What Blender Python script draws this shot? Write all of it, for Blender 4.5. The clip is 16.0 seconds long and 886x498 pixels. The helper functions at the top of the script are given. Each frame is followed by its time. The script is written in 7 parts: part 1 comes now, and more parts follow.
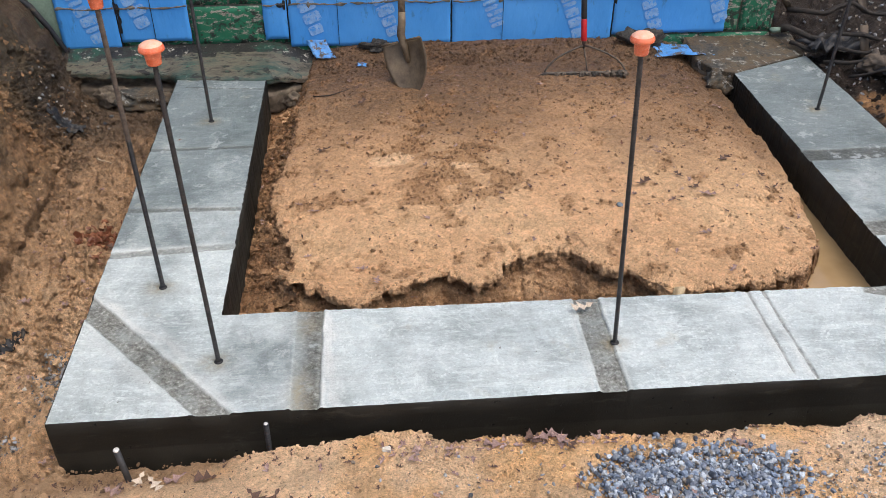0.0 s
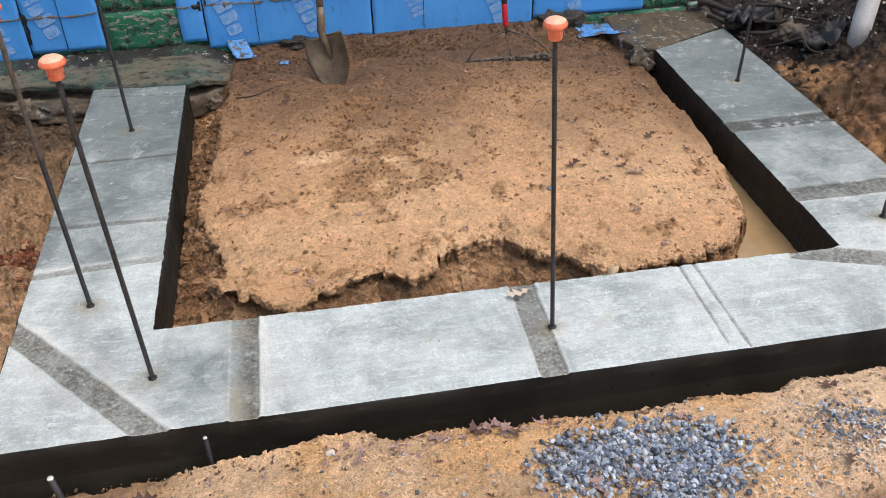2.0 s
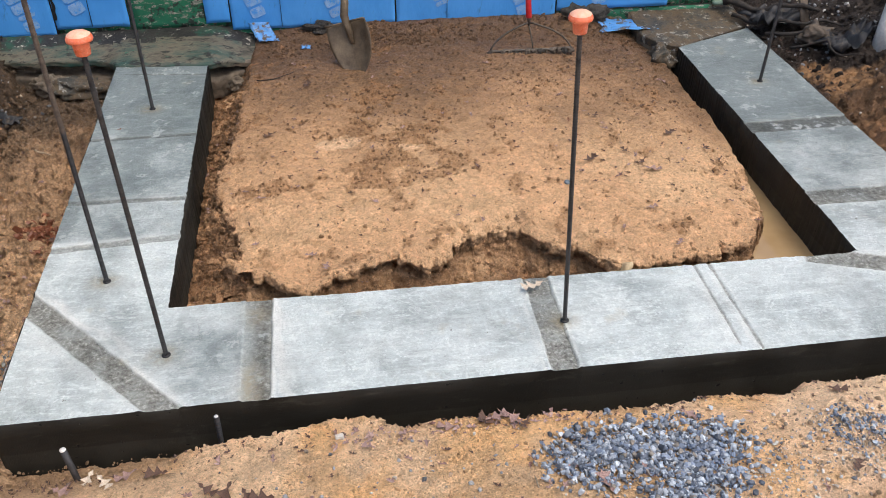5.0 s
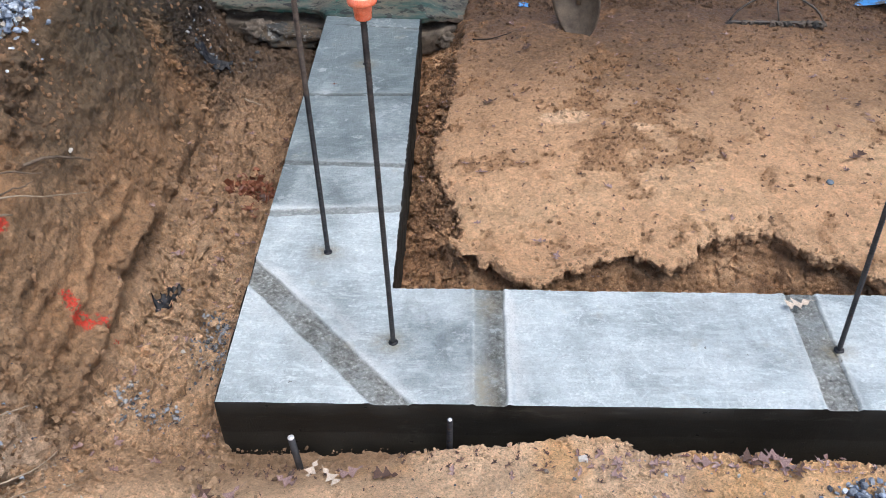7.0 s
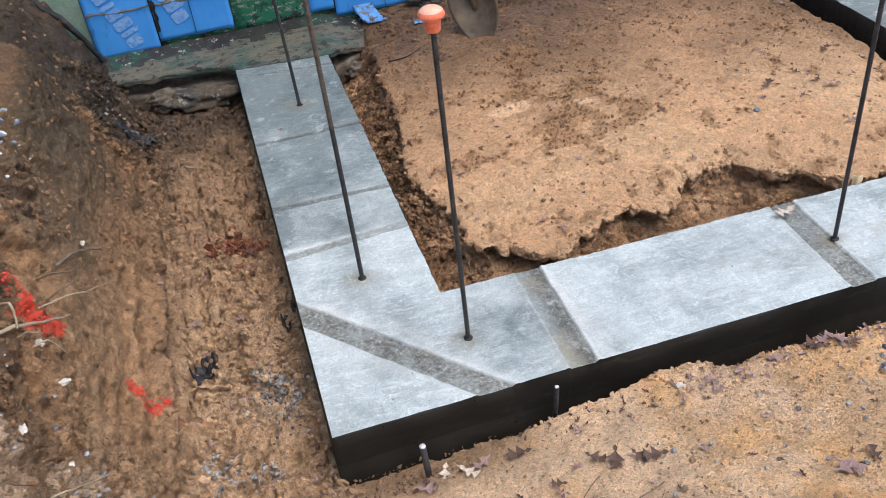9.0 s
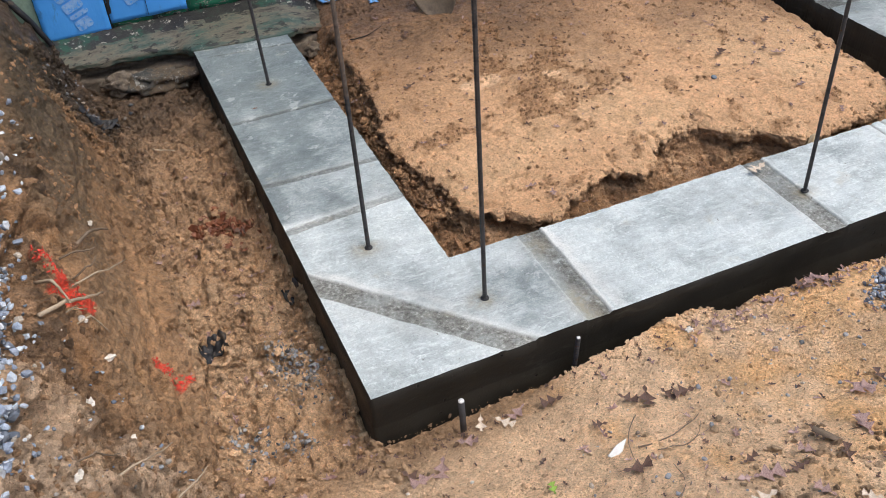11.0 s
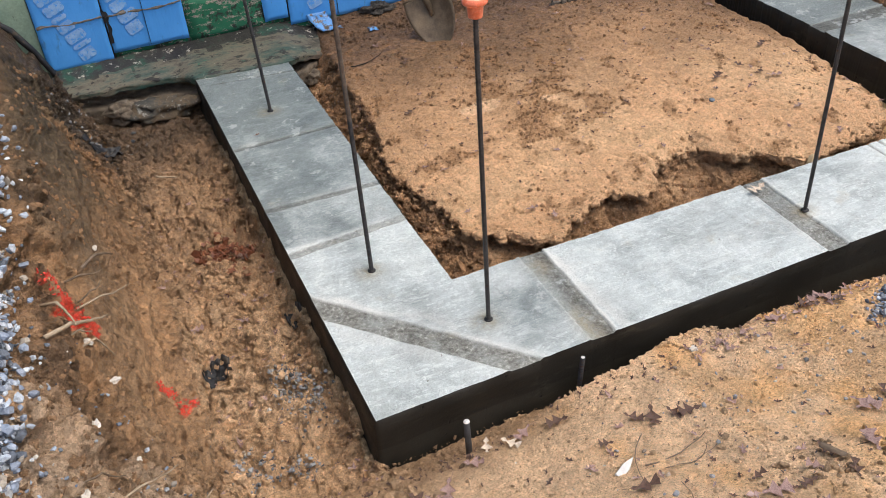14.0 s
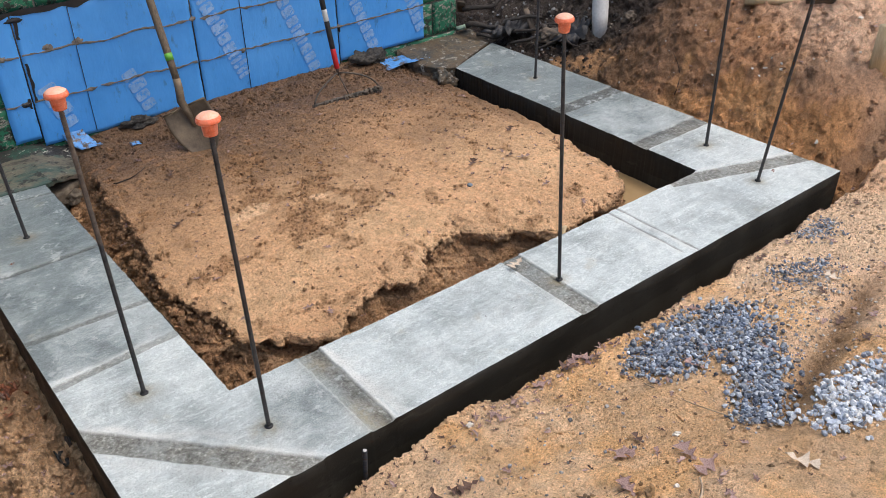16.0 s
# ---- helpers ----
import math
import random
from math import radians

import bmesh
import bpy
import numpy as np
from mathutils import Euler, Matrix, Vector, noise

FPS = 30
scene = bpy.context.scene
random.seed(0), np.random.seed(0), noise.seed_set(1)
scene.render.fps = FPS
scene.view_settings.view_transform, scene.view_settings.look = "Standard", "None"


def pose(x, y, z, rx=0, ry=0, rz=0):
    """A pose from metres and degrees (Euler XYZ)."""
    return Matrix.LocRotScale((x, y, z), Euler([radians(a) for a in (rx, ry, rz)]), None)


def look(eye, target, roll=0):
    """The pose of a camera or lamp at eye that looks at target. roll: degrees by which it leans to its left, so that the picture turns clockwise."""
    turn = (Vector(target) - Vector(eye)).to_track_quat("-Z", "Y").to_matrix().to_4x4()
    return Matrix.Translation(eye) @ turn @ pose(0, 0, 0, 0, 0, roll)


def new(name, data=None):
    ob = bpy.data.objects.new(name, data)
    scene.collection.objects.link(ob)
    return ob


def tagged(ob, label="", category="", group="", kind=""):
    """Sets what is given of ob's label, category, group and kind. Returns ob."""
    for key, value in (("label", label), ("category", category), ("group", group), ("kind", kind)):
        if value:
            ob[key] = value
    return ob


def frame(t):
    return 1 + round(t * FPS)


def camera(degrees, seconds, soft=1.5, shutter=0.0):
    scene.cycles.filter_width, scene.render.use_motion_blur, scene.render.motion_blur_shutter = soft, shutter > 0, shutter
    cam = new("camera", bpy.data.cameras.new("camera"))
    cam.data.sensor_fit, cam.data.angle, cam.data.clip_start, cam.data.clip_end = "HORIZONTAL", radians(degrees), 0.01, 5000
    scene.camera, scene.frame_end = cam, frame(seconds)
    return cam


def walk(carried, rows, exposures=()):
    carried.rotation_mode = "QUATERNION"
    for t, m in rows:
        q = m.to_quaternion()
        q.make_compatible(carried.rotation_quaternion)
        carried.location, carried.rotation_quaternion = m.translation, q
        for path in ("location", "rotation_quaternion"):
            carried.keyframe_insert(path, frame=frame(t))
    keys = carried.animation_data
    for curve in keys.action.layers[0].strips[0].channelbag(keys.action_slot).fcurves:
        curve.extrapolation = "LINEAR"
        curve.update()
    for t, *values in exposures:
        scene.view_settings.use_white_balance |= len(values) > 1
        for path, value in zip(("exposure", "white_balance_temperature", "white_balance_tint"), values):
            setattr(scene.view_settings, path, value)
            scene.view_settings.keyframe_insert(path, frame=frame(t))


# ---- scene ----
EXPOSURE = 0.70
cam = camera(54.5, 16.0, soft=0.5)
PATH = [
    (0, (0.932, -1.726, 1.771), (1.082, -0.107, 0.607), 0.5),
    (0.5, (0.918, -1.716, 1.765), (0.995, -0.103, 0.585), -0.4),
    (1, (0.941, -1.713, 1.767), (1.057, -0.113, 0.572), -1.1),
    (1.5, (0.963, -1.71, 1.775), (1.17, -0.118, 0.582), -1.0),
    (2, (0.978, -1.706, 1.777), (1.25, -0.119, 0.59), -1.0),
    (2.5, (0.994, -1.717, 1.784), (1.318, -0.138, 0.6), -1.4),
    (3, (1.023, -1.708, 1.78), (1.392, -0.136, 0.6), -1.6),
    (3.2, (1.028, -1.705, 1.78), (1.419, -0.138, 0.601), -1.5),
    (5.3, (0.936, -1.712, 1.777), (1.119, -0.131, 0.566), 0.8),
    (5.5, (0.912, -1.708, 1.762), (1.047, -0.127, 0.544), 0.7),
    (6, (0.844, -1.635, 1.723), (0.879, -0.091, 0.453), 0.2),
    (6.5, (0.754, -1.484, 1.711), (0.733, 0.031, 0.405), -1.0),
    (7, (0.639, -1.408, 1.716), (0.586, 0.115, 0.421), -0.8),
    (7.5, (0.436, -1.369, 1.719), (0.448, 0.17, 0.441), -1.8),
    (8, (0.255, -1.359, 1.737), (0.455, 0.187, 0.484), -1.6),
    (8.5, (0.131, -1.407, 1.746), (0.422, 0.138, 0.51), -3.2),
    (9, (-0.014, -1.486, 1.748), (0.351, 0.03, 0.496), -5.8),
    (9.5, (-0.206, -1.461, 1.762), (0.294, 0.021, 0.515), -7.0),
    (10, (-0.341, -1.453, 1.738), (0.237, 0.006, 0.498), -6.0),
    (10.2, (-0.363, -1.453, 1.765), (0.221, -0.017, 0.5), -4.8),
    (12.5, (-0.408, -1.471, 1.719), (0.186, -0.06, 0.432), -1.5),
    (13, (-0.426, -1.466, 1.731), (0.155, -0.042, 0.452), -1.2),
    (13.5, (-0.426, -1.465, 1.732), (0.14, -0.01, 0.482), -2.1),
    (14, (-0.409, -1.472, 1.739), (0.209, -0.019, 0.511), -3.0),
    (14.5, (-0.371, -1.481, 1.731), (0.401, -0.088, 0.521), -2.0),
    (15, (-0.335, -1.501, 1.743), (0.587, -0.177, 0.561), -1.3),
    (15.5, (-0.332, -1.526, 1.768), (0.686, -0.227, 0.638), -1.1),
    (16, (-0.308, -1.572, 1.796), (0.741, -0.25, 0.723), -0.9),
]
walk(cam, [(t, look(eye, target, roll)) for t, eye, target, roll in PATH],
     [(t, EXPOSURE + stops, kelvin, 10) for t, stops, kelvin in
      ((0.0, -0.03, 6580), (3.0, -0.03, 6700), (5.5, 0.0, 6550), (6.5, 0.0, 6050), (7.5, -0.03, 5950), (8.0, -0.04, 6000), (9.0, 0.0, 6150), (10.0, 0.0, 6350),
       (12.5, -0.04, 6550), (13.0, -0.02, 6550), (13.5, -0.04, 6650), (14.0, 0.0, 6750), (14.5, -0.08, 6400), (15.0, -0.03, 6450), (16.0, -0.10, 6620))])

# ---- daylight: overcast sky, weak wide sun ----
world = bpy.data.worlds.new("overcast_sky")
scene.world = world
world.use_nodes = True
wn = world.node_tree
sky = wn.nodes.new("ShaderNodeTexSky")
sky.sky_type = "NISHITA"
sky.sun_disc = False
sky.sun_elevation, sky.sun_rotation = radians(69), radians(128)
sky.air_density, sky.dust_density, sky.ozone_density = 1.0, 4.0, 1.0
wn.links.new(sky.outputs[0], wn.nodes["Background"].inputs[0])
wn.nodes["Background"].inputs[1].default_value = 0.13
sun = new("sun", bpy.data.lights.new("sun", "SUN"))
sun.data.energy, sun.data.angle, sun.data.color = 1.1, radians(50), (1.0, 0.97, 0.92)
sun.matrix_world = look((0.9, -0.7, 3.0), (0.0, 0.0, 0.0))
tagged(sun, kind="structure")


# ---- materials ----
def material(name, build):
    m = bpy.data.materials.new(name)
    m.use_nodes = True
    build(m.node_tree, m.node_tree.nodes["Principled BSDF"])
    return m


def node(tree, kind, **values):
    n = tree.nodes.new("ShaderNode" + kind)
    for key, value in values.items():
        n.inputs[key.replace("_", " ")].default_value = value
    return n


def noise_of(tree, scale, detail=6.0, rough=0.6, stretch=None):
    n = node(tree, "TexNoise", Scale=scale, Detail=detail, Roughness=rough)
    at = tree.nodes.new("ShaderNodeTexCoord")
    if stretch:
        mp = node(tree, "Mapping", Scale=stretch)
        tree.links.new(at.outputs["Object"], mp.inputs[0])
        tree.links.new(mp.outputs[0], n.inputs["Vector"])
    else:
        tree.links.new(at.outputs["Object"], n.inputs["Vector"])
    return n.outputs["Fac"]


def ramp(tree, fac, *stops):
    r = tree.nodes.new("ShaderNodeValToRGB")
    els = r.color_ramp.elements
    while len(els) < len(stops):
        els.new(0.5)
    for e, (at, colour) in zip(els, stops):
        e.position = at
        e.color = (*colour, 1) if isinstance(colour, tuple) else (colour, colour, colour, 1)
    tree.links.new(fac, r.inputs[0])
    return r.outputs[0]


def mixed(tree, fac, a, b, how="MIX"):
    n = tree.nodes.new("ShaderNodeMix")
    n.data_type, n.blend_type = "RGBA", how
    for socket, value in ((n.inputs[0], fac), (n.inputs[6], a), (n.inputs[7], b)):
        if isinstance(value, (int, float)):
            socket.default_value = value
        elif isinstance(value, tuple):
            socket.default_value = (*value, 1)
        else:
            tree.links.new(value, socket)
    return n.outputs[2]


def bumped(tree, bsdf, layers):
    last = None
    for height, distance in layers:
        b = node(tree, "Bump", Strength=1.0, Distance=distance)
        tree.links.new(height, b.inputs["Height"])
        if last is not None:
            tree.links.new(last, b.inputs["Normal"])
        last = b.outputs[0]
    tree.links.new(last, bsdf.inputs["Normal"])


def attribute(tree, name):
    a = tree.nodes.new("ShaderNodeAttribute")
    a.attribute_name = name
    return a.outputs


def varied(name, dark, light, scale, rough=(0.5, 0.8), bump=0.002, fine=None, metal=0.0, stretch=None, island=0.0, spots=None):
    """A worn surface: two colours by coarse and fine noise, uneven gloss, fine relief."""
    def build(tree, bsdf):
        coarse, grain = noise_of(tree, scale, 5, 0.6, stretch), noise_of(tree, fine or scale * 9, 4, 0.65, stretch)
        c = ramp(tree, coarse, (0.32, dark), (0.68, light))
        c = mixed(tree, 0.35, c, ramp(tree, grain, (0.3, 0.35), (0.7, 1.0)), "MULTIPLY")
        if spots:
            c = mixed(tree, ramp(tree, noise_of(tree, spots[1], 5, 0.7), (spots[2], 0.0), (spots[2] + 0.05, 1.0)), c, spots[0])
        if island:
            g = tree.nodes.new("ShaderNodeNewGeometry")
            c = mixed(tree, island, c, ramp(tree, g.outputs["Random Per Island"], (0.0, 0.25), (1.0, 1.0)), "MULTIPLY")
        tree.links.new(c, bsdf.inputs["Base Color"])
        r = ramp(tree, coarse, (0.3, rough[0]), (0.7, rough[1]))
        tree.links.new(r, bsdf.inputs["Roughness"])
        bsdf.inputs["Metallic"].default_value = metal
        bumped(tree, bsdf, [(coarse, bump * 2), (grain, bump)])
    return material(name, build)


def cells(tree, scale, stretch=None):
    """Cells like packed crumbs: distance to each middle, and a random value for each."""
    n = node(tree, "TexVoronoi", Scale=scale)
    at = tree.nodes.new("ShaderNodeTexCoord")
    warp = node(tree, "TexNoise", Scale=scale * 0.8, Detail=3.0)
    tree.links.new(at.outputs["Object"], warp.inputs["Vector"])
    add = tree.nodes.new("ShaderNodeVectorMath")
    add.operation = "MULTIPLY_ADD"
    tree.links.new(warp.outputs["Color"], add.inputs[0])
    add.inputs[1].default_value = (0.9 / scale,) * 3
    tree.links.new(at.outputs["Object"], add.inputs[2])
    tree.links.new(add.outputs[0], n.inputs["Vector"])
    apart = tree.nodes.new("ShaderNodeSeparateColor")
    tree.links.new(n.outputs["Color"], apart.inputs[0])
    return n.outputs["Distance"], apart.outputs[0]


def soil_surface(tree, bsdf):
    base = attribute(tree, "soil")["Color"]
    wet = attribute(tree, "wet")["Fac"]
    mid, grain, speck = noise_of(tree, 12, 8, 0.68), noise_of(tree, 110, 6, 0.72), noise_of(tree, 430, 3, 0.6)
    crust = noise_of(tree, 40, 8, 0.78)
    away, tone = cells(tree, 210)
    lumps, lump_tone = cells(tree, 75)
    cut = attribute(tree, "cut")["Fac"]
    drag = noise_of(tree, 30, 8, 0.72, (1.0, 0.30, 1.0))
    c = mixed(tree, 1.0, base, ramp(tree, mid, (0.28, 0.80), (0.5, 0.99), (0.72, 1.12)), "MULTIPLY")
    c = mixed(tree, cut, c, mixed(tree, 1.0, c, ramp(tree, drag, (0.33, 0.62), (0.5, 0.96), (0.68, 1.26)), "MULTIPLY"))
    c = mixed(tree, ramp(tree, wet, (0.2, 0.25), (0.6, 0.85)), c, mixed(tree, 1.0, c, ramp(tree, crust, (0.35, 0.52), (0.45, 0.95), (0.62, 1.18)), "MULTIPLY"))
    c = mixed(tree, ramp(tree, wet, (0.2, 0.35), (0.7, 0.8)), c, mixed(tree, 1.0, c, ramp(tree, lump_tone, (0.0, 0.72), (0.5, 1.0), (1.0, 1.2)), "MULTIPLY"))
    c = mixed(tree, 0.6, c, ramp(tree, tone, (0.0, 0.72), (0.2, 0.94), (0.8, 1.04), (1.0, 1.18)), "MULTIPLY")
    # shade of small crevices put into colour: low grain and pits go dark
    c = mixed(tree, 1.0, c, ramp(tree, grain, (0.32, 0.55), (0.40, 0.95), (0.56, 1.02), (0.68, 1.12)), "MULTIPLY")
    c = mixed(tree, ramp(tree, noise_of(tree, 62, 4, 0.72), (0.655, 0.0), (0.675, 0.75)), c, mixed(tree, 1.0, base, (0.40, 0.35, 0.32), "MULTIPLY"))
    c = mixed(tree, ramp(tree, speck, (0.69, 0.0), (0.73, 0.6)), c, (0.58, 0.50, 0.41))
    coarse = mixed(tree, 1.0, attribute(tree, "coarse")["Fac"], ramp(tree, noise_of(tree, 5, 5, 0.65), (0.38, 0.35), (0.58, 1.0)), "MULTIPLY")
    gritty = noise_of(tree, 230, 4, 0.72)
    # coarse soil: dark grit, with crevice shade painted into its colour
    c = mixed(tree, coarse, c, mixed(tree, 1.0, c, ramp(tree, gritty, (0.34, 0.48), (0.44, 0.96), (0.55, 1.10), (0.68, 1.40)), "MULTIPLY"))
    c = mixed(tree, mixed(tree, 1.0, coarse, ramp(tree, noise_of(tree, 88, 4, 0.75), (0.605, 0.0), (0.635, 0.75)), "MULTIPLY"), c, mixed(tree, 1.0, base, (0.36, 0.31, 0.28), "MULTIPLY"))
    sprayed = mixed(tree, 1.0, attribute(tree, "paint")["Fac"], ramp(tree, grain, (0.40, 0.15), (0.50, 1.3)), "MULTIPLY")
    c = mixed(tree, ramp(tree, sprayed, (0.25, 0.0), (0.6, 0.95)), c, (0.80, 0.075, 0.04))
    tree.links.new(c, bsdf.inputs["Base Color"])
    r = mixed(tree, wet, ramp(tree, grain, (0.3, 0.70), (0.7, 0.95)), ramp(tree, mid, (0.35, 0.28), (0.7, 0.60)))
    tree.links.new(r, bsdf.inputs["Roughness"])
    bsdf.inputs["Specular IOR Level"].default_value = 0.35
    bumped(tree, bsdf, [(mid, 0.010), (mixed(tree, cut, crust, drag), 0.013), (ramp(tree, lumps, (0.0, 1.0), (0.9, 0.0)), 0.0035), (grain, 0.006), (ramp(tree, away, (0.0, 1.0), (0.9, 0.0)), 0.0016), (speck, 0.0025)])


def concrete_top(tree, bsdf):
    strip, damp = attribute(tree, "strip")["Fac"], attribute(tree, "damp")["Fac"]
    cloud, trowel, grain = noise_of(tree, 4, 6, 0.66), noise_of(tree, 13, 8, 0.72, (1.0, 1.6, 1.0)), noise_of(tree, 170, 5, 0.72)
    ridge = attribute(tree, "laitance")["Fac"]
    c = ramp(tree, cloud, (0.37, (0.385, 0.440, 0.440)), (0.48, (0.520, 0.584, 0.582)), (0.60, (0.610, 0.672, 0.668)))
    c = mixed(tree, 0.4, c, ramp(tree, trowel, (0.3, 0.66), (0.5, 0.98), (0.7, 1.10)), "MULTIPLY")
    c = mixed(tree, 0.8, c, ramp(tree, grain, (0.32, 0.74), (0.45, 0.97), (0.68, 1.10)), "MULTIPLY")
    streak = noise_of(tree, 7, 7, 0.75, (1.0, 4.0, 1.0))
    c = mixed(tree, ramp(tree, streak, (0.54, 0.0), (0.60, 0.62)), c, (0.72, 0.785, 0.77))
    arcs = tree.nodes.new("ShaderNodeTexNoise")
    arcs.inputs["Scale"].default_value, arcs.inputs["Detail"].default_value, arcs.inputs["Roughness"].default_value, arcs.inputs["Distortion"].default_value = 8, 8, 0.72, 1.9
    tree.links.new(tree.nodes.new("ShaderNodeTexCoord").outputs["Object"], arcs.inputs["Vector"])
    c = mixed(tree, ramp(tree, arcs.outputs["Fac"], (0.55, 0.0), (0.60, 0.6), (0.635, 0.05)), c, (0.76, 0.81, 0.795))
    c = mixed(tree, ramp(tree, arcs.outputs["Fac"], (0.36, 0.3), (0.43, 0.0)), c, (0.31, 0.335, 0.33))
    # short scratches of the float, two ways
    for turn, level in ((0.9, 0.34), (-0.5, 0.28)):
        mp = node(tree, "Mapping", Rotation=(0, 0, turn), Scale=(0.16, 1.0, 1.0))
        tree.links.new(tree.nodes.new("ShaderNodeTexCoord").outputs["Object"], mp.inputs[0])
        fine = node(tree, "TexNoise", Scale=85, Detail=5.0, Roughness=0.7)
        tree.links.new(mp.outputs[0], fine.inputs["Vector"])
        c = mixed(tree, mixed(tree, 1.0, ramp(tree, fine.outputs["Fac"], (0.55, 0.0), (0.60, level)), ramp(tree, trowel, (0.40, 0.0), (0.52, 1.0)), "MULTIPLY"), c, (0.79, 0.835, 0.82))
    away, tone = cells(tree, 150)
    c = mixed(tree, 0.5, c, ramp(tree, tone, (0.0, 0.82), (0.5, 1.0), (1.0, 1.12)), "MULTIPLY")
    # white glints of the glossy top, painted as pale specks
    c = mixed(tree, mixed(tree, 1.0, ramp(tree, tone, (0.91, 0.0), (0.94, 0.42)), ramp(tree, trowel, (0.42, 0.1), (0.58, 1.0)), "MULTIPLY"), c, (0.86, 0.90, 0.89))
    pits = ramp(tree, noise_of(tree, 46, 3, 0.6), (0.715, 0.0), (0.73, 0.8))
    c = mixed(tree, pits, c, (0.13, 0.125, 0.105))
    c = mixed(tree, ridge, c, ramp(tree, grain, (0.35, (0.55, 0.575, 0.55)), (0.52, (0.80, 0.81, 0.78))))
    coarse = noise_of(tree, 75, 5, 0.75)
    dirty = ramp(tree, coarse, (0.34, (0.075, 0.075, 0.066)), (0.47, (0.20, 0.20, 0.175)), (0.56, (0.30, 0.305, 0.275)), (0.66, (0.58, 0.59, 0.55)))
    dirty = mixed(tree, 0.6, dirty, ramp(tree, trowel, (0.35, 0.60), (0.65, 1.15)), "MULTIPLY")
    dirty = mixed(tree, ramp(tree, noise_of(tree, 9, 7, 0.7), (0.48, 0.0), (0.62, 0.5)), dirty, (0.42, 0.455, 0.44))
    worn = mixed(tree, 1.0, strip, ramp(tree, trowel, (0.30, 0.72), (0.50, 1.0)), "MULTIPLY")
    c = mixed(tree, worn, c, dirty)
    wetted = mixed(tree, 1.0, c, (0.37, 0.395, 0.40), "MULTIPLY")
    edge = ramp(tree, noise_of(tree, 11, 8, 0.74), (0.38, 0.72), (0.50, 0.95), (0.60, 1.12))
    c = mixed(tree, mixed(tree, 1.0, damp, edge, "MULTIPLY"), c, wetted)
    bloom = mixed(tree, 1.0, ramp(tree, noise_of(tree, 9, 8, 0.76), (0.575, 0.0), (0.60, 0.65)), ramp(tree, damp, (0.2, 0.1), (0.7, 1.0)), "MULTIPLY")
    c = mixed(tree, bloom, c, (0.50, 0.53, 0.53))
    c = mixed(tree, mixed(tree, 1.0, attribute(tree, "stain")["Fac"], ramp(tree, noise_of(tree, 26, 6, 0.7), (0.38, 0.2), (0.55, 1.0)), "MULTIPLY"), c, (0.33, 0.27, 0.16))
    ochre = ramp(tree, noise_of(tree, 7, 4, 0.6), (0.62, 0.0), (0.74, 0.35))
    c = mixed(tree, ochre, c, (0.46, 0.41, 0.29))
    tree.links.new(c, bsdf.inputs["Base Color"])
    tree.links.new(ramp(tree, cloud, (0.35, 0.30), (0.65, 0.50)), bsdf.inputs["Roughness"])
    knobs = noise_of(tree, 62, 6, 0.75)
    bumped(tree, bsdf, [(trowel, 0.007), (arcs.outputs["Fac"], 0.008), (knobs, 0.004), (ramp(tree, away, (0.0, 1.0), (0.9, 0.0)), 0.0012), (grain, 0.003)])


def concrete_side(tree, bsdf):
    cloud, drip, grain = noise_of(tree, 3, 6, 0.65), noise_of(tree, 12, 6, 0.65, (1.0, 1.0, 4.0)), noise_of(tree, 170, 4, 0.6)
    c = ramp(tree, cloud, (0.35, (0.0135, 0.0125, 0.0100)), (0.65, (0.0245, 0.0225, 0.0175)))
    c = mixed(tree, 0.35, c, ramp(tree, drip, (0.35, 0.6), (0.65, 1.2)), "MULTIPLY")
    # the lower form board left a paler face
    apart = tree.nodes.new("ShaderNodeSeparateXYZ")
    tree.links.new(tree.nodes.new("ShaderNodeTexCoord").outputs["Object"], apart.inputs[0])
    lower = node(tree, "MapRange", From_Min=-0.117, From_Max=-0.113, To_Min=0.55, To_Max=0.0)
    tree.links.new(apart.outputs[2], lower.inputs[0])
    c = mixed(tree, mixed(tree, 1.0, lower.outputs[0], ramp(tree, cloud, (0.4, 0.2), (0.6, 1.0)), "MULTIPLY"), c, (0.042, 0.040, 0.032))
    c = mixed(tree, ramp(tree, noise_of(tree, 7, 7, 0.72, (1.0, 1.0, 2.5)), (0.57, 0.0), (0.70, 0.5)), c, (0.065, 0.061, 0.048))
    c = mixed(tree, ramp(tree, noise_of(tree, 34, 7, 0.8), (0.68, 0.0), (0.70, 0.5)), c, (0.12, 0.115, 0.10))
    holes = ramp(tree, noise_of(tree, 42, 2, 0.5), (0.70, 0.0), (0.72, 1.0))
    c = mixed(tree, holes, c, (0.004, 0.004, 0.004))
    tree.links.new(c, bsdf.inputs["Base Color"])
    tree.links.new(ramp(tree, cloud, (0.3, 0.45), (0.7, 0.75)), bsdf.inputs["Roughness"])
    bsdf.inputs["Specular IOR Level"].default_value = 0.28
    bumped(tree, bsdf, [(drip, 0.0012), (holes, -0.002), (grain, 0.0008)])


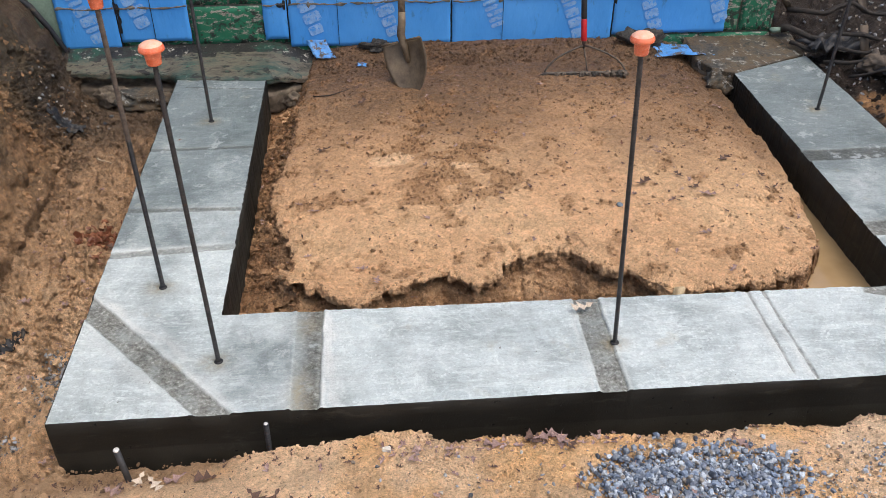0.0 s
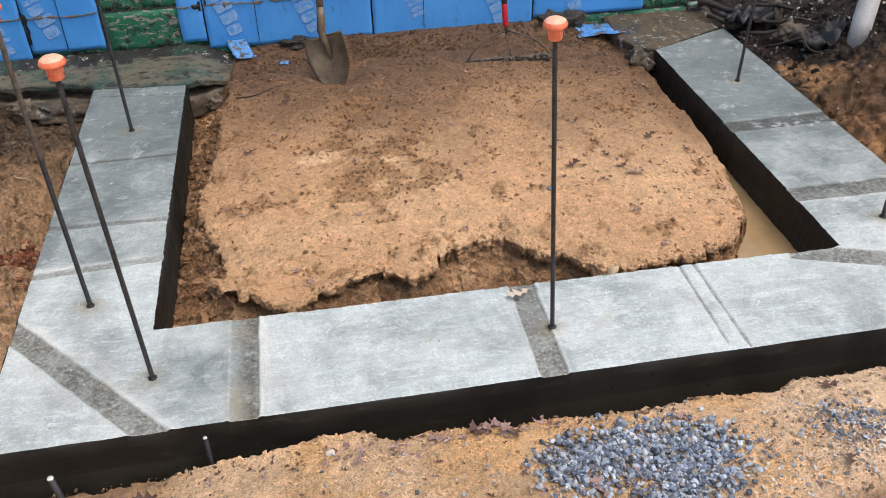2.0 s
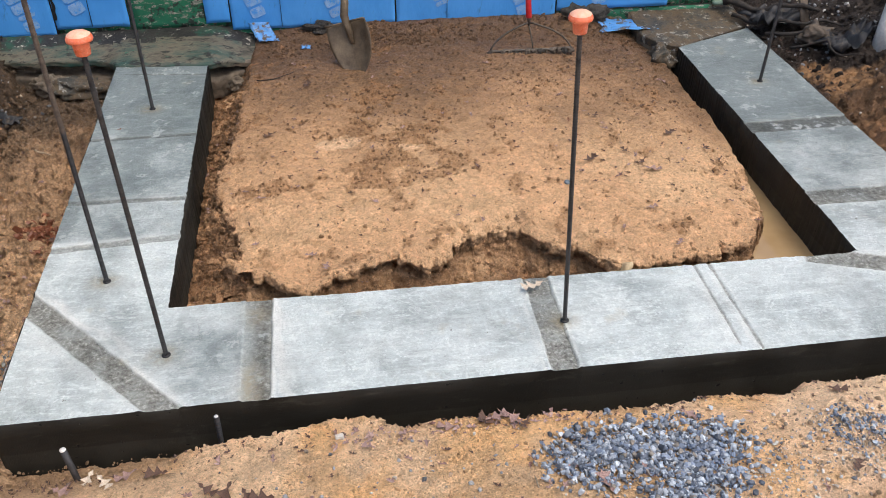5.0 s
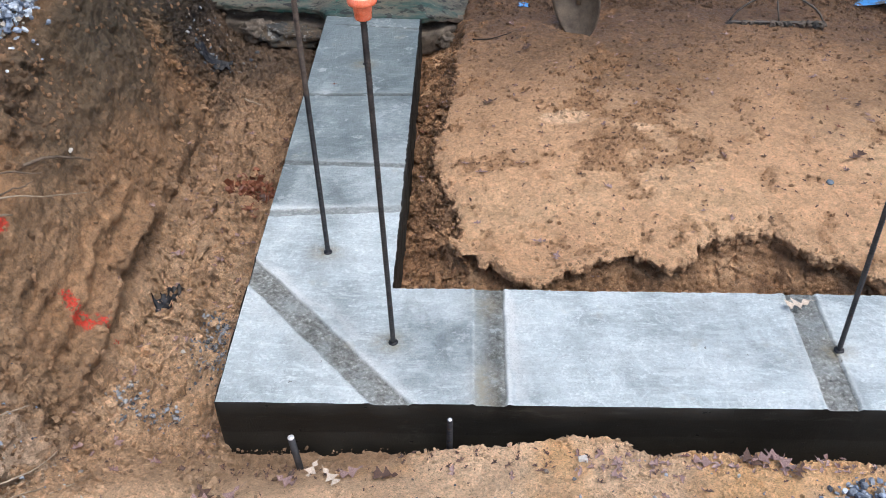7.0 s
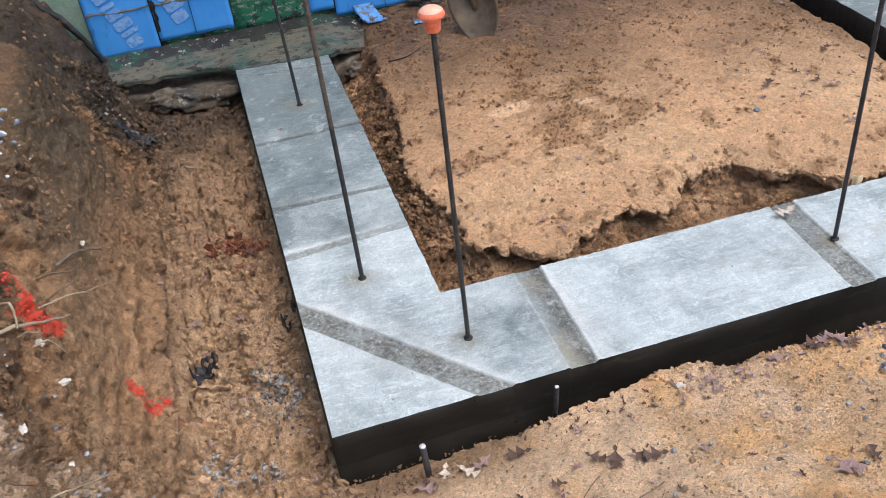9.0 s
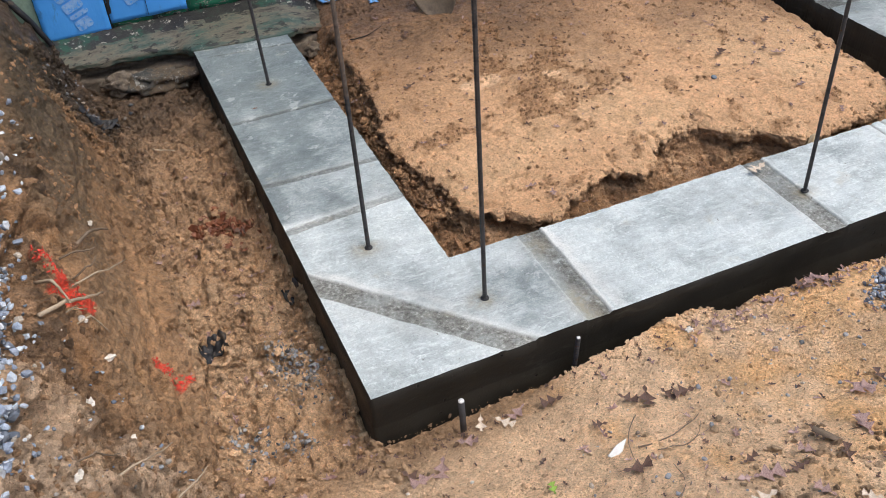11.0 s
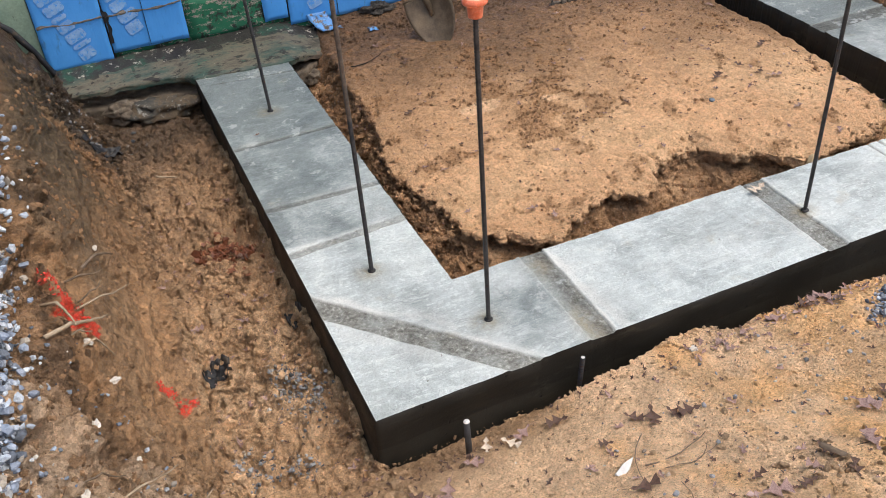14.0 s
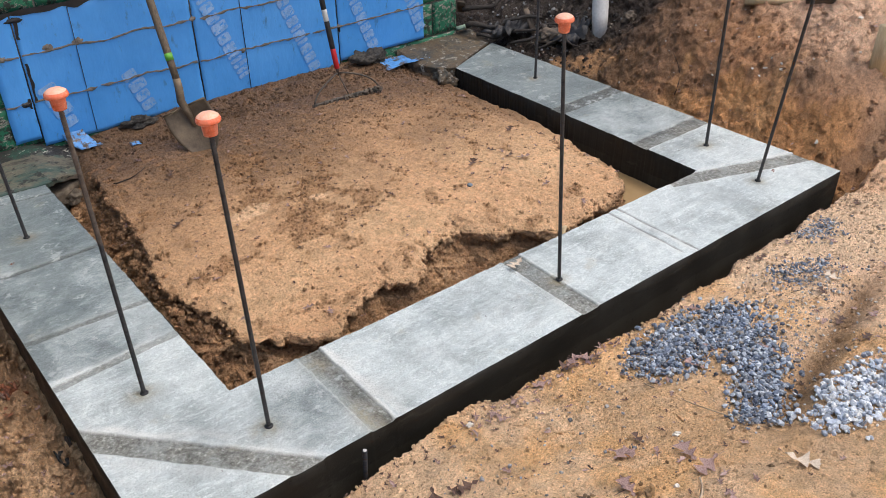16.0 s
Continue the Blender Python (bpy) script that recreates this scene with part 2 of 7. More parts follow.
def painted_block(tree, bsdf):
    wear, chips, grain = noise_of(tree, 6, 6, 0.65), noise_of(tree, 21, 8, 0.74, (1.0, 1.0, 2.2)), noise_of(tree, 190, 4, 0.7)
    green = ramp(tree, wear, (0.3, (0.007, 0.095, 0.048)), (0.7, (0.014, 0.185, 0.092)))
    bare = ramp(tree, grain, (0.3, (0.10, 0.09, 0.07)), (0.7, (0.48, 0.45, 0.38)))
    c = mixed(tree, ramp(tree, chips, (0.535, 0.0), (0.56, 1.0)), green, bare)
    c = mixed(tree, ramp(tree, noise_of(tree, 13, 8, 0.78), (0.54, 0.0), (0.58, 0.92)), c, (0.018, 0.018, 0.016))
    tree.links.new(c, bsdf.inputs["Base Color"])
    bsdf.inputs["Roughness"].default_value = 0.7
    bumped(tree, bsdf, [(chips, 0.003), (grain, 0.0015)])


def ledge_surface(tree, bsdf):
    wear, chips, grain = noise_of(tree, 7, 9, 0.74, (0.5, 1.6, 1.6)), noise_of(tree, 26, 8, 0.75, (0.6, 1.3, 1.3)), noise_of(tree, 130, 5, 0.7)
    c = ramp(tree, wear, (0.38, (0.014, 0.062, 0.047)), (0.46, (0.062, 0.085, 0.063)), (0.54, (0.145, 0.128, 0.090)), (0.62, (0.066, 0.061, 0.046)))
    c = mixed(tree, ramp(tree, chips, (0.55, 0.0), (0.575, 0.95)), c, (0.012, 0.013, 0.012))
    c = mixed(tree, ramp(tree, noise_of(tree, 19, 7, 0.75, (0.6, 1.0, 1.0)), (0.60, 0.0), (0.66, 0.8)), c, (0.012, 0.12, 0.075))
    c = mixed(tree, ramp(tree, noise_of(tree, 34, 7, 0.8), (0.645, 0.0), (0.665, 0.9)), c, (0.34, 0.34, 0.29))
    c = mixed(tree, 0.5, c, ramp(tree, grain, (0.3, 0.45), (0.7, 1.0)), "MULTIPLY")
    tree.links.new(c, bsdf.inputs["Base Color"])
    tree.links.new(ramp(tree, wear, (0.3, 0.45), (0.7, 0.75)), bsdf.inputs["Roughness"])
    bumped(tree, bsdf, [(chips, 0.004), (grain, 0.002)])


def tarred_flakes(tree, bsdf):
    chips, grain = noise_of(tree, 24, 8, 0.78), noise_of(tree, 150, 5, 0.7)
    c = ramp(tree, noise_of(tree, 9, 6, 0.7), (0.42, (0.009, 0.009, 0.009)), (0.54, (0.022, 0.021, 0.018)), (0.62, (0.010, 0.060, 0.036)))
    c = mixed(tree, ramp(tree, chips, (0.575, 0.0), (0.60, 1.0)), c, ramp(tree, grain, (0.3, (0.20, 0.19, 0.15)), (0.7, (0.55, 0.53, 0.45))))
    tree.links.new(c, bsdf.inputs["Base Color"])
    bsdf.inputs["Roughness"].default_value = 0.6
    bumped(tree, bsdf, [(chips, 0.004), (grain, 0.002)])


def broken_ledge(tree, bsdf):
    wear, chips, grain = noise_of(tree, 10, 9, 0.75), noise_of(tree, 24, 8, 0.78), noise_of(tree, 150, 5, 0.7)
    c = ramp(tree, wear, (0.38, (0.035, 0.037, 0.035)), (0.46, (0.080, 0.070, 0.052)), (0.54, (0.125, 0.085, 0.045)), (0.62, (0.065, 0.050, 0.036)))
    c = mixed(tree, ramp(tree, chips, (0.57, 0.0), (0.60, 0.9)), c, (0.36, 0.35, 0.31))
    c = mixed(tree, ramp(tree, noise_of(tree, 17, 7, 0.75), (0.60, 0.0), (0.63, 0.9)), c, (0.018, 0.022, 0.022))
    c = mixed(tree, 0.6, c, ramp(tree, grain, (0.3, 0.4), (0.7, 1.0)), "MULTIPLY")
    tree.links.new(c, bsdf.inputs["Base Color"])
    bsdf.inputs["Roughness"].default_value = 0.65
    bumped(tree, bsdf, [(wear, 0.010), (chips, 0.004), (grain, 0.002)])


def membrane_film(tree, bsdf):
    cloud, dirt, wrinkle = noise_of(tree, 3, 5, 0.6), noise_of(tree, 18, 7, 0.75, (1.0, 1.0, 0.4)), noise_of(tree, 11, 4, 0.5, (2.2, 1.0, 1.0))
    c = ramp(tree, cloud, (0.3, (0.055, 0.300, 0.75)), (0.7, (0.095, 0.390, 0.88)))
    c = mixed(tree, ramp(tree, dirt, (0.58, 0.0), (0.68, 0.6)), c, (0.05, 0.12, 0.22))
    tree.links.new(c, bsdf.inputs["Base Color"])
    tree.links.new(ramp(tree, cloud, (0.3, 0.32), (0.7, 0.5)), bsdf.inputs["Roughness"])
    bumped(tree, bsdf, [(wrinkle, 0.003), (dirt, 0.0010)])


def muddy_water(tree, bsdf):
    c = ramp(tree, noise_of(tree, 6, 3, 0.5), (0.3, (0.30, 0.20, 0.10)), (0.7, (0.40, 0.28, 0.15)))
    tree.links.new(c, bsdf.inputs["Base Color"])
    bsdf.inputs["Roughness"].default_value = 0.06
    bumped(tree, bsdf, [(noise_of(tree, 8, 2, 0.5), 0.0006)])


SOIL = material("damp_soil", soil_surface)
CONCRETE = material("fresh_concrete_top", concrete_top)
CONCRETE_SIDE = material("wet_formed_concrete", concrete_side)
BLOCK_PAINT = material("green_flaking_paint", painted_block)
LEDGE = material("old_painted_concrete", ledge_surface)
TARRED = material("tar_and_flakes", tarred_flakes)
MEMBRANE = material("blue_membrane", membrane_film)
WATER = material("muddy_water", muddy_water)
PRINT = varied("pale_print", (0.17, 0.40, 0.80), (0.36, 0.58, 0.88), 30, (0.4, 0.5), 0.0002, spots=((0.075, 0.345, 0.81), 48, 0.53))
TAPE_SEAM = varied("black_butyl_edge", (0.006, 0.006, 0.008), (0.02, 0.02, 0.022), 30, (0.4, 0.6), 0.0006)
MUD_SEAM = varied("mud_in_joint", (0.10, 0.085, 0.07), (0.27, 0.235, 0.19), 40, (0.7, 0.9), 0.002)
PALE_WALL = varied("pale_green_paint", (0.20, 0.30, 0.23), (0.33, 0.44, 0.34), 9, (0.5, 0.7), 0.001, spots=((0.05, 0.06, 0.05), 30, 0.66))
MORTAR = varied("mortar", (0.10, 0.10, 0.09), (0.30, 0.28, 0.24), 40, (0.8, 0.95), 0.002)
STEEL = varied("dark_rebar_steel", (0.04, 0.042, 0.047), (0.105, 0.102, 0.10), 30, (0.35, 0.6), 0.0003, metal=0.6, spots=((0.11, 0.045, 0.015), 40, 0.62))
RUSTY = varied("rusted_rebar_steel", (0.075, 0.058, 0.046), (0.20, 0.155, 0.12), 60, (0.6, 0.85), 0.0004, metal=0.3)
BRIGHT_STEEL = varied("cut_steel", (0.6, 0.59, 0.56), (0.8, 0.79, 0.76), 90, (0.4, 0.6), 0.0002, metal=0.2)
ORANGE = varied("orange_cap_plastic", (0.93, 0.19, 0.085), (0.97, 0.27, 0.14), 25, (0.22, 0.36), 0.0003, spots=((0.93, 0.55, 0.40), 70, 0.64))
# pale copy of the cap orange: sky highlight on the dome, painted in
ORANGE_LIT = varied("orange_lit_top", (0.93, 0.40, 0.24), (0.96, 0.60, 0.45), 60, (0.35, 0.5), 0.0003)
BLADE = varied("muddy_blade_steel", (0.10, 0.072, 0.047), (0.25, 0.19, 0.125), 14, (0.4, 0.7), 0.001, metal=0.3)
ASH = varied("weathered_ash_handle", (0.085, 0.062, 0.042), (0.20, 0.15, 0.10), 22, (0.6, 0.8), 0.0008, stretch=(6.0, 6.0, 0.7))
GREEN_TAPE = varied("green_tape", (0.10, 0.36, 0.03), (0.16, 0.48, 0.05), 60, (0.4, 0.5), 0.0003)
RED_GRIP = varied("red_grip", (0.55, 0.012, 0.02), (0.70, 0.03, 0.035), 40, (0.4, 0.5), 0.0003)
BLACK_GRIP = varied("black_fibreglass", (0.012, 0.012, 0.014), (0.03, 0.03, 0.032), 40, (0.35, 0.5), 0.0003)
WHITE_GRIP = varied("white_fibreglass", (0.6, 0.6, 0.58), (0.75, 0.75, 0.72), 30, (0.35, 0.5), 0.0003)
RAKE_STEEL = varied("rake_steel", (0.05, 0.045, 0.04), (0.17, 0.14, 0.11), 50, (0.4, 0.7), 0.0005, metal=0.5)
PVC = varied("white_pvc", (0.66, 0.65, 0.62), (0.82, 0.81, 0.78), 8, (0.35, 0.5), 0.0004, spots=((0.36, 0.28, 0.2), 22, 0.66))


def stone_mix(name, *tones):
    """Crushed stone: each chip takes one of the tones, with grain and dust."""
    def build(tree, bsdf):
        g = tree.nodes.new("ShaderNodeNewGeometry")
        r = tree.nodes.new("ShaderNodeValToRGB")
        r.color_ramp.interpolation = "CONSTANT"
        els = r.color_ramp.elements
        while len(els) < len(tones):
            els.new(0.5)
        for k, (e, tone) in enumerate(zip(els, tones)):
            e.position, e.color = k / len(tones), (*tone, 1)
        tree.links.new(g.outputs["Random Per Island"], r.inputs[0])
        coarse, grain = noise_of(tree, 90, 5, 0.65), noise_of(tree, 500, 4, 0.65)
        c = mixed(tree, 1.0, r.outputs[0], ramp(tree, coarse, (0.3, 0.62), (0.5, 1.0), (0.7, 1.2)), "MULTIPLY")
        c = mixed(tree, 0.5, c, ramp(tree, grain, (0.3, 0.5), (0.7, 1.15)), "MULTIPLY")
        tree.links.new(c, bsdf.inputs["Base Color"])
        tree.links.new(ramp(tree, coarse, (0.3, 0.35), (0.7, 0.7)), bsdf.inputs["Roughness"])
        bumped(tree, bsdf, [(coarse, 0.0015), (grain, 0.0006)])
    return material(name, build)


GRAVEL = stone_mix("blue_grey_gravel", (0.23, 0.285, 0.38), (0.12, 0.145, 0.19), (0.36, 0.425, 0.51), (0.18, 0.205, 0.24), (0.52, 0.575, 0.64), (0.075, 0.09, 0.115), (0.29, 0.33, 0.385), (0.28, 0.245, 0.205), (0.17, 0.21, 0.28), (0.41, 0.45, 0.50))
BANK_GRAVEL = stone_mix("fresh_crushed_gravel", (0.34, 0.405, 0.50), (0.20, 0.235, 0.29), (0.50, 0.565, 0.64), (0.28, 0.325, 0.40), (0.66, 0.71, 0.76), (0.12, 0.14, 0.17), (0.42, 0.475, 0.55), (0.42, 0.37, 0.30), (0.25, 0.30, 0.385), (0.56, 0.60, 0.65))
PALE_GRAVEL = stone_mix("pale_gravel", (0.66, 0.71, 0.78), (0.55, 0.61, 0.70), (0.76, 0.79, 0.82), (0.40, 0.46, 0.55), (0.62, 0.64, 0.65), (0.70, 0.75, 0.80), (0.33, 0.37, 0.43), (0.80, 0.81, 0.80))
DARK_GRAVEL = stone_mix("wet_dark_gravel", (0.13, 0.14, 0.155), (0.26, 0.27, 0.28), (0.09, 0.095, 0.10), (0.36, 0.36, 0.35), (0.20, 0.17, 0.14), (0.30, 0.31, 0.33), (0.42, 0.35, 0.27))
MIXED_STONE = stone_mix("mixed_pebbles", (0.45, 0.36, 0.27), (0.30, 0.31, 0.33), (0.58, 0.50, 0.41), (0.22, 0.17, 0.13), (0.66, 0.64, 0.60), (0.40, 0.27, 0.17))
PALE_STONE = varied("pale_stone", (0.55, 0.50, 0.42), (0.78, 0.74, 0.68), 40, (0.5, 0.8), 0.001)
LEAF_BROWN = varied("dead_oak_leaf", (0.05, 0.026, 0.018), (0.17, 0.09, 0.06), 25, (0.45, 0.7), 0.0008)
LEAF_PURPLE = varied("wet_purple_leaf", (0.17, 0.085, 0.07), (0.50, 0.34, 0.30), 30, (0.22, 0.5), 0.0008)
LEAF_GREEN = varied("fresh_green_leaf", (0.16, 0.30, 0.03), (0.34, 0.50, 0.08), 25, (0.4, 0.6), 0.0006)
LEAF_TAN = varied("pale_tan_leaf", (0.55, 0.42, 0.30), (0.80, 0.69, 0.56), 25, (0.5, 0.7), 0.0008)
LEAF_RED = varied("rust_red_leaf", (0.13, 0.042, 0.022), (0.30, 0.11, 0.05), 25, (0.45, 0.7), 0.0008)
BARK = varied("twig_bark", (0.10, 0.07, 0.045), (0.26, 0.19, 0.13), 30, (0.7, 0.9), 0.001)
PALE_TWIG = varied("pale_dry_twig", (0.30, 0.22, 0.14), (0.52, 0.42, 0.30), 30, (0.6, 0.8), 0.001)
ROOT = varied("black_wet_root", (0.010, 0.008, 0.007), (0.045, 0.034, 0.026), 30, (0.6, 0.85), 0.004)
BLACK_PLASTIC = varied("black_plastic_sheet", (0.008, 0.009, 0.011), (0.026, 0.027, 0.032), 20, (0.42, 0.7), 0.002, spots=((0.06, 0.045, 0.03), 30, 0.57))
ROT_WOOD = varied("rotten_wood", (0.05, 0.038, 0.028), (0.16, 0.12, 0.085), 9, (0.6, 0.85), 0.002, stretch=(1.0, 1.0, 5.0))
PINE = varied("sawn_pine", (0.50, 0.36, 0.20), (0.68, 0.54, 0.34), 12, (0.55, 0.75), 0.0008, stretch=(4.0, 4.0, 0.6))
DIRTY_STONE = varied("mud_caked_concrete", (0.075, 0.056, 0.038), (0.27, 0.215, 0.155), 22, (0.6, 0.9), 0.004, spots=((0.34, 0.30, 0.24), 40, 0.63))
OLD_EDGE = material("brown_old_concrete", broken_ledge)
RED_PAINT = varied("red_marking_paint", (0.72, 0.05, 0.03), (0.85, 0.10, 0.06), 60, (0.6, 0.8), 0.001)
CAP_GREY = varied("grey_blue_plastic", (0.10, 0.13, 0.16), (0.17, 0.21, 0.25), 60, (0.4, 0.6), 0.0004)
GREY_MUD = varied("dried_grey_mud", (0.050, 0.045, 0.039), (0.15, 0.135, 0.115), 45, (0.7, 0.9), 0.012)
SCRAP_BLUE = varied("blue_film_scrap", (0.05, 0.25, 0.60), (0.14, 0.36, 0.72), 18, (0.35, 0.5), 0.001, spots=((0.10, 0.075, 0.05), 24, 0.52))


# ---- mesh helpers ----
def mesh_object(name, verts, faces, mat, parent=None, smooth=True):
    me = bpy.data.meshes.new(name)
    me.from_pydata([tuple(v) for v in verts], [], [tuple(q) for q in faces])
    me.materials.append(mat)
    me.polygons.foreach_set("use_smooth", [smooth] * len(me.polygons))
    ob = new(name, me)
    ob.parent = parent
    return ob


def part(name, bm, mat, parent=None, label="", smooth=True):
    me = bpy.data.meshes.new(name)
    bmesh.ops.recalc_face_normals(bm, faces=bm.faces)
    bm.to_mesh(me)
    bm.free()
    me.materials.append(mat)
    me.polygons.foreach_set("use_smooth", [smooth] * len(me.polygons))
    ob = new(name, me)
    ob.parent = parent
    return tagged(ob, label)


def thing(name, label, category, group="", at=None):
    ob = new(name)
    ob.empty_display_size = 0.05
    if at is not None:
        ob.matrix_basis = at
    return tagged(ob, label, category, group)


def box_bm(lo, hi, bevel=0.0):
    bm = bmesh.new()
    bmesh.ops.create_cube(bm, size=1.0)
    lo, hi = Vector(lo), Vector(hi)
    for v in bm.verts:
        v.co = Vector([lo[k] + (v.co[k] + 0.5) * (hi[k] - lo[k]) for k in range(3)])
    if bevel:
        bmesh.ops.bevel(bm, geom=bm.edges[:], offset=bevel, segments=2, affect="EDGES")
    return bm


def tube_bm(points, radii, sides=10, caps=True):
    """A round tube through points; one radius or one for each point."""
    pts = [Vector(p) for p in points]
    radii = radii if isinstance(radii, (list, tuple)) else [radii] * len(pts)
    bm, rings = bmesh.new(), []
    up = Vector((0, 0, 1))
    for k, (p, r) in enumerate(zip(pts, radii)):
        way = (pts[min(k + 1, len(pts) - 1)] - pts[max(k - 1, 0)]).normalized()
        a = way.cross(up if abs(way.z) < 0.9 else Vector((1, 0, 0))).normalized()
        b = way.cross(a)
        rings.append([bm.verts.new(p + r * (math.cos(u) * a + math.sin(u) * b)) for u in [2 * math.pi * i / sides for i in range(sides)]])
    for q, s in zip(rings, rings[1:]):
        for i in range(sides):
            bm.faces.new((q[i], q[(i + 1) % sides], s[(i + 1) % sides], s[i]))
    if caps:
        bm.faces.new(rings[0])
        bm.faces.new(rings[-1])
    return bm


def lathe_bm(profile, sides=24):
    """A turned form about z from (radius, height) pairs."""
    bm = bmesh.new()
    rings = [[bm.verts.new((r * math.cos(u), r * math.sin(u), z)) for u in [2 * math.pi * i / sides for i in range(sides)]] for r, z in profile]
    for q, s in zip(rings, rings[1:]):
        for i in range(sides):
            bm.faces.new((q[i], q[(i + 1) % sides], s[(i + 1) % sides], s[i]))
    bm.faces.new(rings[0])
    bm.faces.new(rings[-1])
    return bm


# ---- ground ----
def step(a, b, x):
    u = np.clip((x - a) / (b - a), 0, 1)
    return u * u * (3 - 2 * u)


def lattice(i, j, seed):
    h = (i.astype(np.int64) * 374761393 + j.astype(np.int64) * 668265263 + seed * 974634777) & 0xFFFFFFFF
    h = ((h ^ (h >> 13)) * 1274126177) & 0xFFFFFFFF
    return ((h ^ (h >> 16)) & 0xFFFF) / 65535.0


def smooth_noise(x, y, seed=0):
    i, j = np.floor(x), np.floor(y)
    u, v = x - i, y - j
    u, v = u * u * (3 - 2 * u), v * v * (3 - 2 * v)
    a, b, c, d = lattice(i, j, seed), lattice(i + 1, j, seed), lattice(i, j + 1, seed), lattice(i + 1, j + 1, seed)
    return (a * (1 - u) + b * u) * (1 - v) + (c * (1 - u) + d * u) * v - 0.5


def layered(x, y, octaves=4, seed=0, fall=0.5):
    total, gain = 0.0, 1.0
    for k in range(octaves):
        total = total + gain * smooth_noise(x * 2.03**k + 7.1 * k, y * 2.03**k - 3.7 * k, seed + k)
        gain *= fall
    return total


def clods(x, y, seed=0):
    """Distance to the nearest of scattered points: rounded lumps between sharp creases."""
    i, j = np.floor(x), np.floor(y)
    best = np.full(np.shape(x), 9.0)
    for di in (-1, 0, 1):
        for dj in (-1, 0, 1):
            px, py = i + di + lattice(i + di, j + dj, seed), j + dj + lattice(i + di, j + dj, seed + 5)
            best = np.minimum(best, (px - x) ** 2 + (py - y) ** 2)
    return np.sqrt(best)


def front_edge(x):
    return np.interp(x, [-0.1, 0.3, 0.7, 0.88, 1.0, 1.12, 1.4, 1.65, 2.1, 2.8, 3.3], [-0.10, -0.09, -0.095, -0.065, -0.065, -0.1, -0.11, -0.13, -0.115, -0.095, -0.085])


def mound_front(x):
    return np.interp(x, [0.43, 0.60, 0.667, 0.74, 0.783, 0.85, 0.90, 0.965, 1.04, 1.12, 1.197, 1.24, 1.31, 1.365, 1.41, 1.49, 1.63, 1.685, 1.74, 1.81, 1.855, 1.89, 1.96, 2.01, 2.067, 2.18, 2.36, 2.5, 2.65],
                     [0.84, 0.68, 0.615, 0.589, 0.53, 0.492, 0.512, 0.562, 0.597, 0.622, 0.625, 0.571, 0.583, 0.635, 0.70, 0.745, 0.732, 0.645, 0.63, 0.63, 0.55, 0.505, 0.49, 0.458, 0.495, 0.488, 0.54, 0.63, 0.8])


def mound_left(y):
    return np.interp(y, [0.6, 0.70, 0.83, 0.92, 1.05, 1.23, 1.5, 1.7, 2.1], [0.63, 0.605, 0.622, 0.61, 0.545, 0.522, 0.574, 0.595, 0.62])


def bank_toe(y):
    return np.interp(y, [-1.5, -0.6, 0.1, 0.6, 1.4, 1.7, 2.1, 2.6], [-0.48, -0.42, -0.40, -0.385, -0.40, -0.41, -0.42, -0.43])


BANK_D = [-0.1, 0.0, 0.05, 0.10, 0.16, 0.215, 0.26, 0.33, 0.55, 1.2, 6.0]
BANK_Z = [-0.215, -0.185, -0.06, 0.06, 0.22, 0.40, 0.52, 0.585, 0.61, 0.64, 0.7]


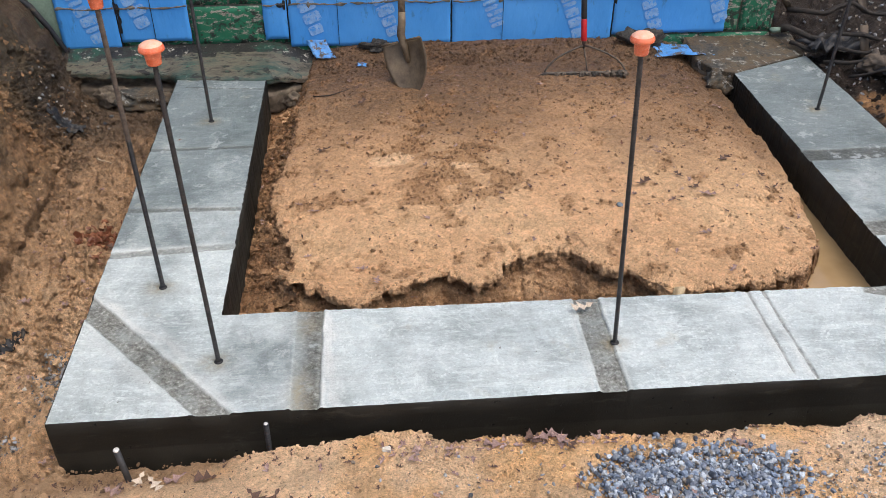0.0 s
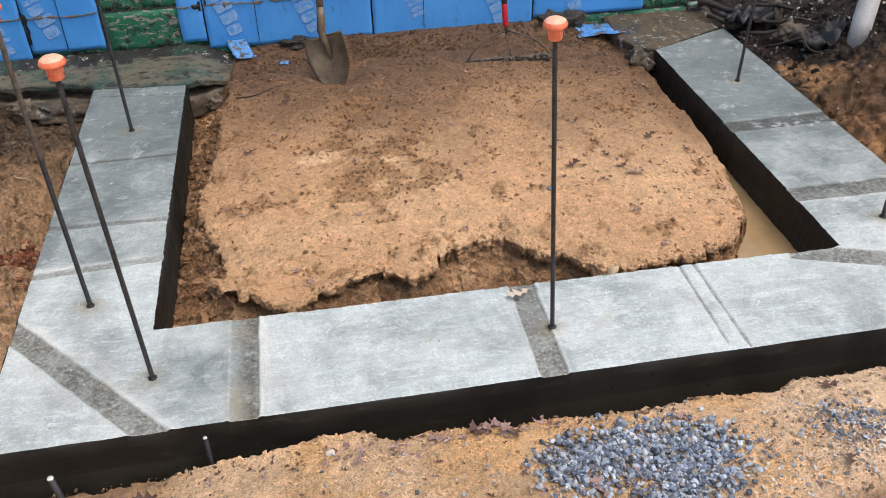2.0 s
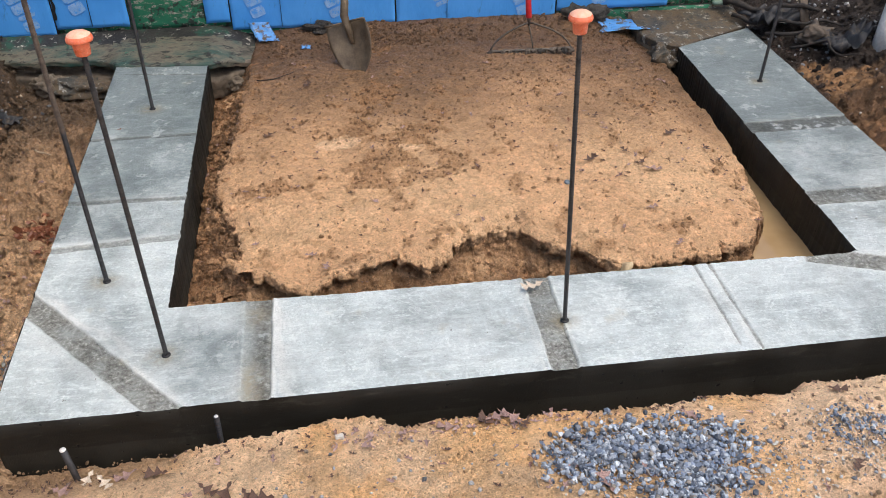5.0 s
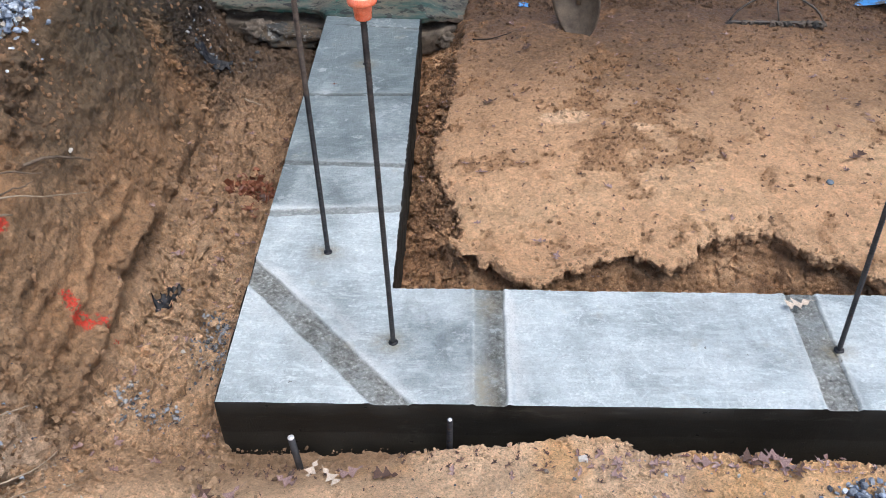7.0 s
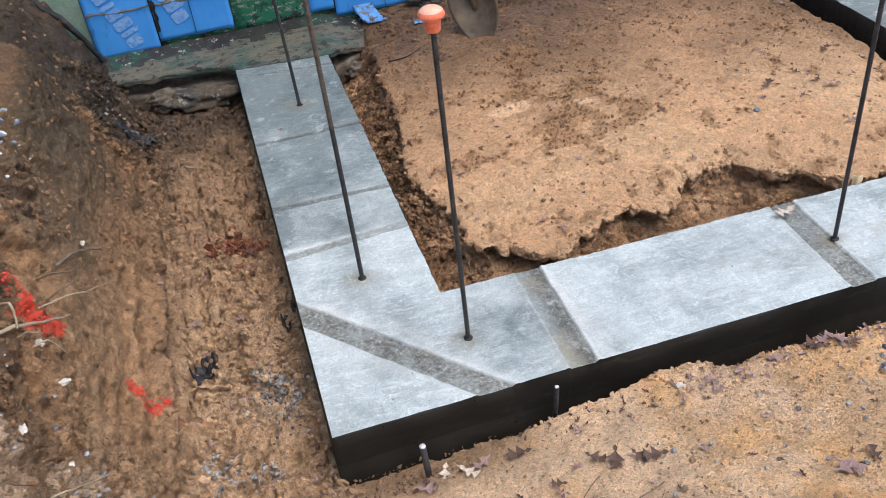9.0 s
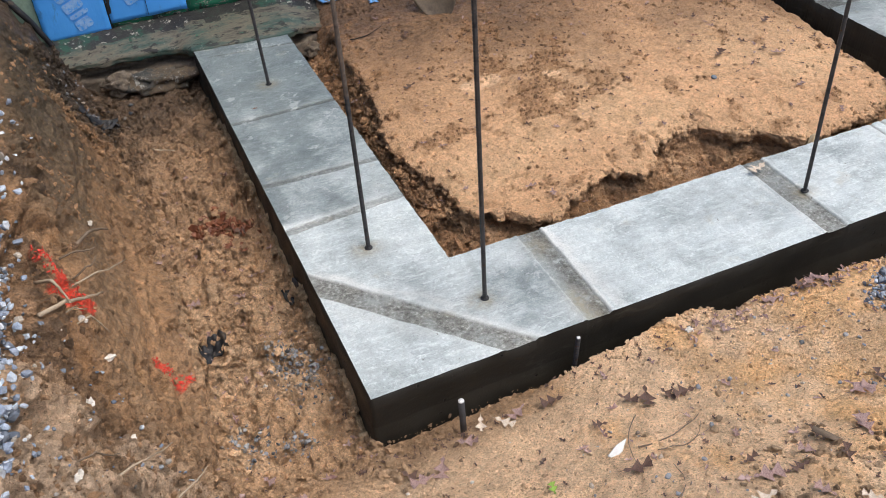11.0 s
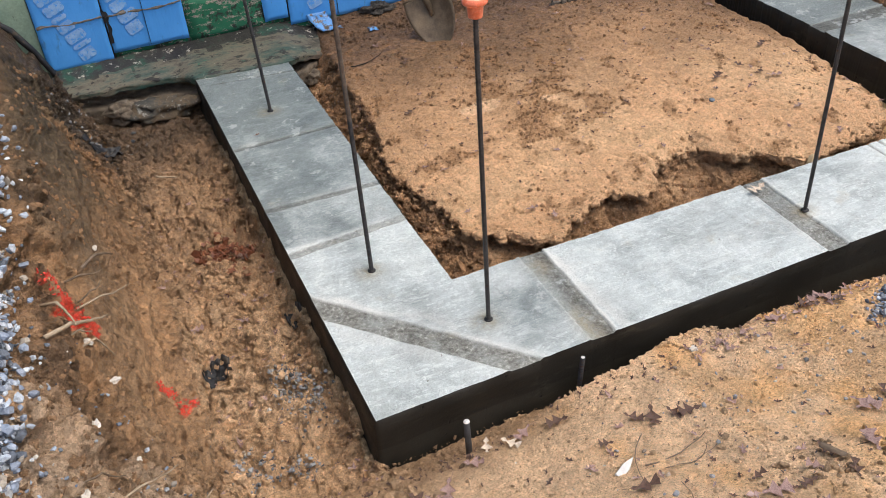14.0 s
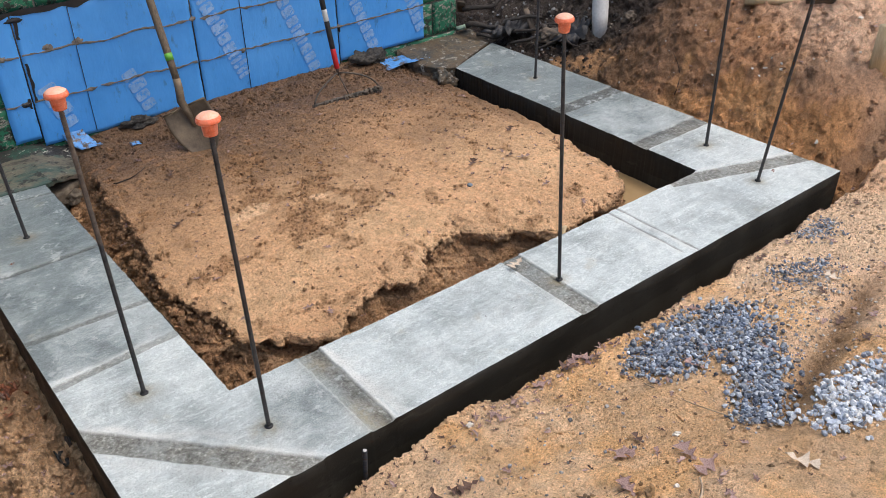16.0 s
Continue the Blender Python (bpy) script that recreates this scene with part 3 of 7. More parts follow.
def ground_parts(x, y, plain=False):
    """Height of the ground and how far each kind of soil holds there."""
    n1, n2, n3 = layered(x * 6, y * 6, 4, 11), layered(x * 22, y * 22, 4, 23), layered(x * 70, y * 70, 3, 31)
    lump, small = clods(x * 26, y * 26, 41), clods(x * 60, y * 60, 47)
    if plain:
        n2, n3, lump = n2 * 0, n3 * 0, lump * 0
    rough = 0.024 * n2 + 0.010 * n3 - 0.020 * np.clip(lump - 0.25, 0, 1)

    # sandy ground towards the camera, with its broken lip before the footing
    side = np.clip((x - 0.6) / 0.6, 0, 1.3) * step(0.35, 0.8, -y)
    front = np.interp(y, [-40, -6, -3, -1.5, -1.0, -0.75, -0.6, -0.4, -0.25, -0.1, 0.2], [0.6, 0.5, 0.45, 0.40, 0.30, 0.215, 0.125, 0.03, -0.015, -0.06, -0.08]) - 0.075 * side
    low = np.interp(y, [-0.9, -0.6, -0.4, -0.25, -0.12, -0.03, 0.2], [0.27, 0.125, 0.02, -0.05, -0.125, -0.18, -0.21])
    corner = 1 - step(0.30, 0.62, x)
    front = front * (1 - corner) + low * corner
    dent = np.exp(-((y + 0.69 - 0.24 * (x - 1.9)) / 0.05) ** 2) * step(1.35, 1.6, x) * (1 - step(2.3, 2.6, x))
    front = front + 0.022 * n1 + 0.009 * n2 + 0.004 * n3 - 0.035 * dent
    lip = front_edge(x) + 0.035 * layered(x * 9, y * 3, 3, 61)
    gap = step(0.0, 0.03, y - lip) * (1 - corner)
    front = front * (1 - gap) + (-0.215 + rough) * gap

    # trench and steep bank on the left
    toe = bank_toe(y) + 0.025 * layered(y * 5, x * 2, 3, 71)
    d = toe - x
    floor = np.interp(y, [-0.45, -0.2, 0.0, 0.6, 1.2, 1.75, 2.2], [0.0, -0.12, -0.195, -0.215, -0.195, -0.14, -0.15]) + 1.25 * rough + 0.016 * n1 - 0.024 * step(0.06, 0.16, layered(x * 9, y * 9, 4, 73, 0.6)) + 0.020 * step(0.14, 0.22, layered(x * 14, y * 14, 4, 75, 0.6)) + 0.012 * (0.4 - clods(x * 19, y * 19, 77)) + 0.085 * np.exp(-((x + 0.006) / 0.019) ** 4) * step(0.05, 0.2, y) * (1 - step(1.6, 1.8, y)) * (0.8 + 0.5 * n1)
    groove = 0 * d if plain else 0.8 * layered(y * 1.3 + d * 2, d * 26, 4, 83) + 0.25 * layered(y * 14, d * 30, 3, 87)
    back = step(1.5, 1.85, y)
    warp = d + 0.030 * layered(y * 1.5, d * 7, 3, 109) + 0.010 * layered(y * 9, d * 9, 3, 111)
    shelf = warp / 0.052
    shelf = 0 * warp if plain else 0.052 * (np.floor(shelf) + step(0.30, 0.62, shelf - np.floor(shelf))) - warp
    face = step(0.01, 0.05, d) * (1 - step(0.24, 0.30, d)) * step(-0.1, 0.3, y)
    steep = (d + 0.75 * shelf * face) * (1 - 0.30 * back)
    bank = np.interp(steep, BANK_D, BANK_Z) - 0.06 * back * step(0.25, 0.5, d) + 0.022 * n1 + (0.055 * groove * step(0.0, 0.10, d) * (1 - step(0.3, 0.42, d)) * step(-0.1, 0.3, y)) + 0.06 * layered(x * 13, y * 13, 4, 95, 0.65) * step(0.0, 0.10, d) * (1 - step(-0.05, 0.25, y)) + rough * (0.7 + 0.4 * step(0.24, 0.34, d))
    bank = bank + (not plain) * step(0.19, 0.27, d) * (1 - step(0.6, 1.0, y)) * (0.07 * layered(x * 15, y * 15, 4, 89, 0.65) - 0.035 * np.clip(clods(x * 11, y * 11, 93) - 0.2, 0, 1))
    left = np.where(d > 0, np.maximum(bank, floor), floor)
    left = np.where(y < -0.05, np.maximum(left, low + 0.02 * n1 + 0.01 * n2), left)
    west = 1 - step(-0.06, 0.0, x + 0.05 * n1 * step(0.0, 0.3, -y))
    west = np.where(y > 0.03, 1 - step(-0.002, 0.010, x), west)
    west = np.where(y < -0.02, 1 - step(-0.35, 0.1, x), west)

    # mound of soil inside the footing
    mf, ml = mound_front(x), mound_left(y)
    mr = np.interp(y, [0.5, 0.6, 0.85, 1.1, 1.5, 1.85, 2.1], [2.44, 2.51, 2.61, 2.665, 2.70, 2.69, 2.70])
    wob = 0.022 * layered(x * 13, y * 13, 3, 91)
    slump = np.exp(-((x - 1.52) / 0.14) ** 2)
    s_front, s_left, s_right = y - mf + wob, x - ml + wob, mr - x + wob
    inside = np.minimum(np.minimum(step(-0.012 - 0.09 * slump, 0.014, s_front), step(-0.09, 0.05, s_left)), step(-0.05, 0.035, s_right))
    fall_x = 0.155 * np.exp(-np.clip(x - 0.45, -0.3, 9) / 0.45) * (1 - 0.6 * step(0.7, 1.4, y))
    top = 0.032 - fall_x - 0.05 * np.exp(-np.clip(y - 0.5, -0.3, 9) / 0.25) - 0.10 * np.exp(-np.clip(2.6 - x, 0, 9) / 0.16)
    top = top + 0.03 * step(2.25, 2.5, y) + 0.020 * n1 + 0.006 * n2 + 0.004 * n3
    patches = np.exp(-((x - 1.14) / 0.20) ** 2 - ((y - 1.13) / 0.14) ** 2) + np.exp(-((x - 1.22) / 0.12) ** 2 - ((y - 1.75) / 0.15) ** 2) + np.exp(-((x - 1.44) / 0.06) ** 2 - ((y - 1.16) / 0.06) ** 2) + 0.7 * np.exp(-((x - 1.25) / 0.25) ** 2 - ((y - 1.35) / 0.3) ** 2)
    near_lip = (1 - step(0.0, 0.11, y - mf)) * (y < 0.95)
    top = top * (1 - near_lip) - 0.032 * near_lip
    crumb = step(0.30, 0.56, 1.0 * layered(x * 9, y * 9, 4, 97, 0.7) + 0.62 * patches)
    top = top + 0.004 * crumb * n3 * 2 - crumb * 0.012 * np.clip(small - 0.15, 0, 1)
    hole = np.exp(-(((x - 0.625) / 0.028) ** 2 + ((y - 0.79) / 0.025) ** 2) ** 2)
    pit = np.interp(x, [0.43, 0.56, 0.9, 2.2, 2.45, 2.58, 2.75], [-0.20, -0.15, -0.145, -0.15, -0.19, -0.21, -0.25]) + 1.3 * rough + 0.02 * n1
    inside = np.where(y < 0.9, inside * step(0.02, 0.05, s_front + 0.03 * slump), inside)
    mound = pit * (1 - inside) + top * inside - 0.06 * hole

    # bank and dark rubble hollow on the right
    e = x - 3.21 + 0.03 * layered(y * 6, x * 3, 3, 103)
    rise = np.interp(e, [-0.05, 0.0, 0.08, 0.18, 0.30, 0.5, 0.9, 1.6, 3.2, 40], [-0.1, -0.05, 0.02, 0.14, 0.29, 0.43, 0.60, 0.85, 1.2, 1.6])
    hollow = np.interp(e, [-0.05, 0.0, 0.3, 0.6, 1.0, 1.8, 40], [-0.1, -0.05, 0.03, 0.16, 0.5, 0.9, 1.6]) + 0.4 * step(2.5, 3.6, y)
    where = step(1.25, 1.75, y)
    ahead = step(-0.35, 0.25, y)
    right = rise * (1 - where) + hollow * where
    tooth = layered(e * 1.5, y * 11, 2, 107)
    right = right + 0.028 * n1 + 0.030 * tooth * step(0.15, 0.4, e) * (1 - where) + (0.035 * (0.45 - clods(x * 13 + 0.5 * n2, y * 13, 117)) + 0.016 * (0.45 - clods(x * 31, y * 31, 119))) * step(0.02, 0.1, e) + rough * (0.45 + 0.5 * where + 0.4 * (1 - step(0.05, 0.3, e)))
    east = step(3.19, 3.22, x)

    z = np.where(y < 0.0, front, mound)
    z = z * (1 - west) + left * west
    mixed_right = np.where(y < 0.3, front * (1 - ahead) + right * ahead, right)
    z = z * (1 - east) + mixed_right * east
    z = np.where((y > 2.46) & (x < 3.05) & (x > -0.7), np.minimum(z, 0.08), z)
    # kept below the footing's underside
    under = ((x > 0.012) & (x < 0.41) & (y > 0.015) & (y < 2.2)) | ((x > 0.012) & (x < 3.2) & (y > 0.015) & (y < 0.4)) | ((x > 2.75) & (x < 3.18) & (y > 0.015) & (y < 2.25))
    z = np.where(under, -0.30, z)
    return z, dict(d=d, west=west, east=east * ahead, hollow=where * east, inside=inside, top=top, edge=np.minimum(y - mf, x - ml), pit=pit, gap=gap, corner=corner, crumb=crumb, dent=dent, n1=n1, n2=n2, lump=lump)


def soil_colour(x, y, z, k):
    def lay(c, colour, amount):
        return c * (1 - amount[..., None]) + np.array(colour) * amount[..., None]
    n, m = layered(x * 2.2, y * 2.2, 4, 131), layered(x * 8, y * 8, 4, 137)
    front = (y < 0.05) * 1.0
    c = np.ones(x.shape + (3,)) * (0.74, 0.445, 0.242)
    c = lay(c, (0.80, 0.515, 0.29), step(0.0, 0.35, n) * 0.8)
    c = lay(c, (0.60, 0.37, 0.195), step(0.1, 0.45, m) * 0.3)
    pale = np.exp(-(((x - 1.0) / 0.10) ** 2 + ((y - 1.37) / 0.05) ** 2) ** 2) + np.exp(-(((x - 1.28) / 0.05) ** 2 + ((y - 1.28) / 0.025) ** 2) ** 2)
    # damp by the house wall, dark crumbs, raw sides of the mound
    c = lay(c, (0.36, 0.205, 0.105), step(0.9, 1.9, y + 0.35 * n + 0.1 * m) * 0.85 * (1 - front))
    c = lay(c, (0.165, 0.094, 0.049), step(1.55, 2.35, y + 0.4 * n + 0.15 * m + 0.12 * np.clip(x - 1.5, 0, 1)) * 0.92 * (1 - front))
    c = lay(c, (0.20, 0.115, 0.058), np.exp(-((x - 1.22) / 0.16) ** 2 - ((y - 1.75) / 0.16) ** 2) * 0.35)
    c = lay(c, (0.40, 0.215, 0.10), k["crumb"] * 0.6)
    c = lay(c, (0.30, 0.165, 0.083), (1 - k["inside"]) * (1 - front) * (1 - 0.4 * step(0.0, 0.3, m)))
    c = lay(c, (0.86, 0.58, 0.35), step(0.35, 0.6, np.clip(pale, 0, 1) + 0.35 * m) * 0.8)
    # sandy ground in front
    sand = lay(np.ones(x.shape + (3,)) * (0.76, 0.52, 0.32), (0.78, 0.47, 0.225), step(0.5, 1.4, x + 1.2 * m))
    sand = lay(sand, (0.82, 0.555, 0.345), step(1.5, 2.2, x + 0.8 * m) * 0.95)
    sand = lay(sand, (0.50, 0.345, 0.215), step(0.0, 0.3, -n) * 0.5 * (1 - step(1.6, 2.0, x)))
    sand = lay(sand, (0.86, 0.585, 0.385), step(1.9, 2.5, x + 0.5 * m) * 0.9)
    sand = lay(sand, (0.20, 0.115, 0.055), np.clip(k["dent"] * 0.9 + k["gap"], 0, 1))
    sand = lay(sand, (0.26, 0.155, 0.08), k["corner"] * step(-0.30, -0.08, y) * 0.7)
    c = lay(c, (0, 0, 0), front) + 1.10 * sand * front[..., None]
    # left trench and bank
    left = np.ones(x.shape + (3,)) * (0.60, 0.380, 0.216)
    left = lay(left, (0.69, 0.465, 0.283), step(0.05, 0.35, m) * 0.7)
    left = lay(left, (0.44, 0.273, 0.154), step(0.7, 1.35, y + 0.3 * m) * 0.9)
    left = lay(left, (0.42, 0.33, 0.21), np.exp(-((x + 0.006) / 0.019) ** 4) * 0.8)
    bank = step(0.0, 0.06, k["d"])
    streak = layered(y * 1.4 + k["d"] * 2, k["d"] * 26, 4, 149)
    left = lay(left, (0.42, 0.24, 0.12), bank)
    left = lay(left, (0.195, 0.145, 0.09), bank * step(-0.05, 0.45, streak + 0.4 * n) * 0.4)
    left = lay(left, (0.165, 0.120, 0.070), step(0.7, 1.1, y + 0.5 * n) * step(0.07, 0.17, k["d"] + 0.1 * m) * (1 - step(0.24, 0.30, k["d"])) * 0.75)
    left = lay(left, (0.32, 0.235, 0.16), step(0.29, 0.36, k["d"]) * step(0.3, 0.9, y) * 0.6)
    left = lay(left, (0.36, 0.22, 0.125), step(0.20, 0.30, k["d"]) * (1 - step(0.3, 0.7, y + 0.4 * m)) * 0.55)
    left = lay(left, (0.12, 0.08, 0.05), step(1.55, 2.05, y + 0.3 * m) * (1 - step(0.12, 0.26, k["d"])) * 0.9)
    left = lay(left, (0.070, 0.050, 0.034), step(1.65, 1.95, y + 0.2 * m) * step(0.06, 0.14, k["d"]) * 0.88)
    left = lay(left, (0.66, 0.43, 0.25), step(0.0, 0.05, k["d"]) * (1 - step(-0.16, 0.12, y + 0.25 * m)) * 0.75)
    west = k["west"] * (1 - 0.75 * step(0.1, 0.5, -y) * (1 - bank))
    c = lay(c, (0, 0, 0), west) + left * west[..., None]
    # right bank; the hollow behind it is coloured near black
    right = lay(np.ones(x.shape + (3,)) * (0.50, 0.255, 0.125), (0.62, 0.305, 0.12), step(0.0, 0.3, m - 0.6 * step(3.32, 3.55, x) + 0.30) * 0.85)
    right = lay(right, (0.23, 0.135, 0.078), step(0.02, 0.3, -m) * step(3.25, 3.4, x) * 0.6)
    right = lay(right, (0.80, 0.525, 0.35), step(3.25, 3.65, x + 0.3 * n - 0.45 * np.clip(y, 0, 2)) * 0.9)
    right = lay(right, (0.15, 0.092, 0.055), step(0.75, 1.45, y + 0.4 * m) * 0.75)
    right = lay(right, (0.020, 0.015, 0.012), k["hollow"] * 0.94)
    c = lay(c, (0, 0, 0), k["east"]) + right * k["east"][..., None]
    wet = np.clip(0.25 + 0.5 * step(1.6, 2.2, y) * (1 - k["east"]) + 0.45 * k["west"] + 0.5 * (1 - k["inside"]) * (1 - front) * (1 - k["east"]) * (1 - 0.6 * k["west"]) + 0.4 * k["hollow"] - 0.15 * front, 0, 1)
    return np.clip(c, 0.01, 0.9), wet


def ground_height(x, y):
    z, _ = ground_parts(np.array([float(x)]), np.array([float(y)]))
    return float(z[0])
# ---- end of ground maths ----


def grown(bands, far):
    """Grid lines: bands of (start, spacing) up to the last start, then ever wider to the horizon on both sides."""
    inner = []
    for (lo, gap), (hi, _) in zip(bands, bands[1:]):
        inner += list(np.linspace(lo, hi, max(2, round((hi - lo) / gap)), endpoint=False))
    out, at, gap = [], 0.0, 0.01
    while at < far:
        gap *= 1.22
        at += gap
        out.append(at)
    return np.array([inner[0] - v for v in reversed(out)] + inner + [bands[-1][0] + v for v in [0.0] + out])


def solid_noise(x, y, z, seed=0):
    k = np.floor(z)
    w = z - k
    w = w * w * (3 - 2 * w)
    shift = lambda q: (lattice(q, q * 0 + 3, seed) * 91.7, lattice(q, q * 0 + 8, seed) * 57.3)
    a, b = shift(k), shift(k + 1)
    return smooth_noise(x + a[0], y + a[1], seed) * (1 - w) + smooth_noise(x + b[0], y + b[1], seed) * w


PAINT = [((-0.493, 0.337, 0.033), (-0.471, 0.297, -0.009), 0.012), ((-0.471, 0.297, -0.009), (-0.430, 0.358, -0.091), 0.015), ((-0.430, 0.358, -0.091), (-0.404, 0.345, -0.155), 0.009), ((-0.648, 0.308, 0.502), (-0.629, 0.354, 0.425), 0.014), ((-0.629, 0.354, 0.425), (-0.626, 0.267, 0.421), 0.017), ((-0.626, 0.267, 0.421), (-0.590, 0.320, 0.321), 0.018)]


def sprayed(x, y, z):
    """Two short lines of red marking paint on the bank."""
    total = np.zeros_like(x)
    for a, b, wide in PAINT:
        a, b = np.array(a), np.array(b)
        p = np.stack([x, y, z], -1) - a
        t = np.clip((p @ (b - a)) / ((b - a) @ (b - a)), 0, 1)
        away = np.linalg.norm(p - t[..., None] * (b - a), axis=-1)
        total = np.maximum(total, np.exp(-(away / (1.7 * wide)) ** 2))
    return np.clip(total * (0.62 + 1.9 * layered(x * 45, y * 45 + z * 30, 3, 181)), 0, 1)


def add_soil_layers(me, c, wet, cut=None, coarse=None):
    colour = me.attributes.new("soil", "FLOAT_COLOR", "POINT")
    colour.data.foreach_set("color", np.concatenate([c, np.ones((len(c), 1))], 1).astype(np.float32).ravel())
    damp = me.attributes.new("wet", "FLOAT", "POINT")
    damp.data.foreach_set("value", wet.astype(np.float32))
    if coarse is not None:
        me.attributes.new("coarse", "FLOAT", "POINT").data.foreach_set("value", coarse.astype(np.float32))
    if cut is not None:
        me.attributes.new("cut", "FLOAT", "POINT").data.foreach_set("value", cut.astype(np.float32))


GX = grown([(-1.15, 0.0085), (-0.80, 0.010), (-0.44, 0.0066), (0.66, 0.0078), (2.4, 0.0065), (2.8, 0.012), (3.18, 0.0075), (3.32, 0.0125), (4.3, 0)], 160.0)
GY = grown([(-1.25, 0.0092), (-0.22, 0.0056), (0.0, 0.010), (0.44, 0.0042), (0.85, 0.0084), (2.2, 0.010), (2.9, 0)], 160.0)
gx, gy = np.meshgrid(GX, GY)
gz, kinds = ground_parts(gx, gy)
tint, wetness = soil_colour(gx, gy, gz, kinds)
# the ground lies deeper under the mound's crust and the bank's face, which are sheets of their own
gz = np.where((gx > 0.43) & (gx < 2.45) & (gy > 0.43) & (gy < 2.2) & (kinds["edge"] < 0.07), np.minimum(gz, kinds["pit"]), gz)
behind = step(0.01, 0.05, kinds["d"]) * (1 - step(0.33, 0.39, kinds["d"])) * step(-0.62, -0.45, gy) * (1 - step(2.15, 2.25, gy))
gz = gz - 0.09 * behind * kinds["west"]
behind = step(3.25, 3.29, gx) * (1 - step(4.08, 4.14, gx)) * step(0.32, 0.40, gy) * (1 - step(1.96, 2.02, gy))
gz = gz - 0.05 * behind
gz = np.where((gx > 0.01) & (gx < 3.2) & (gy > -0.022) & (gy < 0.05), np.minimum(gz, -0.225), gz)
# steep faces break up sideways into lumps
slope = np.hypot(np.gradient(gz, GY, axis=0), np.gradient(gz, GX, axis=1))
near = (gx > -1.1) & (gx < 4.2) & (gy > -1.2) & (gy < 2.4)
face = kinds["west"] * step(0.02, 0.06, kinds["d"]) * (1 - step(0.26, 0.34, kinds["d"]))
amount = near * (0.0035 + 0.009 * kinds["west"] + 0.006 * kinds["east"] + 0.012 * step(0.7, 2.2, slope)) * (1 - 0.45 * face)
offs = []
for seed in (211, 223, 239):
    big = 0.6 * solid_noise(gx * 22, gy * 22, gz * 22, seed) + 0.8 * solid_noise(gx * 55, gy * 55, gz * 55, seed + 1) + 1.0 * solid_noise(gx * 120, gy * 120, gz * 120, seed + 2)
    offs.append(amount * big)
offs[1] = np.where((gx > 0.0) & (gx < 3.2) & (gy > -0.035) & (gy < 0.05), np.minimum(offs[1], 0.0), offs[1])
verts = np.stack([gx + offs[0], gy + offs[1], gz + 0.5 * offs[2]], -1).reshape(-1, 3)
nx, ny = len(GX), len(GY)
corner = (np.arange(ny - 1)[:, None] * nx + np.arange(nx - 1)).ravel()
quads = np.stack([corner, corner + 1, corner + nx + 1, corner + nx], 1)
me = bpy.data.meshes.new("ground")
me.vertices.add(len(verts))
me.vertices.foreach_set("co", verts.astype(np.float32).ravel())
me.loops.add(quads.size)
me.loops.foreach_set("vertex_index", quads.astype(np.int32).ravel())
me.polygons.add(len(quads))
me.polygons.foreach_set("loop_start", np.arange(0, quads.size, 4, dtype=np.int32))
me.polygons.foreach_set("use_smooth", np.ones(len(quads), dtype=bool))
me.update(calc_edges=True)
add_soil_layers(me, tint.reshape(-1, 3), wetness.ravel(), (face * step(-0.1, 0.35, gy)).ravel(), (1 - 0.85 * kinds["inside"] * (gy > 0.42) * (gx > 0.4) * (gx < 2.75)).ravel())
me.attributes.new("paint", "FLOAT", "POINT").data.foreach_set("value", sprayed(gx, gy, gz).ravel().astype(np.float32))
me.materials.append(SOIL)
tagged(new("ground", me), "damp tan and brown excavated clay soil with trenches", "ground", kind="structure")


def soil_sheet(name, p, amount, seed, colour, wet, cut, label, beds=1.0):
    """A rough sheet of soil over the grid of points p, pushed along its normals by solid noise."""
    du, dv = np.gradient(p, axis=1), np.gradient(p, axis=0)
    n = np.cross(du, dv)
    n /= np.linalg.norm(n, axis=-1, keepdims=True) + 1e-9
    x, y, z = p[..., 0], p[..., 1], p[..., 2] * beds
    push = sum(gain * solid_noise(x * f, y * f, z * f, seed + k) for k, (gain, f) in enumerate(((1.0, 17), (0.75, 41), (0.5, 95), (0.28, 190))))
    p = p + n * (amount * push)[..., None]
    p[..., 2] += 0.3 * amount * solid_noise(x * 60, y * 60, z * 60, seed + 9)
    m, k = p.shape[:2]
    ids = np.arange(m * k).reshape(m, k)
    f = np.stack([ids[:-1, :-1], ids[:-1, 1:], ids[1:, 1:], ids[1:, :-1]], -1).reshape(-1, 4)
    ob = mesh_object(name, p.reshape(-1, 3).tolist(), f.tolist(), SOIL)
    add_soil_layers(ob.data, colour.reshape(-1, 3), wet.ravel(), cut.ravel(), (0.8 if "bank" in name else 0.2) * np.ones(wet.size))
    ob.data.attributes.new("paint", "FLOAT", "POINT").data.foreach_set("value", sprayed(p[..., 0], p[..., 1], p[..., 2]).ravel().astype(np.float32))
    tagged(ob, label, "soil bank", kind="structure")
    return p


def blend(a, b, w):
    return a * (1 - w[..., None]) + np.array(b) * w[..., None]


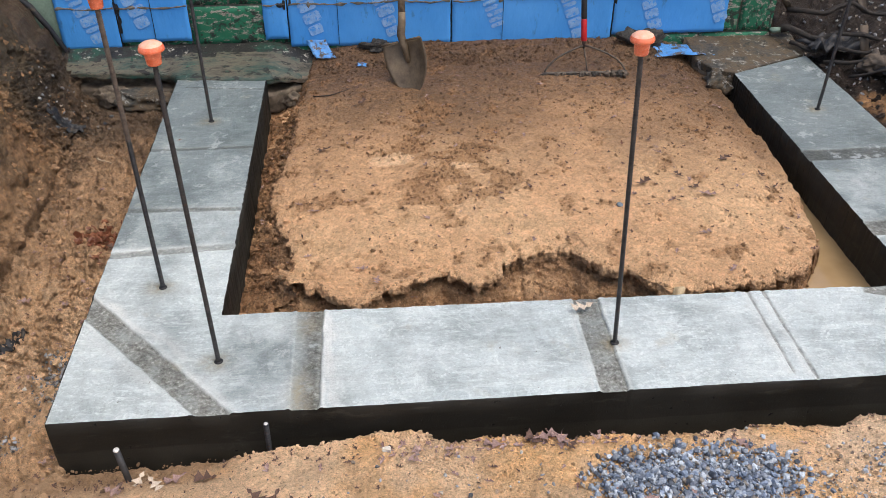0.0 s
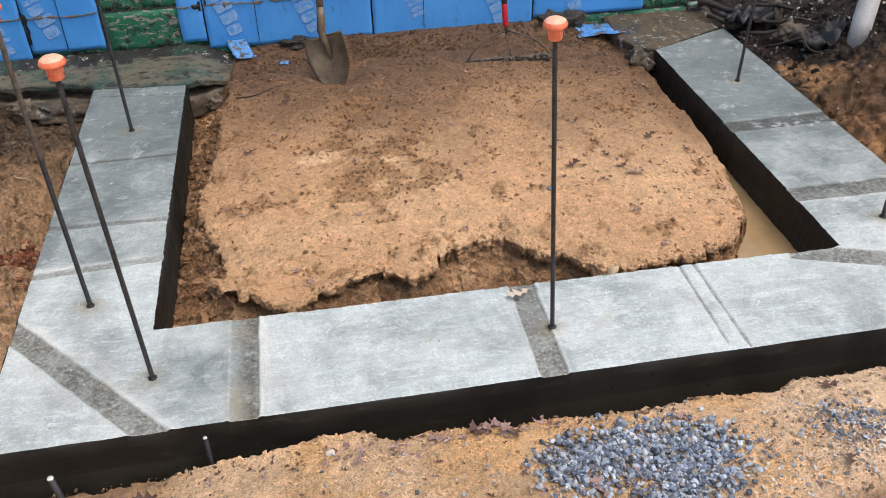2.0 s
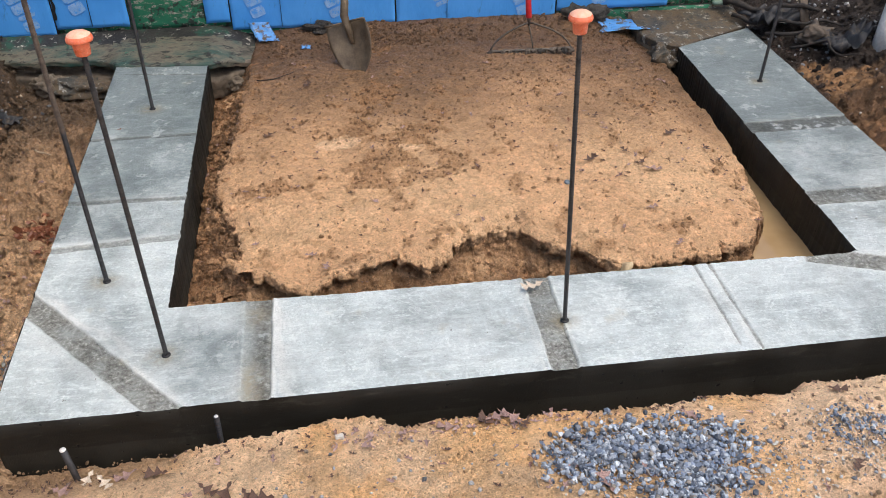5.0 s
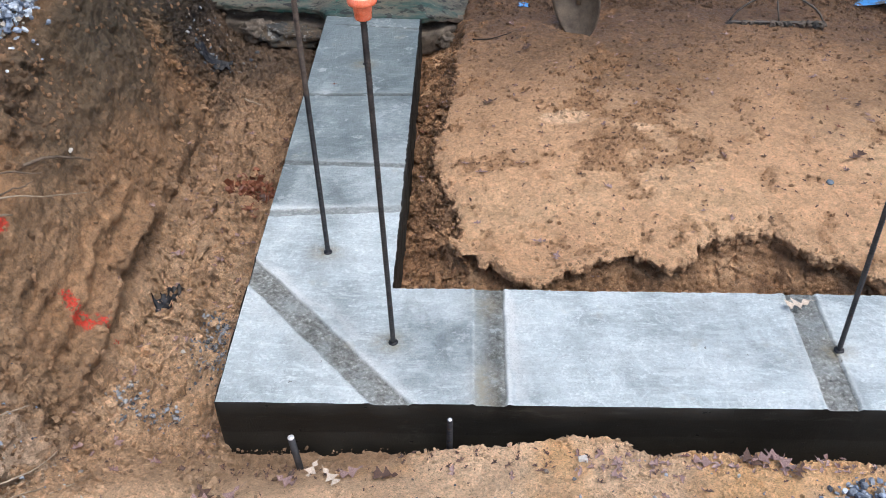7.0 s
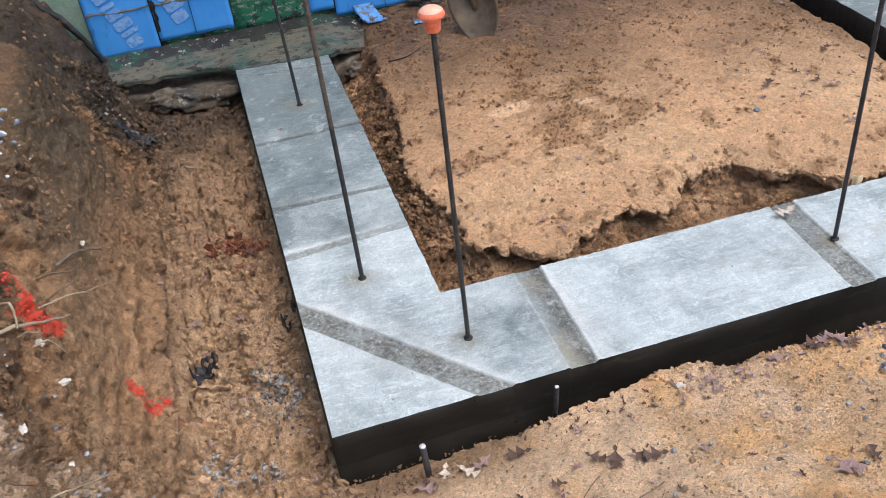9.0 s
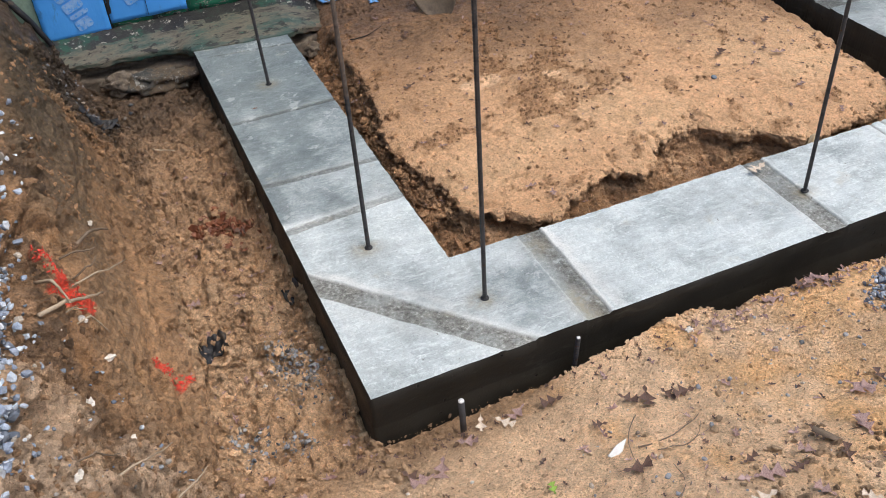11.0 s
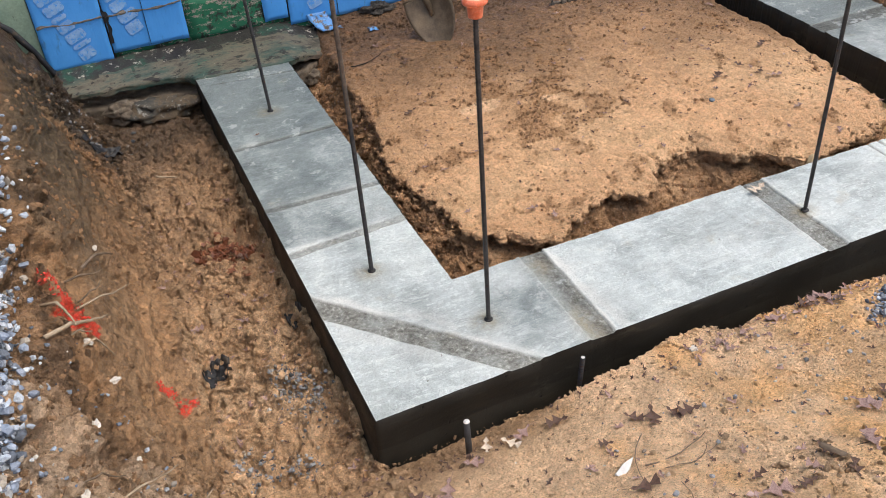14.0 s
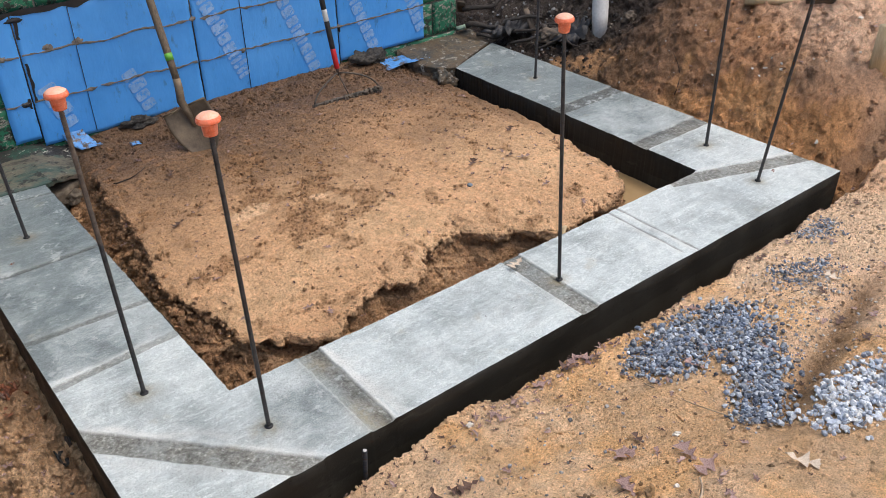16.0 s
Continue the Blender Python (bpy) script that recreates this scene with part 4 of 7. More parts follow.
def crust_edge(name, along, lip, inward, foot, slump, seed, label):
    """The mound's rim: crust, broken lip, hollow below it, and a slope of fallen soil. inward: the unit way onto the mound."""
    n = len(along)
    jag = 0.020 * layered(along * 14, along * 0, 3, seed) + (0.020 if inward == "y" else 0.009) * layered(along * 45, along * 0, 3, seed + 4, 0.7)
    chip = (0.016 if inward == "y" else 0.006) * (clods(along * 17, along * 0 + 0.5, seed + 6) < 0.28)
    at = lip + jag + chip
    thick = 0.017 + 0.020 * (layered(along * 11, along * 0, 3, seed + 8) + 0.3)
    hollow = (0.020 + 0.050 * np.clip(layered(along * 7, along * 0, 3, seed + 12) + 0.25, 0, 1)) * (1 - slump)
    rows = []
    for t in np.linspace(0, 1, 22):
        rows.append((at + 0.11 * (1 - t), None, t, 0.0))
    for t in np.linspace(0.12, 1, 9):
        rows.append((at - 0.003 * np.sin(np.pi * t) + 0.004 * t, -thick * t, 1.0, 0.3 * t))
    for t in np.linspace(0.1, 1, 12):
        rows.append((at + 0.004 + hollow * np.sin(0.5 * np.pi * t), -thick - 0.022 * t, 1.0, 0.6))
    for t in np.linspace(0.04, 1, 30):
        start = at + 0.004 + hollow
        rows.append((start + (foot - start) * t ** (1.1 + 0.5 * slump), (-thick - 0.022, t), 1.0, 1.0))
    p, face = np.zeros((len(rows), n, 3)), np.zeros((len(rows), n))
    lip_z = None
    for j, (s, z, t, f) in enumerate(rows):
        x, y = (along, s) if inward == "y" else (s, along)
        if z is None:
            high = ground_parts(x, y)[1]["top"]
            lip_z = high - 0.006 * t ** 6
            z = lip_z + 0.002 * t - 0.004 * (t < 0.05)
        elif isinstance(z, tuple):
            z = (lip_z + z[0]) * (1 - z[1]) + (-0.205 + 0.02 * layered(along * 9, along * 0, 2, seed + 16)) * z[1]
        else:
            z = lip_z + z
        p[j] = np.stack([x, y, z], -1)
        face[j] = f
    _, kinds = ground_parts(p[..., 0], p[..., 1])
    kinds["inside"] = np.ones_like(face)
    c, wet = soil_colour(p[..., 0], p[..., 1], p[..., 2], kinds)
    vein = layered(p[..., 0] * 7 + p[..., 1] * 7, p[..., 2] * 45, 4, seed + 20)
    raw = blend(np.ones(face.shape + (3,)) * (0.47, 0.275, 0.142), (0.64, 0.405, 0.225), step(0.05, 0.35, vein))
    raw = blend(raw, (0.30, 0.17, 0.085), step(0.05, 0.35, -vein))
    c = c * (1 - face[..., None] ** 0.5) + raw * face[..., None] ** 0.5
    amount = 0.005 + 0.022 * face + 0.012 * (face > 0) * (face < 0.5)
    amount[0] = 0.0
    return soil_sheet(name, p if inward == "y" else p[:, ::-1], amount if inward == "y" else amount[:, ::-1], seed + 30, c if inward == "y" else c[:, ::-1], (wet + 0.15 * face) if inward == "y" else (wet + 0.15 * face)[:, ::-1], 0 * face, label, 1.8)


along = np.arange(0.585, 2.47, 0.0048)
lip = mound_front(along)
fallen = np.clip(np.exp(-((along - 1.53) / 0.13) ** 4) + 0.8 * (1 - step(0.55, 0.72, along)), 0, 1)
FRONT_FACE = crust_edge("mound_face_front", along, lip, "y", np.maximum(0.440, lip - 0.10 - 0.19 * fallen), fallen, 161, "undercut crumbling front of the soil mound")
along = np.arange(0.62, 2.24, 0.0060)
SIDE_FACE = crust_edge("mound_face_side", along, mound_left(along), "x", np.full(len(along), 0.447), 0.55 + 0.35 * layered(along * 5, along * 0, 2, 177), 187, "crumbling side of the soil mound above the moat")


def bank_face():
    """The cut bank: scraped long ridges low down, grey-brown streaks, tumbled clods towards the top and the near end."""
    arc = np.concatenate([[0], np.cumsum(np.hypot(np.diff(BANK_D), np.diff(BANK_Z)))])
    a = np.arange(0.0, arc[-3] - 0.10, 0.0058)
    d0 = np.interp(a, arc, BANK_D)
    y, d = np.meshgrid(np.arange(-0.62, 2.26, 0.0062), d0[d0 > -0.03])
    run = np.interp(d, BANK_D, arc)
    x = bank_toe(y) + 0.025 * layered(y * 5, y * 0, 3, 71) - d
    z, kinds = ground_parts(x, y, True)
    kinds["d"] = d
    rim = np.minimum(step(-0.03, 0.015, d), 1 - step(0.34, 0.39, d)) * step(-0.62, -0.5, y) * (1 - step(2.16, 2.26, y))
    z = z - 0.012 * (1 - rim)
    scraped = step(0.02, 0.06, d) * (1 - step(0.19, 0.25, d)) * step(0.0, 0.25, y) * (1 - step(1.75, 1.95, y))
    ridge = layered(y * 0.5 + run * 0.8, run * 20 + 1.6 * y, 3, 83)
    tumbled = np.maximum(step(0.20, 0.26, d) * (1 - step(0.7, 1.2, y)), 1 - step(-0.05, 0.22, y))
    lumps = clods(y * 15 + 0.4 * layered(y * 30, run * 30, 2, 7), run * 15, 93)
    more = clods(y * 37, run * 37, 95)
    push = (0.014 + 0.016 * layered(y * 2, run * 5, 2, 121)) * ridge * scraped + tumbled * (0.030 * (0.45 - lumps) + 0.012 * (0.45 - more)) - 0.035 * tumbled * step(0.12, 0.3, layered(y * 9, run * 9, 3, 97)) - 0.02 * step(0.28, 0.36, layered(y * 11, run * 11, 3, 99)) * (1 - tumbled)
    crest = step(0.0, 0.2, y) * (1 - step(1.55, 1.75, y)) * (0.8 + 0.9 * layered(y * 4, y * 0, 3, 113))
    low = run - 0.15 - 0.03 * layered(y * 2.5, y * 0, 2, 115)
    push = push + crest * (0.038 * np.exp(-((low - 0.055) / 0.028) ** 2) - 0.020 * np.exp(-((low + 0.01) / 0.035) ** 2) + 0.013 * np.exp(-((low - 0.17) / 0.020) ** 2) - 0.010 * np.exp(-((low - 0.125) / 0.025) ** 2))
    push = push + step(0.17, 0.23, d) * step(-0.15, 0.05, y) * (1 - step(0.6, 0.95, y)) * (0.035 * (0.4 - clods(y * 10, run * 10, 125)) - 0.04 * step(0.10, 0.22, layered(y * 7, run * 7, 3, 127)))
    x = x + 0.85 * push * rim
    z = z + 0.5 * push * rim
    c, wet = soil_colour(x, y, z, kinds)
    c = blend(c, (0.17, 0.105, 0.058), tumbled * step(0.05, 0.35, layered(y * 7, run * 7, 4, 101)) * 0.7)
    c = blend(c, (0.47, 0.285, 0.15), scraped * step(0.05, 0.3, ridge) * 0.45)
    # shade below the bulging crest, painted as a darker brown band
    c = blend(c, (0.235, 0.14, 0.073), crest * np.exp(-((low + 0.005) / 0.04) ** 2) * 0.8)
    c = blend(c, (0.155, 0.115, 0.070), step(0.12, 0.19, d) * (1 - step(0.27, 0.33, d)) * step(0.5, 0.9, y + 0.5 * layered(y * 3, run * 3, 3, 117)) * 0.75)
    # bank colour darkens towards its far end
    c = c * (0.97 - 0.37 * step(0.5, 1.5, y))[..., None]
    shelf = step(0.17, 0.23, d) * step(-0.15, 0.05, y) * (1 - step(0.6, 0.95, y))
    c = blend(c, (0.135, 0.085, 0.050), shelf * step(-0.08, 0.16, layered(y * 6, run * 6, 4, 123)) * 0.85)
    c = blend(c, (0.66, 0.485, 0.335), (1 - step(-0.25, 0.05, y + 0.3 * layered(y * 6, run * 6, 3, 119))) * 0.7)
    amount = rim * (0.020 + 0.014 * tumbled - 0.004 * scraped)
    p = np.stack([x, y, z], -1)[::-1]
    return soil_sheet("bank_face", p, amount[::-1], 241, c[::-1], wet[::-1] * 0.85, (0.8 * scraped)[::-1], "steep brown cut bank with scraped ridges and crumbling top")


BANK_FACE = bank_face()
bank_top = np.full((420, 110), -9.0)
np.maximum.at(bank_top, (((BANK_FACE[..., 1] + 0.7) / 0.0075).astype(int).clip(0, 419), ((BANK_FACE[..., 0] + 1.0) / 0.0075).astype(int).clip(0, 109)), BANK_FACE[..., 2])


def right_bank():
    """The clay bank on the right: broken lumps, and the bucket's teeth drawn down its upper part."""
    x, y = np.meshgrid(np.arange(3.24, 4.15, 0.0066), np.arange(0.30, 2.03, 0.0068))
    z, kinds = ground_parts(x, y, True)
    rim = step(3.24, 3.28, x) * (1 - step(4.10, 4.15, x)) * step(0.30, 0.37, y) * (1 - step(1.97, 2.03, y))
    lumps = clods(x * 11 + 0.6 * layered(x * 20, y * 20, 2, 251), y * 11, 253)
    teeth = np.abs(layered(x * 1.2, y * 13, 2, 257))
    scraped = step(3.40, 3.55, x) * (1 - step(1.1, 1.35, y))
    z = z + rim * (0.028 * (0.45 - lumps) * (1 - 0.7 * scraped) + 0.045 * teeth * scraped) - 0.014 * (1 - rim)
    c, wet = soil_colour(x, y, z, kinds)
    vein = layered(x * 6, y * 6, 4, 259)
    c = blend(c, (0.66, 0.36, 0.16), step(0.1, 0.4, vein) * (1 - step(3.45, 3.65, x)) * 0.6)
    return soil_sheet("bank_right", np.stack([x, y, z], -1), rim * (0.026 - 0.010 * scraped), 263, c, 0.35 * np.ones_like(x), 0 * x, "orange-brown clay bank with tooth marks and broken lumps")


RIGHT_BANK = right_bank()
right_top = np.full((240, 130), -9.0)
np.maximum.at(right_top, (((RIGHT_BANK[..., 1] - 0.25) / 0.0075).astype(int).clip(0, 239), ((RIGHT_BANK[..., 0] - 3.2) / 0.0075).astype(int).clip(0, 129)), RIGHT_BANK[..., 2])


def resting(x, y, z):
    """Heights z brought onto the faces of the two banks."""
    x, y, z = np.asarray(x, float), np.asarray(y, float), np.asarray(z, float)
    here = (x > -1.0) & (x < -0.18) & (y > -0.7) & (y < 2.44)
    high = bank_top[((y + 0.7) / 0.0075).astype(int).clip(0, 419), ((x + 1.0) / 0.0075).astype(int).clip(0, 109)]
    z = np.where(here, np.maximum(z, high), z)
    here = (x > 3.23) & (x < 4.16) & (y > 0.28) & (y < 2.04)
    high = right_top[((y - 0.25) / 0.0075).astype(int).clip(0, 239), ((x - 3.2) / 0.0075).astype(int).clip(0, 129)]
    return np.where(here & (high > -8), high, z)


def rest_height(x, y):
    return float(resting(x, y, ground_height(x, y)))


# ---- footing ----
STRIPS = [  # recessed marks left by form braces: two points on the centre line, width
    ((0.705, -0.1), (0.707, 0.6), 0.080), ((1.592, -0.1), (1.602, 0.6), 0.080), ((2.145, 0.03), (2.149, 0.6), 0.009), ((2.206, -0.1), (2.197, 0.6), 0.010),
    ((-0.05, 0.551), (0.50, -0.055), 0.074), ((2.6, 1.290), (3.4, 1.300), 0.088), ((2.6, 0.748), (3.4, 0.746), 0.090), ((2.55, 0.425), (3.4, 0.125), 0.085),
    ((-0.1, 1.541), (0.6, 1.541), 0.022), ((-0.1, 1.078), (0.6, 1.052), 0.026), ((-0.1, 0.775), (0.6, 0.83), 0.034), ((0.05, 2.155), (0.6, 2.09), 0.012)]


def footing():
    """A U of poured concrete: a finely netted top with brace marks, and sheer formed sides."""
    xs = np.unique(np.round(np.concatenate([np.arange(0, 3.22, 0.0046), [0.425, 2.737, 3.22]]), 4))
    ys = np.unique(np.round(np.concatenate([np.arange(0, 2.26, 0.0046), [0.424, 2.26]]), 4))
    x, y = np.meshgrid(xs, ys)
    # the plan is slightly out of square
    px = x + np.where(x > 2, -0.014 * y, 0) * step(2.7, 3.2, x)
    py = y + np.where(np.abs(y - 0.424) < 0.2, 0.010 * (1 - x / 2.74 * 2) * step(0.2, 0.424, y) * (1 - step(0.424, 0.62, y)), 0)
    py = py - 0.06 * step(1.9, 2.26, y) * (x < 1) * (0.35 + x) + step(1.7, 2.26, y) * (x > 2) * (0.05 - 0.19 * (3.22 - x) / 0.483)
    z = 0.003 * layered(x * 5, y * 5, 3, 301) + 0.0016 * layered(x * 25, y * 25, 3, 307)
    mark, pale = np.zeros_like(x), np.zeros_like(x)
    for (ax, ay), (bx, by), w in STRIPS:
        ux, uy = bx - ax, by - ay
        length = math.hypot(ux, uy)
        ux, uy = ux / length, uy / length
        along, across = (px - ax) * ux + (py - ay) * uy, (px - ax) * uy - (py - ay) * ux
        edge = 0.5 * w + 0.004 * layered(along * 30, across * 0 + 3, 2, 311)
        m = (1 - step(-0.0018, 0.0022, np.abs(across) - edge)) * step(-0.01, 0.01, along) * (1 - step(-0.01, 0.01, along - length))
        z = z - 0.004 * m + 0.0025 * np.exp(-((np.abs(across) - edge - 0.008) / 0.006) ** 2) * (along > 0) * (along < length) * (w > 0.05)
        fade = 0.40 + 0.60 * step(-0.030, 0.012, across) if ax == 0.705 else 1.0
        mark = np.maximum(mark, m * fade * (1.0 if w > 0.05 else 0.75))
        shore = np.abs(across) - edge
        seam = np.exp(-((across * (-1 if ax < 0 else 1) - edge + 0.001) / 0.0035) ** 2) * (w > 0.05) * (along > 0) * (along < length)
        z = z - 0.003 * seam
        mark = np.maximum(mark, seam)
        streaky = np.clip(0.55 + 1.3 * layered(along * 14, across * 60, 3, 317), 0, 1)
        one_side = np.where(across * (-1 if ax < 0 or ax > 0.72 else 1) > 0, 1.0, 0.45)
        if w in (0.074, 0.080) and ax < 1.0:
            wash = np.where(across * (-1 if ax < 0 else 1) > 0, 1.0, 0.3)
            pale = np.maximum(pale, 0.8 * np.exp(-((shore - 0.022) / 0.036) ** 2) * np.clip(0.35 + 2.2 * layered(along * 7, across * 22, 4, 323), 0, 1) * wash * (along > 0) * (along < length))
        pale = np.maximum(pale, np.exp(-((shore - 0.010) / (0.007 + 0.008 * (one_side > 0.5))) ** 2) * streaky * one_side * (along > 0) * (along < length) * (0.9 if w > 0.05 else 0.6))
    damp = np.clip(0.6 * step(2.02, 2.10, y) * (x < 1) + step(1.62, 1.8, y + 0.1 * layered(x * 9, y * 9, 3, 319)) * 0.75 * (x < 1) + 0.5 * step(0.55, 0.75, x) * (1 - step(0.72, 0.76, x)) * (y < 0.43) + 0.6 * step(0.9, 1.5, y) * (x > 2), 0, 1)
    blotch = layered(x * 5, y * 5, 4, 313)
    damp = damp + (0.60 + 0.5 * blotch + 0.25 * step(1.05, 1.1, y)) * step(0.80, 0.86, y) * (x < 1) + (0.60 + 0.5 * blotch + 0.7 * step(1.1, 1.35, y)) * step(0.7, 0.82, y) * (x > 2)
    damp = damp + (0.40 + 0.9 * blotch) * step(0.46, 0.60, x + 0.86 * y) * (1 - step(0.655, 0.665, x)) * (y < 0.62) * np.exp(-((x - 0.52) / 0.16) ** 2 - ((y - 0.22) / 0.22) ** 2)
    damp = np.clip(damp + 0.30 * step(0.12, 0.4, blotch) + 0.3 * step(1.45, 1.56, y) * (x < 1), 0, 1.15)
    for bx, by in BARS.values():
        damp = np.maximum(damp, 0.8 * np.exp(-(((px - bx) / 0.025) ** 2 + ((py - by - 0.006) / 0.022) ** 2)))
    ragged = np.minimum(np.minimum(np.abs(x - 0.425), np.abs(y - 0.424)), np.minimum(np.abs(x - 2.737), np.minimum(x, y))) < 0.006
    px = px + ragged * 0.0045 * layered(x * 70, y * 70, 3, 331) * (x > 0.01)
    py = py + ragged * 0.0045 * layered(x * 70, y * 70, 3, 337) * (y > 0.01)
    solid = lambda a, b: (a < 0.425 - 1e-6) | (b < 0.424 - 1e-6) | (a > 2.737 - 1e-6)
    index, coords, faces = {}, [], []
    stain = np.zeros_like(x)
    for bx, by in BARS.values():
        stain = np.maximum(stain, 0.75 * np.exp(-(((px - bx + 0.01) / 0.045) ** 2 + ((py - by) / 0.035) ** 2)))
    stain = np.maximum(stain, 0.7 * np.exp(-(((px - 0.69) / 0.03) ** 2 + ((py - 0.06) / 0.09) ** 2)) + 0.5 * np.exp(-(((px - 0.70) / 0.035) ** 2 + ((py - 0.36) / 0.06) ** 2)))
    marks, damps, pales, stains = [], [], [], []

    def at(i, j):
        if (i, j) not in index:
            index[i, j] = len(coords)
            coords.append((px[j, i], py[j, i], z[j, i]))
            marks.append(mark[j, i])
            damps.append(damp[j, i])
            pales.append(pale[j, i])
            stains.append(stain[j, i])
        return index[i, j]

    filled = np.zeros((len(ys) - 1, len(xs) - 1), bool)
    for j in range(len(ys) - 1):
        for i in range(len(xs) - 1):
            filled[j, i] = solid((xs[i] + xs[i + 1]) / 2, (ys[j] + ys[j + 1]) / 2)
    for j, i in zip(*np.nonzero(filled)):
        faces.append((at(i, j), at(i + 1, j), at(i + 1, j + 1), at(i, j + 1)))
    top = mesh_object("footing_top", coords, faces, CONCRETE)
    for name, values in (("strip", marks), ("damp", damps), ("laitance", pales), ("stain", stains)):
        a = top.data.attributes.new(name, "FLOAT", "POINT")
        a.data.foreach_set("value", np.array(values, np.float32))
    outward, edges = {}, []
    for j, i in zip(*np.nonzero(filled)):
        for (dj, di), (a, b) in {(-1, 0): ((i, j), (i + 1, j)), (1, 0): ((i + 1, j + 1), (i, j + 1)), (0, -1): ((i, j + 1), (i, j)), (0, 1): ((i + 1, j), (i + 1, j + 1))}.items():
            jj, ii = j + dj, i + di
            if 0 <= jj < len(ys) - 1 and 0 <= ii < len(xs) - 1 and filled[jj, ii]:
                continue
            edges.append((a, b))
            for q in (a, b):
                old = outward.get(q, (0.0, 0.0))
                outward[q] = (old[0] + 0.5 * di, old[1] + 0.5 * dj)
    depths = ((0.0, 0.0), (0.004, 0.003), (0.05, 0.0035), (0.10, 0.003), (0.115, 0.0045), (0.20, 0.005), (0.34, 0.004))
    order, side_v, side_f = {q: n for n, q in enumerate(outward)}, [], []
    for (i, j), (ox, oy) in outward.items():
        for depth, out in depths:
            bulge = 0.0 if depth == 0.0 else out + 0.002 * math.sin(7 * px[j, i] + 5 * py[j, i] + 20 * depth) + 0.0015 * math.sin(31 * px[j, i] + 37 * py[j, i])
            side_v.append((px[j, i] + ox * bulge, py[j, i] + oy * bulge, z[j, i] - depth))
    rows = len(depths)
    for a, b in edges:
        for q in range(rows - 1):
            m, n = order[a] * rows + q, order[b] * rows + q
            side_f.append((m, m + 1, n + 1, n))
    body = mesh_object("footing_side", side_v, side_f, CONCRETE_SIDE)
    base = thing("concrete_footing", "U-shaped fresh grey concrete footing with wet dark sides", "footing")
    top.parent = body.parent = base
    return base


BARS = {"a": (0.216, 0.59), "b": (0.443, 0.214), "c": (1.644, 0.204), "d": (0.22, 1.786), "e": (2.977, 1.706), "f": (2.982, 0.549), "g": (2.859, 0.184)}
footing()


def ripple(x, y, z, scale, seed=0):
    """A little solid noise for single points."""
    return noise.noise(Vector((x * scale + seed, y * scale - seed, z * scale + 2 * seed)))


# ---- house wall: painted blocks, membrane sheets, old ledge ----
FACE = 2.512
house_wall = part("wall_house", box_bm((-4.0, FACE + 0.008, -0.4), (3.068, FACE + 0.21, 2.6)), MORTAR)
tagged(house_wall, "old green-painted concrete block house wall, flaking", "wall", kind="structure")
COURSE, BLOCK = 0.205, 0.405
block_meshes = []
for k in range(4):
    bm = box_bm((0.0, FACE, 0.0), (BLOCK - 0.010, FACE + 0.02, COURSE - 0.010), 0.003)
    bmesh.ops.subdivide_edges(bm, edges=[e for e in bm.edges if e.calc_length() > 0.1], cuts=6, use_grid_fill=True)
    for v in bm.verts:
        v.co.y += 0.0025 * ripple(v.co.x, v.co.y, v.co.z, 25, 10 * k) + 0.0015 * ripple(v.co.x, v.co.y, v.co.z, 70, k)
    first = part("block", bm, BLOCK_PAINT)
    block_meshes.append(first.data)
    bpy.data.objects.remove(first)
rng = random.Random(7)
for row in range(-1, 5):
    z0 = 0.065 + COURSE * row
    x0 = -0.76 + (BLOCK / 2 if row % 2 else 0)
    while x0 < 3.06:
        block = new("block", rng.choice(block_meshes))
        wide = min(1.0, (3.066 - x0) / (BLOCK - 0.010))
        block.matrix_basis = Matrix.Translation((x0, rng.uniform(-0.001, 0.001), z0)) @ Matrix.Diagonal((wide, 1, 1, 1))
        block.parent = house_wall
        x0 += BLOCK
upper = part("upper_siding", box_bm((-4.0, FACE + 0.002, 1.09), (3.066, FACE + 0.010, 2.6)), BLOCK_PAINT, house_wall)
pale = box_bm((-2.6, FACE - 0.004, -0.2), (-0.588, FACE + 0.004, 1.1))
part("pale_plaster", pale, PALE_WALL, house_wall, "pale green painted plaster coat")


def sheet_grid(x0, x1, z0, z1, y_of, mat, name, parent, gap=0.02):
    xs, zs = np.linspace(x0, x1, max(3, int((x1 - x0) / gap))), np.linspace(z0, z1, max(3, int((z1 - z0) / gap)))
    vs = [(x + 0.002 * ripple(x, 0, z, 30), y_of(x, z), z + (0.006 * ripple(x, 3, z, 14) if j == 0 else 0)) for j, z in enumerate(zs) for x in xs]
    n = len(xs)
    fs = [(j * n + i, j * n + i + 1, (j + 1) * n + i + 1, (j + 1) * n + i) for j in range(len(zs) - 1) for i in range(n - 1)]
    ob = mesh_object(name, vs, fs, mat, parent)
    thick = ob.modifiers.new("thickness", "SOLIDIFY")
    thick.thickness, thick.offset = 0.0016, 0.0
    return ob


JOINTS = (0.268, 0.484)


def film_y(x, z):
    fold = sum(math.exp(-((z - j - 0.008 * ripple(x, 0, j, 4)) / 0.008) ** 2) for j in JOINTS)
    return 2.5040 - 0.0025 * fold - 0.002 * ripple(x, 1, z, 4) - 0.0005 * ripple(x, 2, z, 18)


